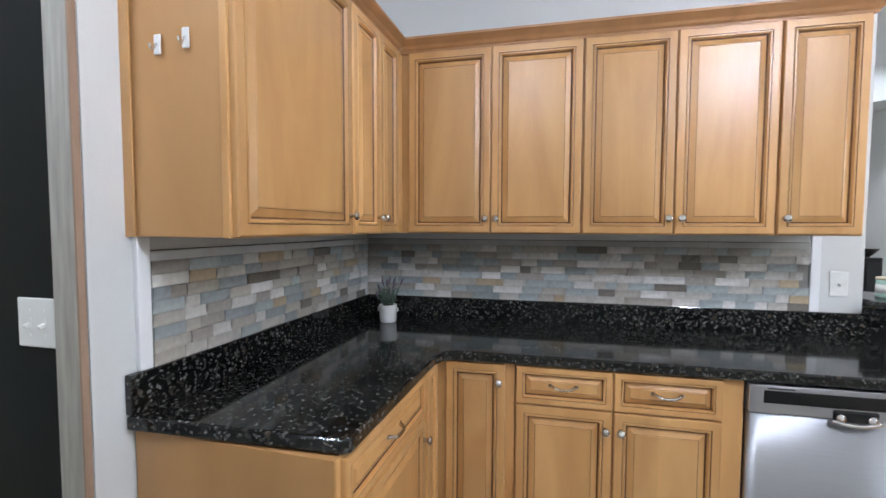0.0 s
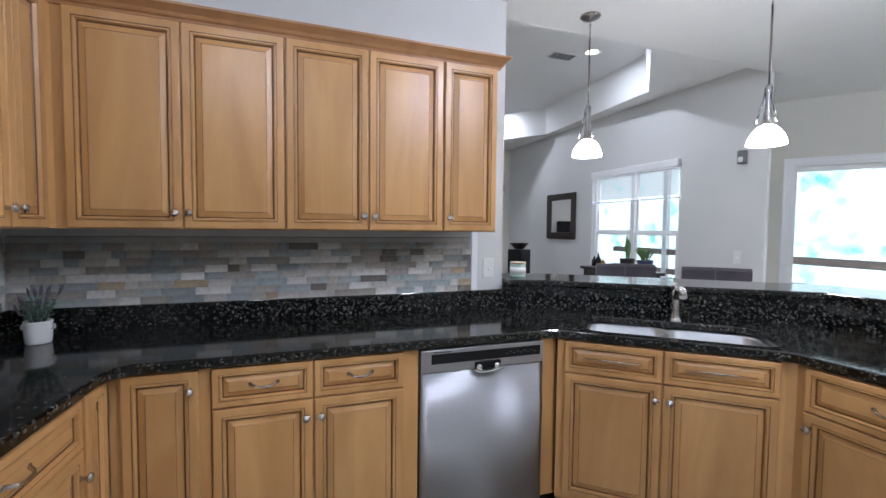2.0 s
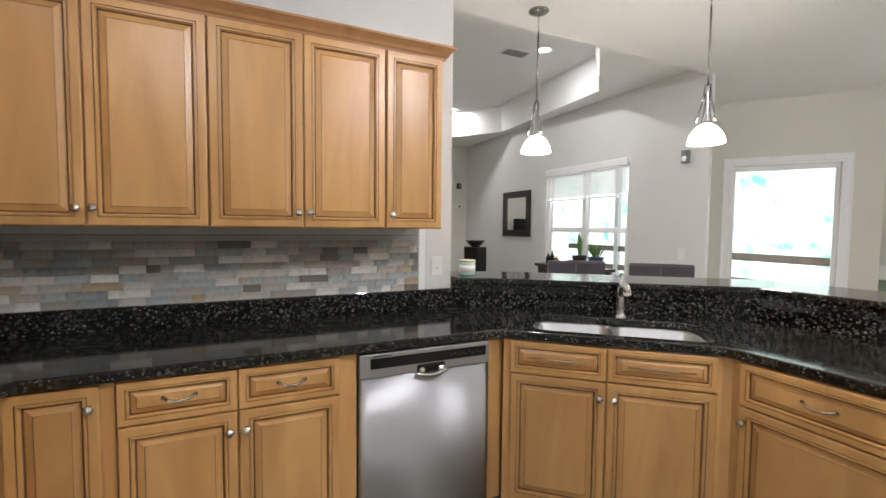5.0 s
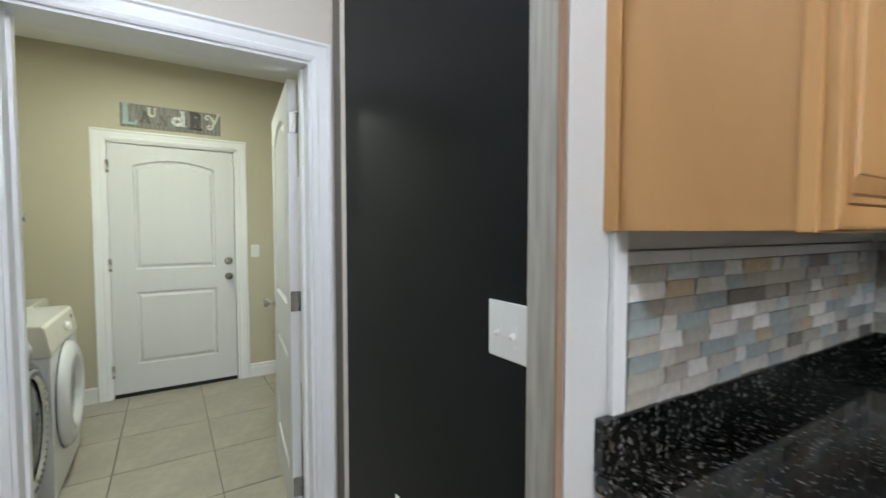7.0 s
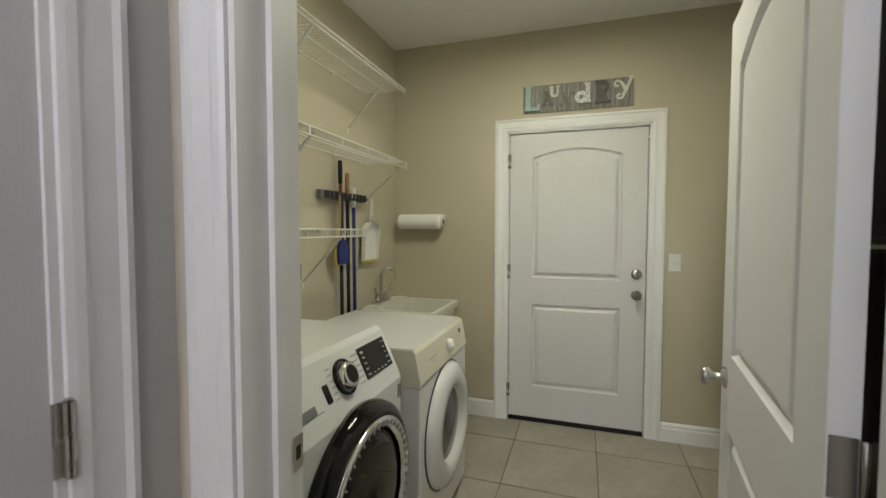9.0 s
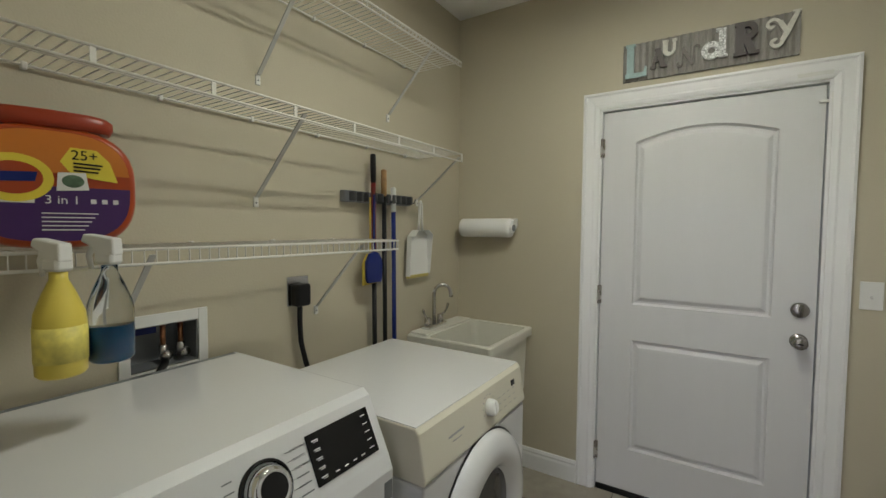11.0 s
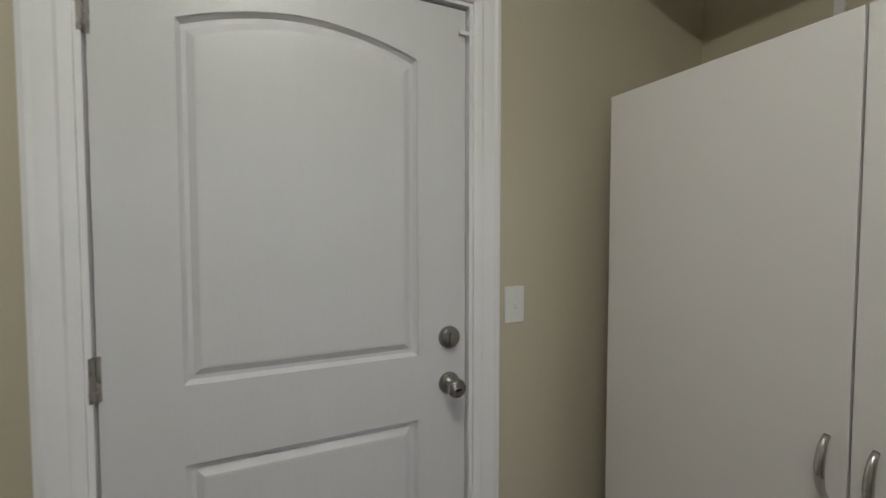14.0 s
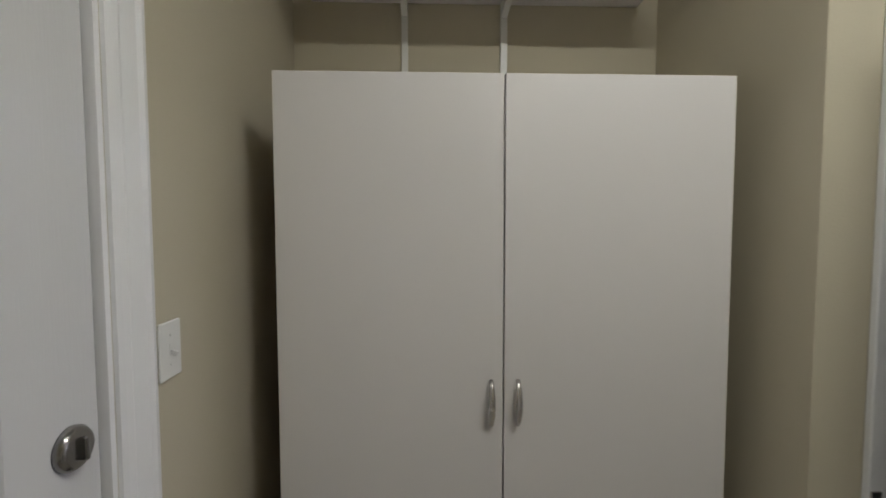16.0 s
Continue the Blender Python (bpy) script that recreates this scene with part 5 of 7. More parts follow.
def bar_stool(m, label="dark leather bar stool with a low padded back"):
    s = thing("bar_stool", m, label, "bar stool", "bar stools")
    part("seat", box(B(), -0.21, 0.21, -0.21, 0.21, 0.68, 0.76, 0.03, seg=3), LEATHER, s)
    bm = B()
    n = 9
    rings = []
    for i in range(n):
        u = -1 + 2 * i / (n - 1)
        x, y = 0.235 * u, 0.19 - 0.035 * u * u
        rings.append([(x, y - 0.03, 0.87), (x, y + 0.03, 0.87), (x, y + 0.035, 1.078), (x, y + 0.015, 1.10), (x, y - 0.015, 1.10), (x, y - 0.035, 1.078)])
    ring_loft(bm, rings, smooth=False)
    part("backrest", bm, LEATHER, s, "padded dark leather back with stitched seam")
    for k in range(3):
        part("stitch", box(B(), -0.12 + 0.12 * k - 0.002, -0.12 + 0.12 * k + 0.002, 0.148, 0.153, 0.90, 1.075), GREYP, s)
    for sx in (-1, 1):
        part("back_post", box(B(), sx * 0.17 - 0.015, sx * 0.17 + 0.015, 0.17, 0.2, 0.74, 0.95, 0.004), ESPRESSO, s)
        for sy in (-1, 1):
            part("leg", cyl(B(), (sx * 0.21, sy * 0.21, 0), (sx * 0.17, sy * 0.17, 0.69), 0.02, 0.022, n=8), ESPRESSO, s)
        part("stretcher", cyl(B(), (sx * 0.20, -0.2, 0.25), (sx * 0.20, 0.2, 0.25), 0.012, n=8), ESPRESSO, s)
    return s


st = bar_stool(pose(2.86, 2.96, 0, 0, 0, -30))
copy_thing(st, pose(3.30, 2.52, 0, 0, 0, -42))
copy_thing(st, pose(3.66, 1.17, 0, 0, 0, -84))
# dining table and a chair by the nook window
dt = thing("dining_table", pose(4.75, 0.55, 0), "dark espresso dining table", "table")
part("tabletop", box(B(), -0.55, 0.55, -0.8, 0.8, 0.885, 0.925, 0.008), ESPRESSO, dt)
for sx in (-1, 1):
    for sy in (-1, 1):
        part("leg", box(B(), sx * 0.46 - 0.04, sx * 0.46 + 0.04, sy * 0.7 - 0.04, sy * 0.7 + 0.04, 0, 0.885, 0.005), ESPRESSO, dt)


def dining_chair(m):
    c = thing("dining_chair", m, "dark espresso dining chair with a slatted back", "chair", "dining chairs")
    part("seat", box(B(), -0.21, 0.21, -0.21, 0.21, 0.58, 0.63, 0.012), LEATHER, c)
    for sx in (-1, 1):
        part("rear_post", box(B(), sx * 0.19 - 0.018, sx * 0.19 + 0.018, 0.17, 0.21, 0, 1.05, 0.004), ESPRESSO, c)
        part("leg", box(B(), sx * 0.19 - 0.018, sx * 0.19 + 0.018, -0.2, -0.16, 0, 0.58, 0.004), ESPRESSO, c)
    for z in (0.70, 0.80, 0.90, 1.0):
        part("slat", box(B(), -0.172, 0.172, 0.178, 0.198, z, z + 0.05, 0.004), ESPRESSO, c)
    return c


dc = dining_chair(pose(4.0, 0.35, 0, 0, 0, 90))
copy_thing(dc, pose(4.75, 1.45, 0, 0, 0, 0))
# plant stand by the living room window
ps = thing("plant_stand", pose(3.88, 4.22, 0), "dark wooden side table under the window", "side table")
part("tabletop", box(B(), -0.17, 0.17, -0.52, 0.48, 0.90, 0.935, 0.005), ESPRESSO, ps)
for sy in (-0.44, 0.40):
    part("leg", box(B(), -0.15, 0.15, sy - 0.03, sy + 0.03, 0, 0.9), ESPRESSO, ps)


def leafy(x, y, z, h, potmat, n, label, spread=0.10):
    t = thing("window_plant", pose(x, y, z), label, "plant", "window plants")
    part("pot", lathe(B(), [(0, 0), (0.06, 0), (0.085, 0.12), (0.088, 0.13), (0.078, 0.13), (0.07, 0.11), (0, 0.11)], n=20), potmat, t)
    bm = B()
    for i in range(n):
        a = random.uniform(0, 6.28)
        s = random.uniform(0.3, 1) * spread
        p0, p2 = Vector((0.02 * math.cos(a), 0.02 * math.sin(a), 0.10)), Vector((s * math.cos(a), s * math.sin(a), 0.12 + h * random.uniform(0.6, 1)))
        side = Vector((-math.sin(a), math.cos(a), 0)) * 0.018
        mid = (p0 + p2) / 2 + Vector((0, 0, 0.03))
        v = [bm.verts.new(q) for q in (p0, mid - side, p2, mid + side)]
        bm.faces.new(v)
        v2 = [bm.verts.new(q + Vector((0, 0, 0.003))) for q in (p0, mid - side, p2, mid + side)]
        bm.faces.new(v2)
    part("leaves", bm, mat("fresh_leaf", (0.09, 0.17, 0.05), 0.5, vary=0.25, scale=30), t)
    return t


leafy(3.88, 4.08, 0.9355, 0.30, ESPRESSO, 9, "tall green plant in a dark pot on the stand", 0.05)
leafy(3.88, 3.82, 0.9355, 0.16, mat("navy_pot", (0.03, 0.05, 0.11), 0.3), 22, "bushy green plant in a navy pot on the stand", 0.13)
for k, (y, hh) in enumerate(((4.56, 0.16), (4.64, 0.12), (4.48, 0.10))):
    b_ = thing("small_bottle", pose(3.88, y, 0.9355), "small dark bottle on the stand", "bottle", "bottles on the stand")
    part("bottle", lathe(B(), [(0, 0), (0.03, 0), (0.032, 0.004), (0.032, hh * 0.6), (0.012, hh * 0.78), (0.012, hh), (0, hh)], n=16), BLACKG if k < 2 else mat("amber_glass", (0.2, 0.09, 0.02), 0.1), b_)

# ---- laundry ----
# ceiling light
fl = thing("fluorescent_light", pose(-3.56, 0.42, CEIL_L), "lit white wraparound fluorescent ceiling light", "ceiling light")
part("housing", box(B(), -0.35, 0.35, -0.075, 0.075, -0.03, -0.0005, 0.004), WHITEP, fl)
bm = B()
cs = [(-0.07, -0.031), (-0.072, -0.055), (-0.055, -0.078), (0.055, -0.078), (0.072, -0.055), (0.07, -0.031)]
ring_loft(bm, [[(x, y, z) for y, z in cs] for x in (-0.34, 0.34)])
part("diffuser", bm, TUBEGLOW, fl, "glowing prismatic diffuser")
area_lamp("fluorescent_tube", -3.56, 0.42, CEIL_L - 0.085, 0.64, 0.09, LAUNDRY_LIGHT, (0.955, 1.0, 0.82))

# sign over the garage door
sg = thing("laundry_sign", pose(GARAGE, 0.17, 2.203, 0, 0, 90), "corrugated metal sign reading Laundry in mixed letters", "sign")
SW, SH = 0.712, 0.187
CORR = mat("galvanised_corrugated", (0.25, 0.235, 0.215), 0.6, 0.2, vary=0.25, scale=9, stretch=(4, 1, 0.5), fine=0.15)
bm = B()
n = 140
rows = [[(SW * i / n, -0.010 - 0.0035 * math.cos(2 * math.pi * 24 * i / n), z) for i in range(n + 1)] for z in (0, SH)]
lo, hi = [[bm.verts.new(p) for p in r] for r in rows]
for i in range(n):
    f = bm.faces.new((lo[i], lo[i + 1], hi[i + 1], hi[i]))
    f.smooth = True
part("corrugated_sheet", bm, CORR, sg)
part("backing", box(B(), 0, SW, -0.006, -0.0005, 0, SH), ESPRESSO, sg)


def ribbon(bm, pts, width, y0, y1):
    """A flat stroke of the given width along pts (x, z), from depth y0 out to y1."""
    n = len(pts)
    rings = []
    for i, (x, z) in enumerate(pts):
        (xa, za), (xb, zb) = pts[max(i - 1, 0)], pts[min(i + 1, n - 1)]
        d = math.hypot(xb - xa, zb - za)
        w = (width[i] if isinstance(width, (list, tuple)) else width) / 2
        ox, oz = -(zb - za) / d * w, (xb - xa) / d * w
        rings.append([(x + ox, y0, z + oz), (x - ox, y0, z - oz), (x - ox, y1, z - oz), (x + ox, y1, z + oz)])
    ring_loft(bm, rings)


def bow(cx, cz, r, a0, a1, n=12, r1=None):
    r1 = r if r1 is None else r1
    return [(cx + (r + (r1 - r) * i / n) * math.cos(radians(a0 + (a1 - a0) * i / n)), cz + (r + (r1 - r) * i / n) * math.sin(radians(a0 + (a1 - a0) * i / n))) for i in range(n + 1)]


def sign_letter(label, colour, depth, strokes, vary=0.15, scale=60):
    bm = B()
    for k, (pts, width) in enumerate(strokes):
        ribbon(bm, pts, width, -0.012, -0.0135 - depth - 0.0003 * k)
    part("letter", bm, mat("letter_paint", colour, 0.5, vary=vary, scale=scale), sg, label)


BROWN = (0.075, 0.060, 0.052)
sign_letter("pale blue letter L", (0.33, 0.45, 0.46), 0.016, [([(0.036, 0.018), (0.036, 0.180)], 0.032), ([(0.014, 0.176), (0.058, 0.176)], 0.012), ([(0.014, 0.026), (0.106, 0.026)], 0.020), ([(0.103, 0.018), (0.109, 0.062)], [0.02, 0.006])])
sign_letter("brown letter A", BROWN, 0.013, [([(0.141, 0.048), (0.163, 0.136)], 0.014), ([(0.162, 0.136), (0.188, 0.048)], 0.022), ([(0.148, 0.080), (0.180, 0.080)], 0.012), ([(0.128, 0.049), (0.156, 0.049)], 0.011), ([(0.172, 0.049), (0.204, 0.049)], 0.011), ([(0.148, 0.133), (0.172, 0.133)], 0.010)])
sign_letter("cream letter U", (0.60, 0.585, 0.53), 0.014, [([(0.194, 0.166)] + bow(0.214, 0.122, 0.020, 180, 360) + [(0.234, 0.166)], [0.020] * 8 + [0.012] * 7), ([(0.182, 0.166), (0.207, 0.166)], 0.009), ([(0.224, 0.166), (0.246, 0.166)], 0.009)])
sign_letter("thin brown scrolled letter N", (0.11, 0.092, 0.08), 0.009, [([(0.272, 0.118), (0.270, 0.050)] + bow(0.257, 0.045, 0.013, 0, -250, 10, 0.006), 0.008), ([(0.270, 0.118), (0.312, 0.034)], 0.014), ([(0.312, 0.034), (0.317, 0.105)] + bow(0.331, 0.108, 0.014, 180, -60, 10, 0.006), 0.008)])
sign_letter("silver and black mottled letter d", (0.58, 0.58, 0.58), 0.016, [(bow(0.388, 0.080, 0.028, 0, 360, 24), 0.026), ([(0.430, 0.042), (0.430, 0.172)], 0.028), ([(0.404, 0.167), (0.432, 0.167)], 0.012), ([(0.428, 0.047), (0.452, 0.047)], 0.011)], 0.9, 150)
sign_letter("brown letter R", (0.06, 0.046, 0.042), 0.018, [([(0.498, 0.034), (0.498, 0.178)], 0.034), ([(0.490, 0.166), (0.520, 0.166)] + bow(0.522, 0.137, 0.029, 90, -90, 10) + [(0.500, 0.108)], 0.024), ([(0.520, 0.108), (0.545, 0.036)], 0.030), ([(0.474, 0.039), (0.522, 0.039)], 0.014), ([(0.530, 0.038), (0.570, 0.038)], 0.013), ([(0.476, 0.172), (0.510, 0.172)], 0.013)])
sign_letter("cream letter Y with scrolled ends", (0.60, 0.585, 0.53), 0.016, [([(0.700, 0.182), (0.668, 0.108), (0.650, 0.070)] + bow(0.626, 0.066, 0.024, 0, -300, 14, 0.007), [0.016, 0.022, 0.020] + [0.014] * 15), ([(0.664, 0.100), (0.640, 0.148)] + bow(0.612, 0.140, 0.026, 20, 330, 14, 0.007), [0.020, 0.018] + [0.013] * 15), ([(0.682, 0.182), (0.711, 0.182)], 0.009)])

wall_plate("laundry_switch", pose(GARAGE, 1.149, 1.180, 0, 0, 90), 0.072, 0.116, "white light switch beside the garage door")

# tall white storage cabinet in the recess
sc_ = thing("storage_cabinet", pose(-4.630, 1.428, 0), "tall white two-door melamine storage cabinet", "cabinet")
CW, CH = 1.243, 1.833
part("body", box(B(), 0.003, CW - 0.003, 0.019, 0.56, 0.0, CH - 0.012, 0.002), MELAMINE, sc_)
for x0, x1, hx in ((0.0, 0.6085, 0.576), (0.6130, CW, 0.650)):
    d = part("door", box(B(), x0, x1, 0.0, 0.018, 0.06, CH, 0.0015), MELAMINE, sc_)
    bm = B()
    pts = [(hx, -0.002 - 0.026 * math.sin(math.pi * i / 12) ** 0.6, 0.880 + 0.125 * i / 12) for i in range(13)]
    tube(bm, pts, [0.006 + 0.003 * math.sin(math.pi * i / 12) for i in range(13)], 10)
    part("handle", bm, NICKEL, d, "brushed bow handle")
# board shelf on brackets above the cabinet
bs = thing("board_shelf", pose(-4.748, 1.55, 2.310), "white board shelf on slotted wall standards", "shelf")
part("board", box(B(), 0.07, 1.372, 0, 0.478, 0, 0.022, 0.002), MELAMINE, bs)
for x in (0.435, 0.83):
    part("standard", box(B(), x - 0.013, x + 0.013, 0.465, 0.479, -0.65, 0.4, 0.001), WHITEP, bs, "white slotted wall standard")
    bm = B()
    ring_loft(bm, [[(x + s, 0.12, -0.001), (x + s, 0.466, -0.001), (x + s, 0.466, -0.055), (x + s, 0.30, -0.03), (x + s, 0.12, -0.012)] for s in (-0.012, 0.012)])
    part("bracket", bm, WHITEP, bs)


# ---- wire shelves ----
def wire_shelf(name, x0, x1, z, depth, lip, tie, brackets, label, deck=0.026):
    """Runs along the laundry wall from x0 to x1; z: deck height; lip: drop of the front edge; tie: spacing of the lip's uprights."""
    s = thing(name, pose(0, LAUN_S, z), label, "wire shelf", "wire shelves")
    yb, yf = 0.012, depth
    part("back_rail", cyl(B(), (x0, yb, 0), (x1, yb, 0), 0.0035, n=8), VINYLWIRE, s)
    part("front_rail", cyl(B(), (x0, yf, 0.0), (x1, yf, 0.0), 0.0038, n=8), VINYLWIRE, s)
    part("lip_rail", cyl(B(), (x0, yf, -lip), (x1, yf, -lip), 0.0038, n=8), VINYLWIRE, s)
    part("middle_rail", cyl(B(), (x0, depth * 0.55, -0.004), (x1, depth * 0.55, -0.004), 0.003, n=8), VINYLWIRE, s)
    bm = B()
    k = x0
    while k <= x1:
        box(bm, k - 0.0013, k + 0.0013, yb, yf, 0.0015, 0.0042)
        k += deck
    w = part("wire_deck", bm, VINYLWIRE, s)
    w["kind"] = "stuff"
    bm = B()
    k = x0 + 0.004
    while k <= x1:
        wd = 0.0009 if tie < 0.1 else 0.006
        box(bm, k - wd, k + wd, yf - 0.0022, yf + 0.0022, -lip, 0)
        k += tie
    t = part("lip_mesh", bm, VINYLWIRE, s)
    t["kind"] = "stuff"
    k = x0 + 0.12
    while k < x1:
        c = B()
        box(c, k - 0.006, k + 0.006, 0.0005, 0.018, -0.010, 0.008, 0.003)
        part("wall_clip", c, WHITEP, s)
        k += 0.30
    for bx0, drop in brackets:
        bm = B()
        ring_loft(bm, [[(bx0 + sx, y + dy, zz) for sx, dy in ((-0.0075, -0.003), (0.0075, -0.003), (0.0075, 0.003), (-0.0075, 0.003))] for y, zz in ((0.012, -drop + 0.012), (yf - 0.012, -lip * 0.4))])
        part("brace", bm, BRACKET, s, "grey diagonal brace")
        bm = B()
        box(bm, bx0 - 0.010, bx0 + 0.010, 0.0005, 0.008, -drop - 0.024, -drop + 0.014, 0.003)
        f_ = part("brace_foot", bm, WHITEP, s)
        part("screw", cyl(B(), (bx0, 0.008, -drop - 0.008), (bx0, 0.0095, -drop - 0.008), 0.0035, n=8), GREYP, f_)
    return s


wire_shelf("wire_shelf", -4.275, -2.37, 2.300, 0.290, 0.024, 0.026, ((-3.30, 0.315), (-4.03, 0.295), (-2.55, 0.31)), "top white wire shelf with a close-tied edge")
wire_shelf("wire_shelf", -4.290, -2.37, 1.832, 0.290, 0.038, 0.262, ((-3.285, 0.29), (-4.282, 0.24), (-2.50, 0.29)), "middle white wire shelf with an open edge")
wire_shelf("wire_shelf", -3.772, -2.37, 1.391, 0.280, 0.036, 0.026, ((-3.56, 0.29), (-2.83, 0.29)), "lower white wire shelf with a close-tied edge")

# ---- washer ----
WX0, WX1 = -3.185, -2.495
ws = thing("washing_machine", pose(WX0, LAUN_S + 0.008, 0), "white front-loading washer with a black and chrome door", "washer")
WW, WD = WX1 - WX0, 0.725
bm = B()
sec = [(0.0, 0.02), (WD - 0.02, 0.02), (WD, 0.05), (WD + 0.004, 0.82), (WD - 0.010, 0.855), (WD - 0.078, 0.998), (WD - 0.10, 1.014), (0.03, 1.014), (0.0, 0.997)]
ring_loft(bm, [[(x, y, z) for y, z in sec] for x in (0, WW)])
o = part("body", bm, ENAMEL, ws)
soften(o, 0.010, 3)
part("top_groove", box(B(), 0.02, WW - 0.02, 0.035, 0.05, 1.0135, 1.0152), GREYP, ws)
# control panel frame: x runs across as seen from the room, z up the slope, -y out of it
slope = math.atan2(0.143, 0.068)
nrm, up_ = Vector((0, math.sin(slope), math.cos(slope))), Vector((0, -math.cos(slope), math.sin(slope)))
CPM = Matrix(((-1, 0, 0, WW), (0, -nrm.y, up_.y, WD - 0.010), (0, -nrm.z, up_.z, 0.855), (0, 0, 0, 1)))
part("display", box(B(), 0.458, 0.655, -0.004, 0.001, 0.022, 0.135, 0.002), BLACKG, ws, "black touch display", CPM)
bm = B()
for i in range(5):
    box(bm, 0.470, 0.488, -0.0046, -0.0039, 0.037 + 0.02 * i, 0.0395 + 0.02 * i)
    box(bm, 0.474, 0.488, -0.0046, -0.0039, 0.0335 + 0.02 * i, 0.0352 + 0.02 * i)
    box(bm, 0.626, 0.642, -0.0046, -0.0039, 0.037 + 0.02 * i, 0.0395 + 0.02 * i)
for i in range(4):
    box(bm, 0.51 + 0.028 * i, 0.522 + 0.028 * i, -0.0046, -0.0039, 0.032, 0.035)
part("display_legends", bm, WHITEP, ws, "rows of small white legends", CPM)["kind"] = "stuff"
bm = B()
lathe(bm, [(0.058, 0), (0.058, 0.006), (0.052, 0.012), (0.050, 0.004)], (0.345, -0.0005, 0.075), (0, -1, 0), 36, closed=False)
part("dial_ring", bm, BLACKG, ws, "black ring round the dial", CPM)
bm = B()
lathe(bm, [(0, 0), (0.046, 0), (0.046, 0.016), (0.040, 0.030), (0.032, 0.034), (0.028, 0.030), (0, 0.030)], (0.345, -0.0005, 0.075), (0, -1, 0), 36)
dk = part("dial", bm, CHROME, ws, "chrome selector dial", CPM)
part("dial_face", cyl(B(), (0.345, -0.0312, 0.075), (0.345, -0.0335, 0.075), 0.029, n=28), BLACKP, dk)
bm = B()
for i in range(6):
    box(bm, 0.402, 0.412, -0.002, -0.0006, 0.026 + 0.019 * i, 0.027 + 0.019 * i)
    if i < 3:
        box(bm, 0.415, 0.447, -0.002, -0.0006, 0.0245 + 0.019 * i, 0.0275 + 0.019 * i)
    box(bm, 0.265, 0.285, -0.002, -0.0006, 0.025 + 0.019 * i, 0.0275 + 0.019 * i)
part("cycle_legends", bm, GREYP, ws, "rows of small grey cycle legends", CPM)["kind"] = "stuff"
part("power_buttons", box(B(), 0.225, 0.247, -0.003, 0.0, 0.028, 0.085, 0.004), BLACKP, ws, "black power and start buttons", CPM)
part("drawer_line", box(B(), 0.030, 0.200, -0.002, 0.0, 0.02, 0.022), GREYP, ws, "", CPM)
part("drawer_grip", box(B(), 0.06, 0.17, -0.002, 0.004, 0.022, 0.05, 0.004), GREYP, ws, "recessed detergent drawer grip", CPM)
part("rating_sticker", box(B(), 0.651, 0.680, -0.0015, 0.0, -0.055, -0.005), GREYP, ws, "grey rating sticker", Matrix(((-1, 0, 0, WW), (0, -1, 0, WD + 0.0035), (0, 0, 1, 0.80), (0, 0, 0, 1))))
dcx, dcz, RS = WW / 2, 0.530, 1.075
bm = B()
lathe(bm, [(r_ * RS, z_) for r_, z_ in [(0.215, -0.002), (0.285, -0.002), (0.290, 0.02), (0.282, 0.045), (0.262, 0.060), (0.245, 0.062), (0.238, 0.055)]], (dcx, WD, dcz), (0, 1, 0), 56, closed=False)
dr = part("door", bm, BLACKG, ws, "glossy black porthole door rim")
bm = B()
lathe(bm, [(r_ * RS, z_) for r_, z_ in [(0.238, 0.050), (0.244, 0.066), (0.232, 0.071), (0.215, 0.066), (0.208, 0.054)]], (dcx, WD, dcz), (0, 1, 0), 56, closed=False)
part("chrome_ring", bm, CHROME, dr, "chrome ring")
rib = bpy.data.meshes.new("rib")
bm = B()
box(bm, -0.010, 0.010, -0.002, 0.002, -0.0025, 0.0025)
bm.to_mesh(rib)
bm.free()
rib.materials.append(GREYP)
for k in range(46):
    a = 2 * math.pi * k / 46
    o = new("rib", rib)
    o.parent = dr
    o.matrix_basis = Matrix.Translation((dcx + 0.224 * RS * math.cos(a), WD + 0.071, dcz + 0.224 * RS * math.sin(a))) @ Matrix.Rotation(-a, 4, "Y")
bm = B()
lathe(bm, [(r_ * RS, z_) for r_, z_ in [(0, 0.066), (0.08, 0.064), (0.16, 0.058), (0.209, 0.050), (0.209, 0.044), (0, 0.044)]], (dcx, WD, dcz), (0, 1, 0), 48)
part("window", bm, BLACKG, dr, "dark door glass")
part("side_label", box(B(), -0.0008, 0.0, 0.60, 0.66, 0.83, 0.90), GREYP, ws)

# ---- dryer ----
DX0, DX1 = -3.945, -3.245
dy_ = thing("dryer", pose(DX0, LAUN_S + 0.10, 0), "white front-loading dryer with a bisque control panel", "dryer")
DW_, DD = DX1 - DX0, 0.690
bm = B()
box(bm, 0, DW_, 0, DD, 0.02, 0.745, 0.008, seg=3)
part("body", bm, ENAMEL, dy_)
bm = B()
sec = [(0.0, 0.746), (DD - 0.002, 0.746), (DD + 0.006, 0.76), (DD - 0.018, 0.888), (DD - 0.03, 0.903), (0.01, 0.903), (0.0, 0.895)]
ring_loft(bm, [[(x, y, z) for y, z in sec] for x in (0, DW_)])
o = part("top_and_panel", bm, BISQUE, dy_, "bisque control panel and top edge")
soften(o, 0.006, 3)
part("lid", box(B(), 0.003, DW_ - 0.003, 0.006, DD - 0.030, 0.9025, 0.9058, 0.0015), ENAMEL, dy_, "glossy white top")
sl = math.atan2(0.128, 0.024)
nrm, up_ = Vector((0, math.sin(sl), math.cos(sl))), Vector((0, -math.cos(sl), math.sin(sl)))
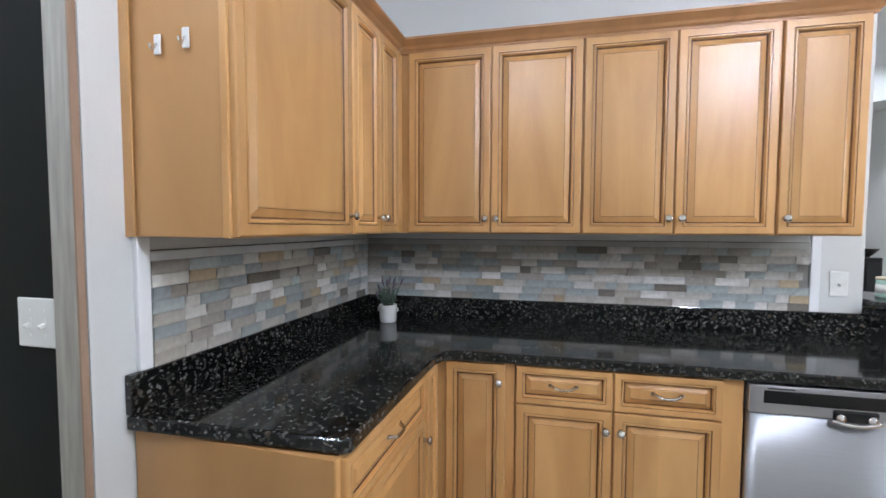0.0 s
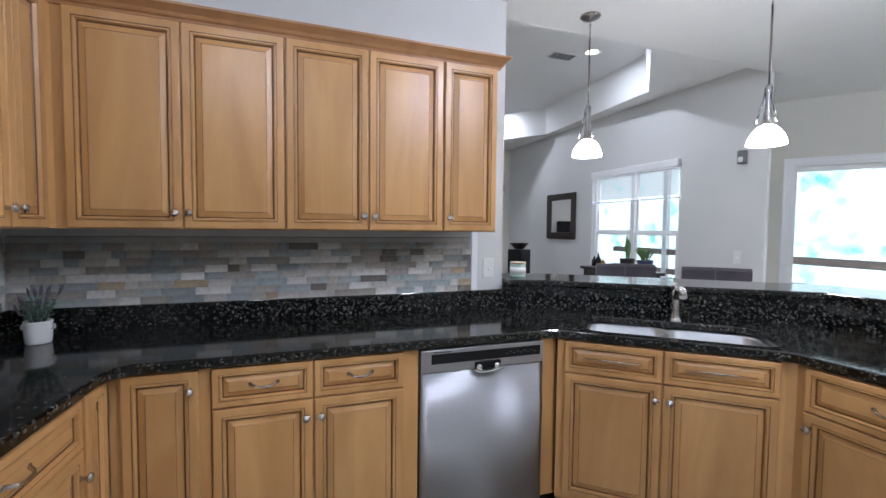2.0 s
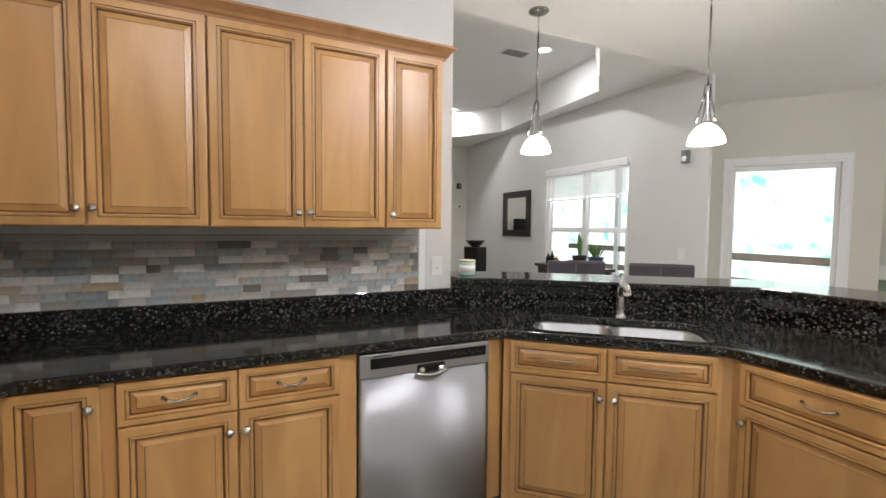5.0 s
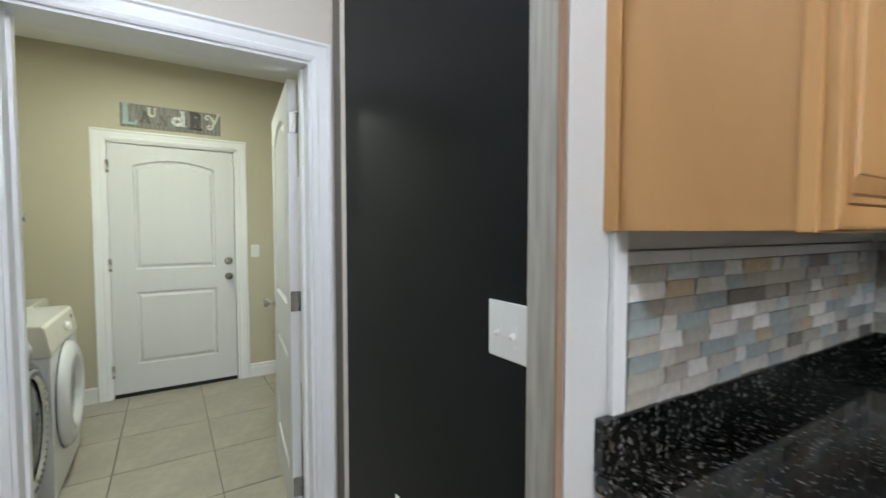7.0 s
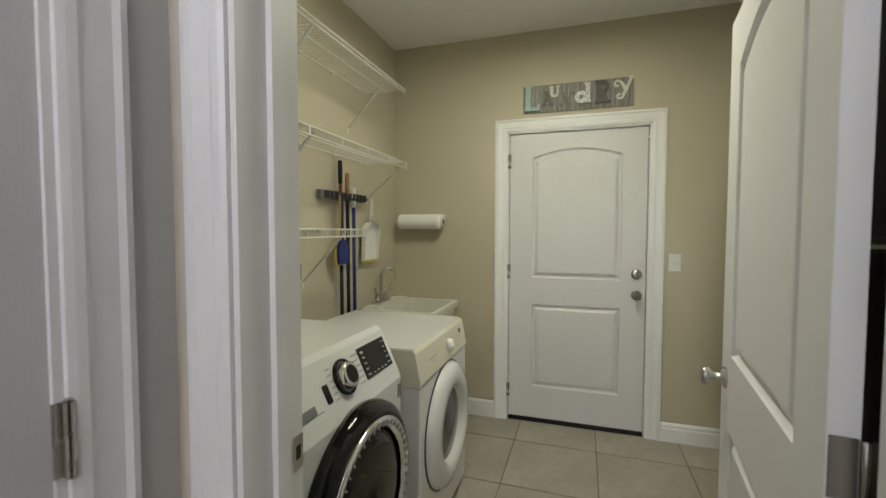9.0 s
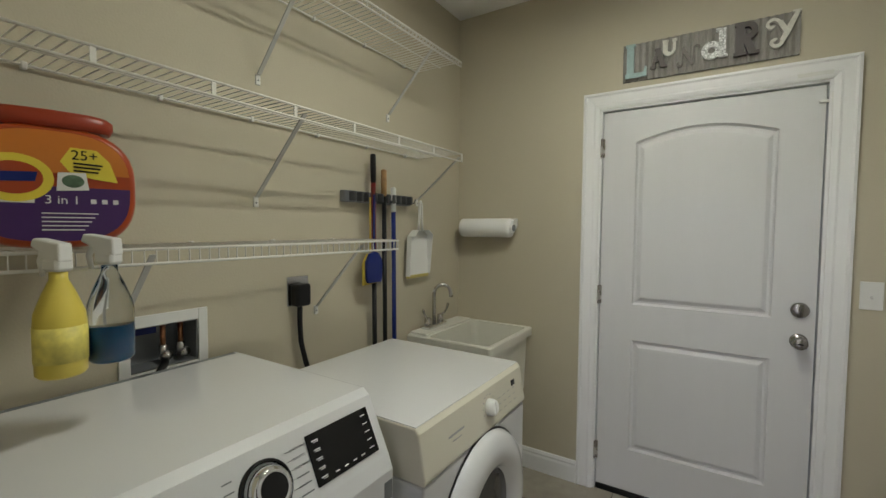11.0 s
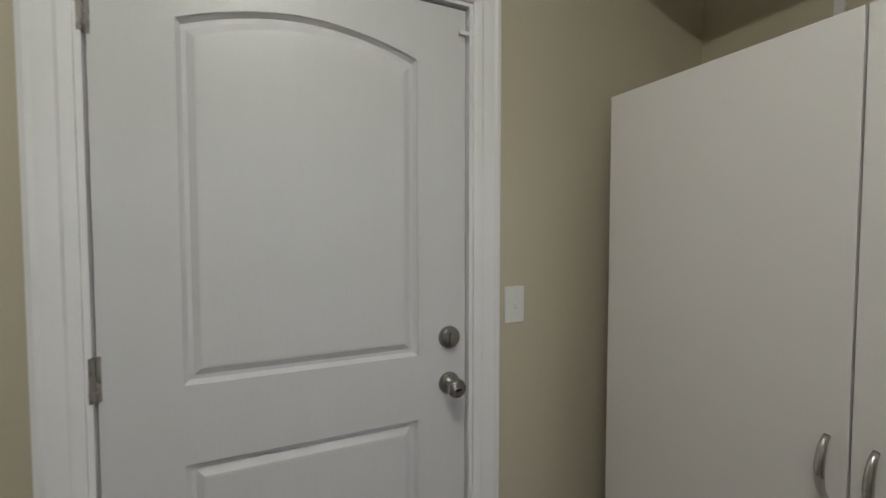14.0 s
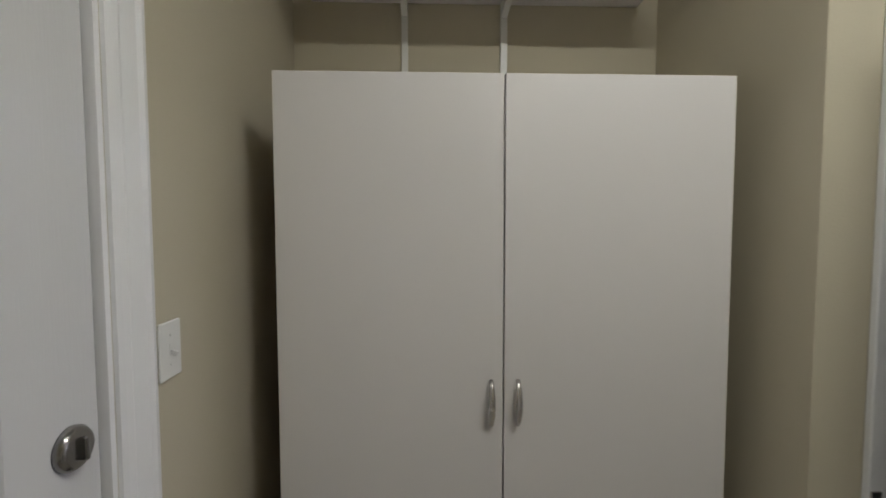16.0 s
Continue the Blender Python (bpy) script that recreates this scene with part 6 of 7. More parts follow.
DPM = Matrix(((-1, 0, 0, DW_), (0, -nrm.y, up_.y, DD + 0.006), (0, -nrm.z, up_.z, 0.76), (0, 0, 0, 1)))
bm = B()
lathe(bm, [(0, 0), (0.030, 0), (0.029, 0.012), (0.025, 0.024), (0.021, 0.027), (0, 0.027)], (0.40, -0.0005, 0.068), (0, -1, 0), 28)
kn = part("timer_knob", bm, WHITEP, dy_, "white round timer knob", DPM)
part("knob_grip", box(B(), 0.396, 0.404, -0.030, -0.026, 0.048, 0.088, 0.002), WHITEP, kn)
part("digital_display", box(B(), 0.594, 0.622, -0.003, 0, 0.083, 0.103, 0.001), BLACKP, dy_, "small black digital display", DPM)
bm = B()
for i in range(4):
    for j in range(3):
        box(bm, 0.47 + 0.042 * i, 0.486 + 0.042 * i, -0.0014, -0.0006, 0.03 + 0.022 * j, 0.0318 + 0.022 * j)
for k in range(9):
    a = radians(200 - 27 * k)
    box(bm, 0.40 + 0.044 * math.cos(a) - 0.004, 0.40 + 0.044 * math.cos(a) + 0.004, -0.0014, -0.0006, 0.068 + 0.044 * math.sin(a) - 0.001, 0.068 + 0.044 * math.sin(a) + 0.001)
part("panel_legends", bm, PALEGREY, dy_, "small grey control legends", DPM)["kind"] = "stuff"
part("brand_bar", box(B(), 0.135, 0.225, -0.0014, -0.0005, 0.066, 0.072), PALEGREY, dy_, "small grey maker's mark", DPM)
part("brand_bar", box(B(), 0.155, 0.205, -0.0014, -0.0005, 0.050, 0.053), PALEGREY, dy_, "", DPM)
ex, ez = DW_ / 2, 0.462
bm = B()
lathe(bm, [(r_ * 1.07, z_) for r_, z_ in [(0.150, 0.006), (0.165, 0.035), (0.185, 0.048), (0.225, 0.046), (0.262, 0.030), (0.272, 0.008), (0.272, -0.002), (0.150, -0.002)]], (ex, DD, ez), (0, 1, 0), 56, closed=False)
dd = part("door", bm, ENAMEL, dy_, "white round door ring")
bm = B()
lathe(bm, [(r_ * 1.07, z_) for r_, z_ in [(0, 0.020), (0.09, 0.018), (0.158, 0.012), (0.166, 0.010), (0.166, 0.004), (0, 0.004)]], (ex, DD, ez), (0, 1, 0), 48)
part("window", bm, mat("smoked_door_glass", (0.055, 0.056, 0.058), 0.12, vary=0.1), dd, "smoked grey door glass")
# black ring drawn for the shade in the gap round the door
bm = B()
lathe(bm, [(r_ * 1.07, z_) for r_, z_ in [(0.273, -0.001), (0.279, -0.001), (0.279, 0.004), (0.273, 0.004)]], (ex, DD, ez), (0, 1, 0), 56, closed=False)
part("door_gap_ring", bm, BLACKP, dd, "black ring in place of the shaded gap round the door")

# ---- utility sink ----
us = thing("utility_sink", pose(-4.748, LAUN_S + 0.006, 0), "white plastic utility sink on metal legs", "sink")
UW, UD, UT = 0.565, 0.515, 0.862
bm = B()
def rr(x0, x1, y0, y1, z, r=0.03, n=4):
    pts = []
    for cx, cy, a in ((x1 - r, y1 - r, 0), (x0 + r, y1 - r, 90), (x0 + r, y0 + r, 180), (x1 - r, y0 + r, 270)):
        pts += [(px, py, z) for px, py in arc(cx, cy, r, a, a + 90, n)]
    return pts
ring_loft(bm, [rr(0.03, UW - 0.022, 0.03, UD - 0.03, UT - 0.36), rr(0.02, UW - 0.02, 0.01, UD - 0.02, UT - 0.045), rr(0.0, UW, 0.0, UD, UT - 0.045, 0.02), rr(0.0, UW, 0.0, UD, UT - 0.006, 0.02), rr(0.005, UW - 0.005, 0.005, UD - 0.005, UT, 0.02), rr(0.028, UW - 0.028, 0.125, UD - 0.028, UT - 0.002, 0.03), rr(0.06, UW - 0.06, 0.14, UD - 0.06, UT - 0.30, 0.05)])
part("tub", bm, TUBWHITE, us, "deep white tub with a thick rim")
part("ledge", box(B(), 0.03, UW - 0.03, 0.006, 0.11, UT - 0.004, UT + 0.012, 0.006), TUBWHITE, us, "raised faucet ledge")
for sx in (0.05, UW - 0.05):
    for sy in (0.06, UD - 0.06):
        part("leg", tube(B(), [(sx, sy, UT - 0.30), (sx + (0.03 if sx > 0.2 else -0.03) * 0.8, sy, 0.002)], 0.011, 8), NICKEL, us, "galvanised metal leg")
uf = thing("utility_faucet", pose(-4.375, LAUN_S + 0.062, UT + 0.0125) @ Matrix.Diagonal((1.15, 1.15, 1.15, 1)), "chrome gooseneck faucet with two lever handles", "faucet")
part("base_plate", box(B(), -0.085, 0.085, -0.026, 0.026, 0, 0.018, 0.006), CHROME, uf)
bm = B()
pts = [(0, 0, 0.015), (0, 0, 0.17)] + [(0, 0.042 - 0.042 * math.cos(radians(a)), 0.17 + 0.042 * math.sin(radians(a))) for a in range(20, 181, 20)] + [(0, 0.084, 0.15)]
tube(bm, [(-y * 0.6, y * 0.8, z) for x, y, z in pts], 0.0095, 12)
part("gooseneck_spout", bm, NICKEL, uf)
for sx in (-1, 1):
    bm = B()
    lathe(bm, [(0, 0.016), (0.017, 0.016), (0.017, 0.045), (0.012, 0.055), (0, 0.056)], (sx * 0.055, 0, 0), n=16)
    tube(bm, [(sx * 0.055, 0, 0.05), (sx * 0.085, 0.01, 0.062), (sx * 0.105, 0.012, 0.085), (sx * 0.112, 0.012, 0.105)], [0.007, 0.006, 0.006, 0.007], 8)
    part("lever_handle", bm, NICKEL, uf)

# paper towel holder
pt = thing("paper_towel_holder", pose(GARAGE, -0.765, 1.461, 0, 0, 90), "white wall holder with a paper towel roll", "paper towel")
part("back_plate", box(B(), 0.0, 0.36, -0.012, -0.0005, -0.005, 0.045, 0.004), WHITEP, pt)
for x in (0.0, 0.345):
    bm = B()
    ring_loft(bm, [[(x + s, -0.002, 0.045), (x + s, -0.002, 0.0), (x + s, -0.06, -0.045), (x + s, -0.09, -0.04), (x + s, -0.095, -0.01), (x + s, -0.06, 0.03)] for s in (0.0, 0.015)])
    part("end_arm", bm, WHITEP, pt)
bm = B()
lathe(bm, [(0.018, 0.018), (0.056, 0.018), (0.057, 0.03), (0.057, 0.33), (0.056, 0.342), (0.018, 0.342)], (0, -0.066, -0.012), (1, 0, 0), 32)
part("paper_roll", bm, mat("paper_towel", (0.78, 0.78, 0.76), 0.9, vary=0.02, bump=0.4, bump_scale=140), pt, "white quilted paper roll")
part("spindle_cap", cyl(B(), (0.36, -0.066, -0.012), (0.366, -0.066, -0.012), 0.02, n=16), GREYP, pt)

# tool rack
tr = thing("tool_rack", pose(-3.945, LAUN_S, 1.588), "grey plastic wall rack for long-handled tools", "tool rack")
bm = B()
box(bm, -0.245, 0.245, 0.0005, 0.032, -0.026, 0.026, 0.006)
part("bar", bm, GREYP, tr)
RUBBER = mat("dark_grey_rubber", (0.06, 0.065, 0.07), 0.6)
for k in range(5):
    x = -0.185 + 0.0925 * k
    for s in (-1, 1):
        part("grip_jaw", box(B(), x + s * 0.024 - 0.008, x + s * 0.024 + 0.008, 0.03, 0.066, -0.022, 0.022, 0.005), RUBBER, tr)
part("hook", tube(B(), [(-0.262, 0.01, 0.0), (-0.262, 0.04, -0.01), (-0.262, 0.05, 0.012)], 0.004, 6), GREYP, tr)
RED, TAN, NAVY = mat("red_handle", (0.15, 0.014, 0.011), 0.35), mat("tan_grip", (0.36, 0.20, 0.08), 0.6, vary=0.25, scale=40), mat("blue_handle", (0.008, 0.018, 0.13), 0.38, spec=0.3)
for nm, x, top_, cols_, lab in (("broom", -3.868, 1.790, (BLACKP, RED), "red-handled broom with a black grip"), ("mop", -3.945, 1.725, (TAN, BLACKP), "black-handled mop with a tan grip"), ("dust_mop", -4.018, 1.645, (WHITEP, NAVY), "blue-handled mop with a white grip")):
    t = thing(nm, pose(x, LAUN_S + 0.05, 0), lab + " hung on the rack", nm.replace("_", " "), "tools on the rack")
    lean = 0.03
    L0, L1 = Vector((0, 0, top_)), Vector((-lean, -0.01, 0.24))
    gsplit = L0.lerp(L1, 0.085)
    part("grip", tube(B(), [L0 + Vector((0, 0, 0.004)), L0, L0.lerp(gsplit, 0.5), gsplit], [0.006, 0.0135, 0.0145, 0.0125], 12), cols_[0], t)
    half = L0.lerp(L1, 0.33 if nm == "broom" else 0.999)
    part("shaft", tube(B(), [gsplit, half], 0.0115, 12), cols_[1], t)
    if nm == "broom":
        part("lower_shaft", tube(B(), [half, L1], 0.0115, 12), BLACKP, t)
    hm_ = part("head", box(B(), -0.03 - 0.14, -0.03 + 0.14, -0.03, 0.02, 0.19, 0.25, 0.008), cols_[1], t)
    bm = B()
    for i in range(60):
        bxx = -0.165 + 0.27 * i / 59
        box(bm, bxx - 0.0016, bxx + 0.0016, -0.026 + 0.004 * (i % 3), 0.008 + 0.004 * (i % 3), 0.004, 0.195)
    part("bristles", bm, GREYP, t)["kind"] = "stuff"
br = thing("hanging_brush", pose(-3.835, LAUN_S + 0.085, 0), "blue and yellow long-handled brush hanging from the rack", "brush")
part("handle", box(B(), -0.006, 0.006, -0.004, 0.004, 1.33, 1.60, 0.003), NAVY, br)
part("yellow_handle", box(B(), 0.012, 0.020, -0.012, -0.006, 1.33, 1.585, 0.002), mat("yellow_plastic", (0.55, 0.42, 0.05), 0.4), br, "thin yellow handle behind")
bm = B()
ring_loft(bm, [[(x, -0.008 + s, z) for x, z in ((-0.05, 1.205), (-0.04, 1.19), (0.04, 1.19), (0.05, 1.205), (0.052, 1.29), (0.03, 1.325), (0.0, 1.335), (-0.03, 1.325), (-0.052, 1.29))] for s in (0, 0.014)])
part("blade", bm, NAVY, br, "flat blue blade")
bm = B()
ring_loft(bm, [[(x, -0.020 + s, z) for x, z in ((-0.045, 1.185), (0.058, 1.180), (0.060, 1.28), (0.03, 1.325), (-0.03, 1.325))] for s in (0, 0.008)])
part("yellow_blade", bm, bpy.data.materials["yellow_plastic"], br, "yellow blade edge behind")
# dustpan
du = thing("dustpan", pose(-4.235, LAUN_S + 0.03, 0, 0, 0, 0), "white plastic dustpan hung by its handle", "dustpan")
bm = B()
pan = [(-0.115, 1.19), (0.09, 1.185), (0.075, 1.40), (0.03, 1.435), (-0.06, 1.435), (-0.10, 1.41)]
ring_loft(bm, [[(x, 0.0, z) for x, z in pan], [(x, 0.008, z) for x, z in pan]])
for (xa, za), (xb, zb) in zip(pan[1:], pan[2:] + pan[:1]):
    wdt = 0.05 if za > 1.3 else 0.03
    ring_loft(bm, [[(xa, 0.004, za), (xa, wdt, za), (xb, wdt if zb > 1.3 else 0.02, zb), (xb, 0.004, zb)], [(xa * 0.96, 0.004, za), (xa * 0.96, wdt, za), (xb * 0.96, wdt if zb > 1.3 else 0.02, zb), (xb * 0.96, 0.004, zb)]])
part("pan", bm, WHITEP, du)
part("lip", box(B(), -0.112, 0.088, 0.001, 0.010, 1.172, 1.19, 0.003), mat("yellowed_lip", (0.55, 0.47, 0.16), 0.5), du, "yellowed rubber lip")
bm = B()
tube(bm, [(-0.035, 0.02, 1.43), (-0.030, 0.022, 1.50), (-0.026, 0.022, 1.575), (-0.016, 0.022, 1.592), (-0.006, 0.022, 1.575), (-0.005, 0.022, 1.50), (0.0, 0.02, 1.43)], 0.0065, 8)
part("handle", bm, WHITEP, du)

# dryer outlet, plug and cord
ol = thing("dryer_outlet", pose(-3.468, LAUN_S, 1.185, 0, 0, 180), "steel outlet plate with a heavy black plug and cord", "outlet")
part("plate", box(B(), -0.052, 0.052, -0.005, -0.0005, -0.055, 0.062, 0.003), STEEL, ol)
part("plug", box(B(), -0.042, 0.028, -0.055, -0.005, -0.055, 0.035, 0.012, seg=3), BLACKP, ol)
bm = B()
tube(bm, [(-0.012, -0.03, -0.05), (-0.014, -0.032, -0.12), (-0.008, -0.03, -0.20), (0.012, -0.03, -0.28), (0.03, -0.035, -0.34), (0.03, -0.04, -0.55)], 0.0105, 10)
part("cord", bm, BLACKP, ol)

# washer supply box
wb = thing("washer_box", pose(-3.10, LAUN_S, 0.98, 0, 0, 0), "white recessed washer supply box with copper valves", "utility box")
bm = B()
for a, b, c, d in ((0, 0.03, 0, 0.20), (0.225, 0.255, 0, 0.20), (0.03, 0.225, 0.165, 0.20), (0.03, 0.225, 0.0, 0.03)):
    box(bm, a, b, 0.0005, 0.008, c, d, 0.002)
part("flange", bm, WHITEP, wb)
bm = B()
for a, b, y0, y1, c, d in ((0.03, 0.225, -0.094, -0.090, 0.03, 0.165), (0.0302, 0.034, -0.090, 0.0003, 0.03, 0.165), (0.221, 0.2248, -0.090, 0.0003, 0.03, 0.165), (0.034, 0.221, -0.090, 0.0003, 0.0302, 0.034), (0.034, 0.221, -0.090, 0.0003, 0.161, 0.1648)):
    box(bm, a, b, y0, y1, c, d)
# the grey of this lining carries the shade of the recess
part("recess", bm, GREYP, wb, "inside of the recessed box, its shade put into the grey")
COPPER = mat("copper_pipe", (0.42, 0.19, 0.10), 0.3, 1.0, vary=0.15)
for x in (0.062, 0.115):
    v = part("valve_pipe", cyl(B(), (x, -0.045, 0.085), (x, -0.045, 0.161), 0.008, n=12), COPPER, wb, "copper supply pipe")
    bm = B()
    cyl(bm, (x, -0.045, 0.045), (x, -0.045, 0.09), 0.012, n=12)
    cyl(bm, (x, -0.045, 0.06), (x, -0.020, 0.06), 0.009, n=10)
    lathe(bm, [(0, 0), (0.015, 0), (0.016, 0.006), (0, 0.008)], (x, -0.020, 0.06), (0, 1, 0), 10)
    part("valve", bm, NICKEL, v, "brass angle valve")
part("hose", tube(B(), [(0.115, -0.035, 0.05), (0.13, 0.0, 0.042), (0.16, 0.035, 0.03), (0.19, 0.04, -0.10)], 0.012, 8), BLACKP, wb, "black supply hose")
part("pipe_tag", box(B(), 0.13, 0.215, -0.060, -0.054, 0.13, 0.15), NAVY, wb, "blue sleeve")

# detergent tub on the lower shelf
tub = thing("detergent_tub", pose(-2.672, LAUN_S + 0.17, 1.3955, 0, 0, 180 - 14), "rounded orange detergent pod tub with a printed label", "detergent tub")
ORANGE, PURPLE, YEL = mat("orange_plastic", (0.36, 0.052, 0.010), 0.3, vary=0.05), mat("purple_label", (0.055, 0.018, 0.11), 0.35), mat("yellow_label", (0.72, 0.58, 0.05), 0.35)
def superoval(w, h, n=44, e=2.8):
    return [(w * math.copysign(abs(math.cos(2 * math.pi * i / n)) ** (2 / e), math.cos(2 * math.pi * i / n)), h * math.copysign(abs(math.sin(2 * math.pi * i / n)) ** (2 / e), math.sin(2 * math.pi * i / n))) for i in range(n)]
bm = B()
rings = []
for y, k in ((0.055, 0.86), (0.045, 0.96), (0.02, 1.0), (-0.02, 1.0), (-0.045, 0.96), (-0.052, 0.90)):
    rings.append([(x * k, y, 0.135 + z * k) for x, z in superoval(0.150, 0.135)])
ring_loft(bm, rings, smooth=True)
part("tub", bm, ORANGE, tub)
bm = B()
ring_loft(bm, [[(x * k, y * k, z) for x, y in superoval(0.105, 0.050, 32, 2.6)] for z, k in ((0.262, 1.0), (0.275, 1.06), (0.290, 1.06), (0.298, 0.97), (0.300, 0.9))], smooth=True)
part("lid", bm, mat("dark_orange_lid", (0.28, 0.030, 0.008), 0.35), tub, "deep orange screw lid")
def label_face(name, pts, y, m_, lab=""):
    bm = B()
    ring_loft(bm, [[(x, y, z) for x, z in pts], [(x, y - 0.0008, z) for x, z in pts]])
    return part(name, bm, m_, tub, lab)
lab_o = [(x * 0.90, 0.135 + z * 0.88) for x, z in superoval(0.150, 0.135)]
label_face("label_lower", [(x, z) for x, z in lab_o if z < 0.160], -0.0525, PURPLE, "purple lower label")
label_face("label_upper", [(x, z) for x, z in lab_o if z >= 0.160], -0.0525, mat("orange_label", (0.55, 0.17, 0.02), 0.35), "orange upper label")
label_face("corner_flash", [(0.012, 0.190), (0.030, 0.222), (0.075, 0.220), (0.098, 0.195), (0.112, 0.150), (0.070, 0.155), (0.030, 0.165)], -0.0535, YEL, "yellow corner flash")
label_face("roundel", [(-0.060 + 0.062 * math.cos(a), 0.150 + 0.050 * math.sin(a)) for a in [2 * math.pi * i / 28 for i in range(28)]], -0.0540, YEL, "yellow roundel")
label_face("roundel_core", [(-0.060 + 0.045 * math.cos(a), 0.150 + 0.034 * math.sin(a)) for a in [2 * math.pi * i / 28 for i in range(28)]], -0.0550, ORANGE)
label_face("roundel_bar", [(-0.100, 0.140), (-0.028, 0.144), (-0.024, 0.164), (-0.096, 0.160)], -0.0560, NAVY, "dark blue bar in the roundel")
label_face("pod_picture", [(0.005, 0.126), (0.060, 0.130), (0.055, 0.168), (0.008, 0.166)], -0.0545, WHITEP, "white picture of a pod")
label_face("pod_swirl", [(0.033 + 0.019 * math.cos(a), 0.148 + 0.014 * math.sin(a)) for a in [2 * math.pi * i / 18 for i in range(18)]], -0.0553, mat("pod_green", (0.07, 0.12, 0.07), 0.4, vary=0.6, scale=60), "dark green swirl of the pod")
bm = B()
for i in range(5):
    box(bm, -0.02, 0.075 - 0.006 * i, -0.0542, -0.0536, 0.076 - 0.009 * i, 0.0785 - 0.009 * i)
box(bm, -0.100, -0.030, -0.0542, -0.0536, 0.098, 0.114)
for i in range(3):
    box(bm, 0.062 + 0.020 * i, 0.072 + 0.020 * i, -0.0542, -0.0536, 0.100, 0.110)
part("label_print", bm, WHITEP, tub, "rows of fine white print")["kind"] = "stuff"


def text_on(parent, body, size, m_, m, name="lettering"):
    cu = bpy.data.curves.new(name, "FONT")
    cu.body, cu.size, cu.extrude = body, size, 0.0004
    tmp = bpy.data.objects.new("text_tmp", cu)
    scene.collection.objects.link(tmp)
    me = bpy.data.meshes.new_from_object(tmp.evaluated_get(bpy.context.evaluated_depsgraph_get()))
    bpy.data.objects.remove(tmp)
    me.materials.clear()
    me.materials.append(m_)
    o = new(name, me)
    o.parent = parent
    o.matrix_basis = m
    return o


for k, words in enumerate(("QUICK WASH", "DELICATES", "COLD WASH")):
    text_on(ws, words, 0.0072, GREYP, CPM @ pose(0.414, -0.0008, 0.119 - 0.019 * k, 90))
text_on(tub, "25+", 0.030, BLACKP, pose(0.030, -0.0548, 0.196, 90))
text_on(tub, "3 in 1", 0.026, WHITEP, pose(-0.015, -0.0542, 0.098, 90))
for k in range(3):
    label_face("flash_line", [(0.034, 0.186 - 0.008 * k), (0.085 - 0.004 * k, 0.184 - 0.008 * k), (0.085 - 0.004 * k, 0.188 - 0.008 * k), (0.034, 0.190 - 0.008 * k)], -0.0545, BLACKP, "line of dark print on the flash")


# spray bottles hooked on the lower shelf's edge
def spray_bottle(m, body_mat, fill_mat, fill, label):
    s = thing("spray_bottle", m, label, "spray bottle", "spray bottles")
    prof = [(0, 0), (0.036, 0), (0.041, 0.006), (0.042, 0.10), (0.040, 0.125), (0.026, 0.165), (0.015, 0.19), (0.0145, 0.205), (0, 0.205)]
    part("bottle", lathe(B(), prof, n=28), body_mat, s)
    if fill:
        part("liquid", lathe(B(), [(0, 0.003), (0.034, 0.003), (0.0385, 0.008), (0.0395, fill), (0, fill)], n=28), fill_mat, s, "bright liquid inside")
    bm = B()
    box(bm, -0.017, 0.017, -0.022, 0.020, 0.206, 0.232, 0.006)
    ring_loft(bm, [[(x, y, z) for y, z in ((-0.02, 0.225), (0.022, 0.225), (0.020, 0.262), (-0.045, 0.272), (-0.052, 0.255), (-0.03, 0.245))] for x in (-0.014, 0.014)])
    h = soften(part("spray_head", bm, WHITEP, s, "white spray head"), 0.009, 3)
    part("trigger", tube(B(), [(0, -0.035, 0.247), (0, -0.045, 0.225), (0, -0.040, 0.195)], [0.006, 0.006, 0.004], 8), WHITEP, h)
    return s


BLUEL = mat("blue_liquid", (0.006, 0.10, 0.24), 0.1)
YELB = mat("yellow_bottle", (0.74, 0.60, 0.10), 0.35, vary=0.05)
s1 = spray_bottle(pose(-2.716, LAUN_S + 0.335, 1.158, 0, 0, 30), CLEARP, BLUEL, 0.075, "clear spray bottle with blue cleaner hooked on the shelf edge")
s2 = spray_bottle(pose(-2.630, LAUN_S + 0.34, 1.150, 0, 0, 20), YELB, YELB, 0, "yellow and white spray bottle hooked on the shelf edge")
part("paper_label", lathe(B(), [(0.0425, 0.03), (0.0428, 0.03), (0.0428, 0.10), (0.0425, 0.10)], n=28, closed=False), mat("lemon_label", (0.78, 0.68, 0.16), 0.5, vary=0.2, scale=50), s2, "lemon yellow printed label")

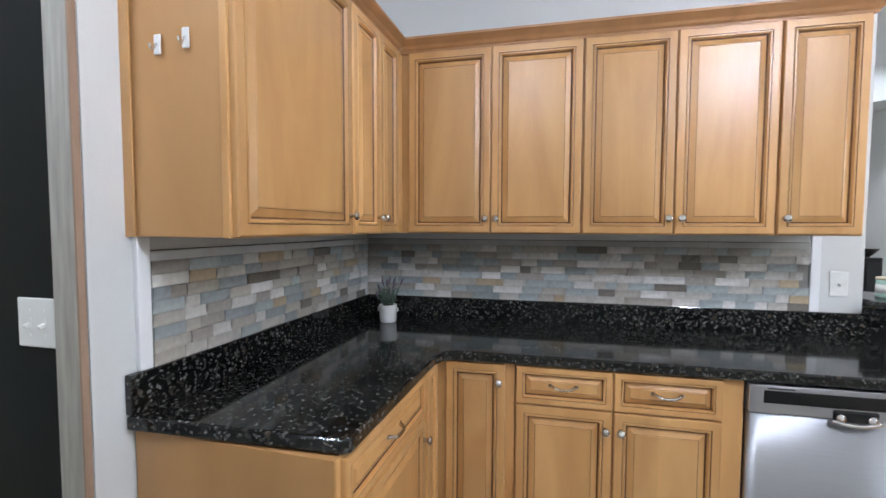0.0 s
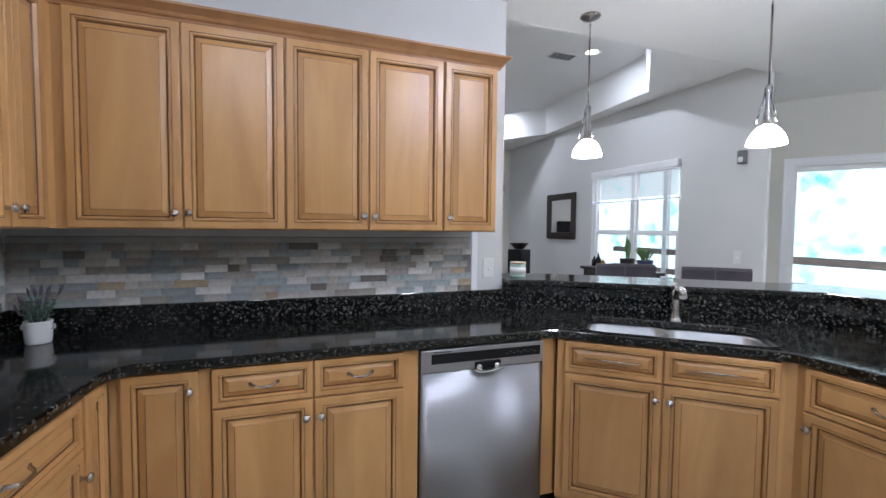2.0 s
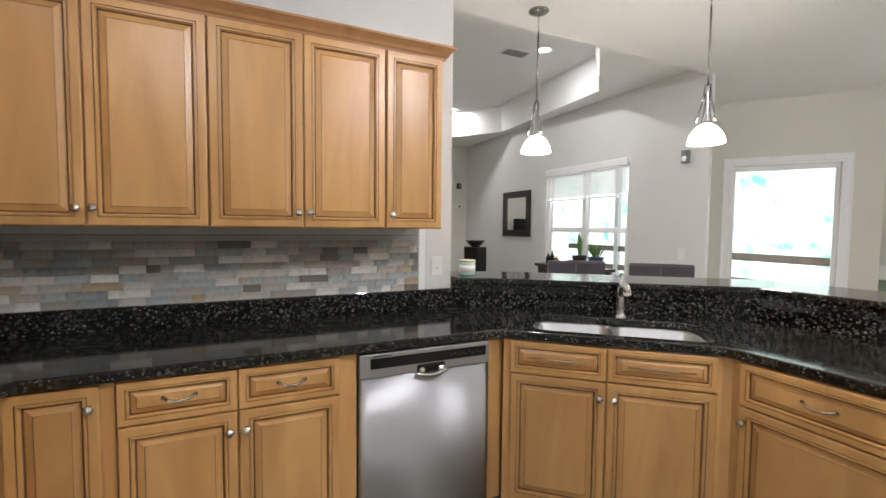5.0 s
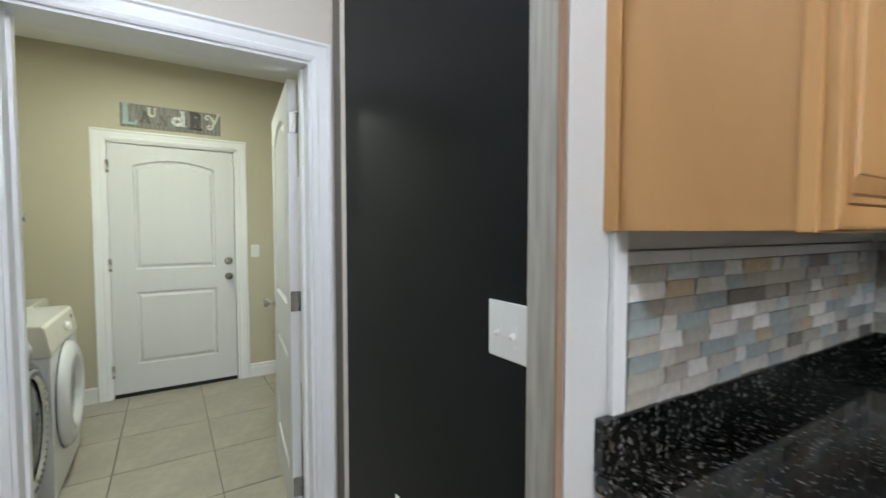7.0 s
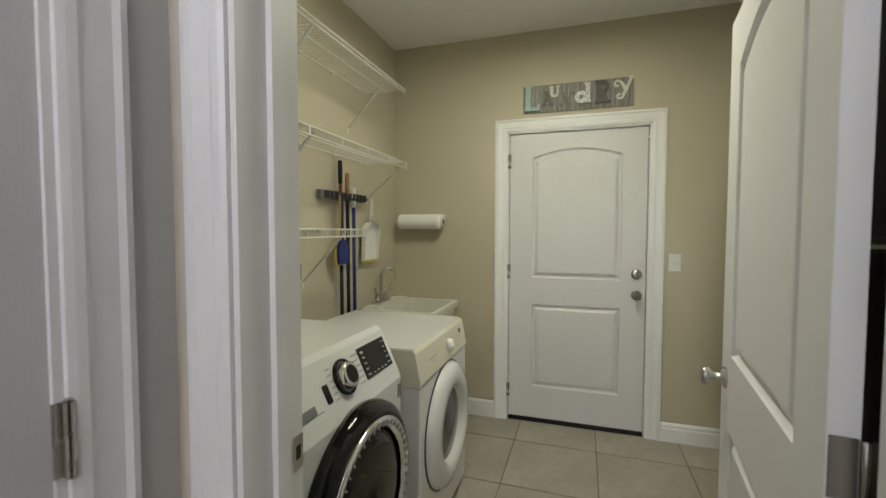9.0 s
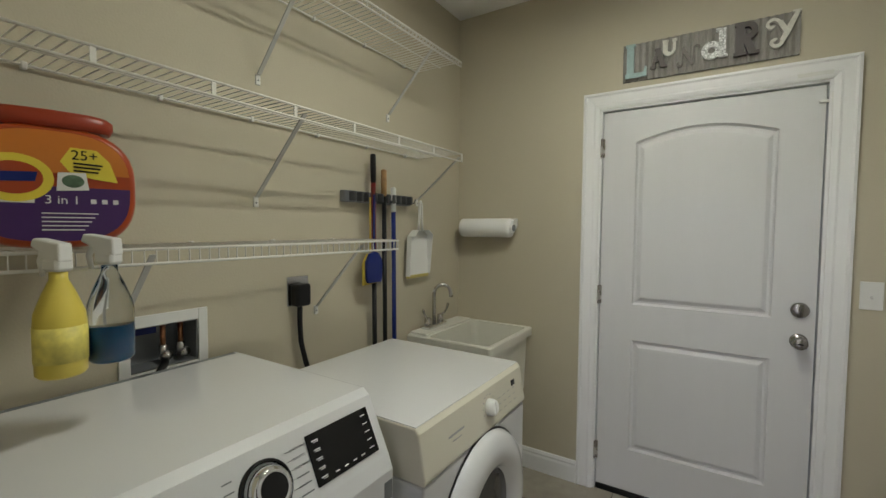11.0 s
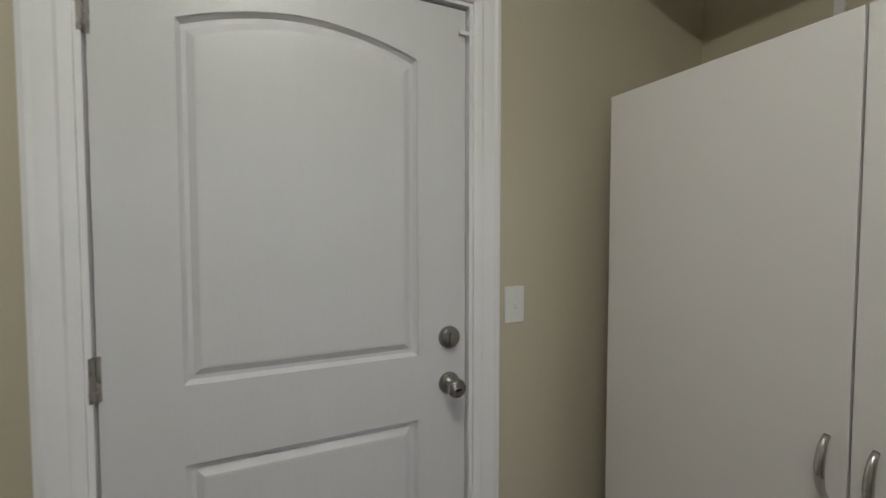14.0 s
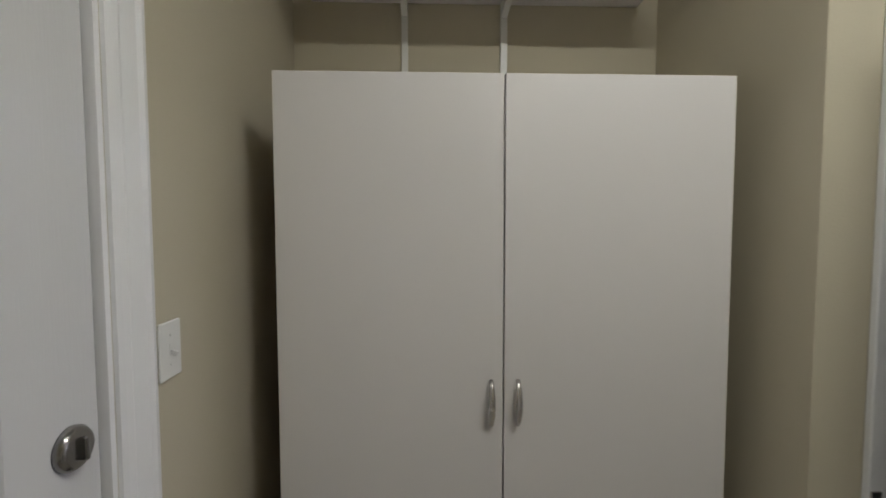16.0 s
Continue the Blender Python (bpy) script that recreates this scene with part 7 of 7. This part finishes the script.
# dark bags hanging behind the open door; upper one enlarged to shade the gap
hb = thing("hanging_bags", pose(-2.72, 1.265, 0), "dark cloth bags hung behind the open door, filling its gap with dark", "bag")
part("bag", box(B(), -0.16, 0.30, -0.14, -0.02, 0.35, 1.35, 0.05, seg=3), mat("dark_cloth", (0.02, 0.018, 0.018), 0.85, vary=0.4, scale=9, bump=0.5), hb)
part("bag", box(B(), -0.16, 0.31, -0.13, -0.02, 1.36, 1.95, 0.04, seg=3), BLACKP, hb)
part("hook_rail", box(B(), -0.2, 0.33, -0.018, -0.001, 1.99, 2.05, 0.003), WHITEP, hb)
part("strap", tube(B(), [(0.0, -0.06, 1.94), (0.06, -0.06, 2.02), (0.12, -0.018, 2.03)], 0.008, 6), BLACKP, hb)
# white corner trim on the return wall
solid("corner_trim", box(B(), -3.155, -3.07, 1.25, 1.269, 0, 2.05, 0.004), TRIM, "white upright trim on the return wall", "trim", "structure")
solid("latch_plate", box(B(), -3.150, -3.125, 1.245, 1.2498, 0.70, 0.78, 0.001), NICKEL, "small metal latch plate on the trim", "latch plate")

# ---- pieces of floor and wall ----
stone_field("stone_backsplash", pose(-0.884, NORTH - 0.001, 0), 2.15, 1.019, 8, "split grey and beige stone tiles under the wall cabinets")
stone_field("stone_backsplash", LEFT @ pose(0.052, -0.001, 0), 1.31, 1.019, 8, "split grey and beige stone tiles on the short wall")
for m_, x in ((pose(1.268, NORTH, 0), 0.0), (LEFT @ pose(0.012, 0, 0), 0.0)):
    solid("backsplash_edge", box(B(), 0.0, 0.038, -0.016, -0.0005, 1.0185, UP0 - 0.001, 0.003), TRIM, "white painted upright edge of the backsplash", "trim", "structure", m_)
bm = B()
TS, TG = 0.515, 0.009
box(bm, 0, TS - TG, 0, TS - TG, -0.006, 0.0, 0.0018, seg=1)
tile_me = bpy.data.meshes.new("floor_tile")
bm.to_mesh(tile_me)
bm.free()
tile_me.materials.append(FLOORTILE)
rest = B()
for i in range(-1, 22):
    for j in range(-7, 15):
        x, y = -4.962 + TS * i, 0.175 + 0.511 * (j - 1)
        if x > 5.9 or y > 7.0 or y < -3.2 or (x < -1.7 and (y > 1.9 or y < -1.2)):
            continue
        if x < 1.9 and -0.95 < y < 2.0 or x > 2.8 and -0.5 < y < 2.2:
            o = new("floor_tile", tile_me)
            o.parent = floor
            o.location = (x, y, 0)
        else:
            box(rest, x, x + TS - TG, y, y + 0.505, -0.006, 0.0)
r_ = part("far_floor_tiles", rest, FLOORTILE, floor)
r_["kind"] = "stuff"
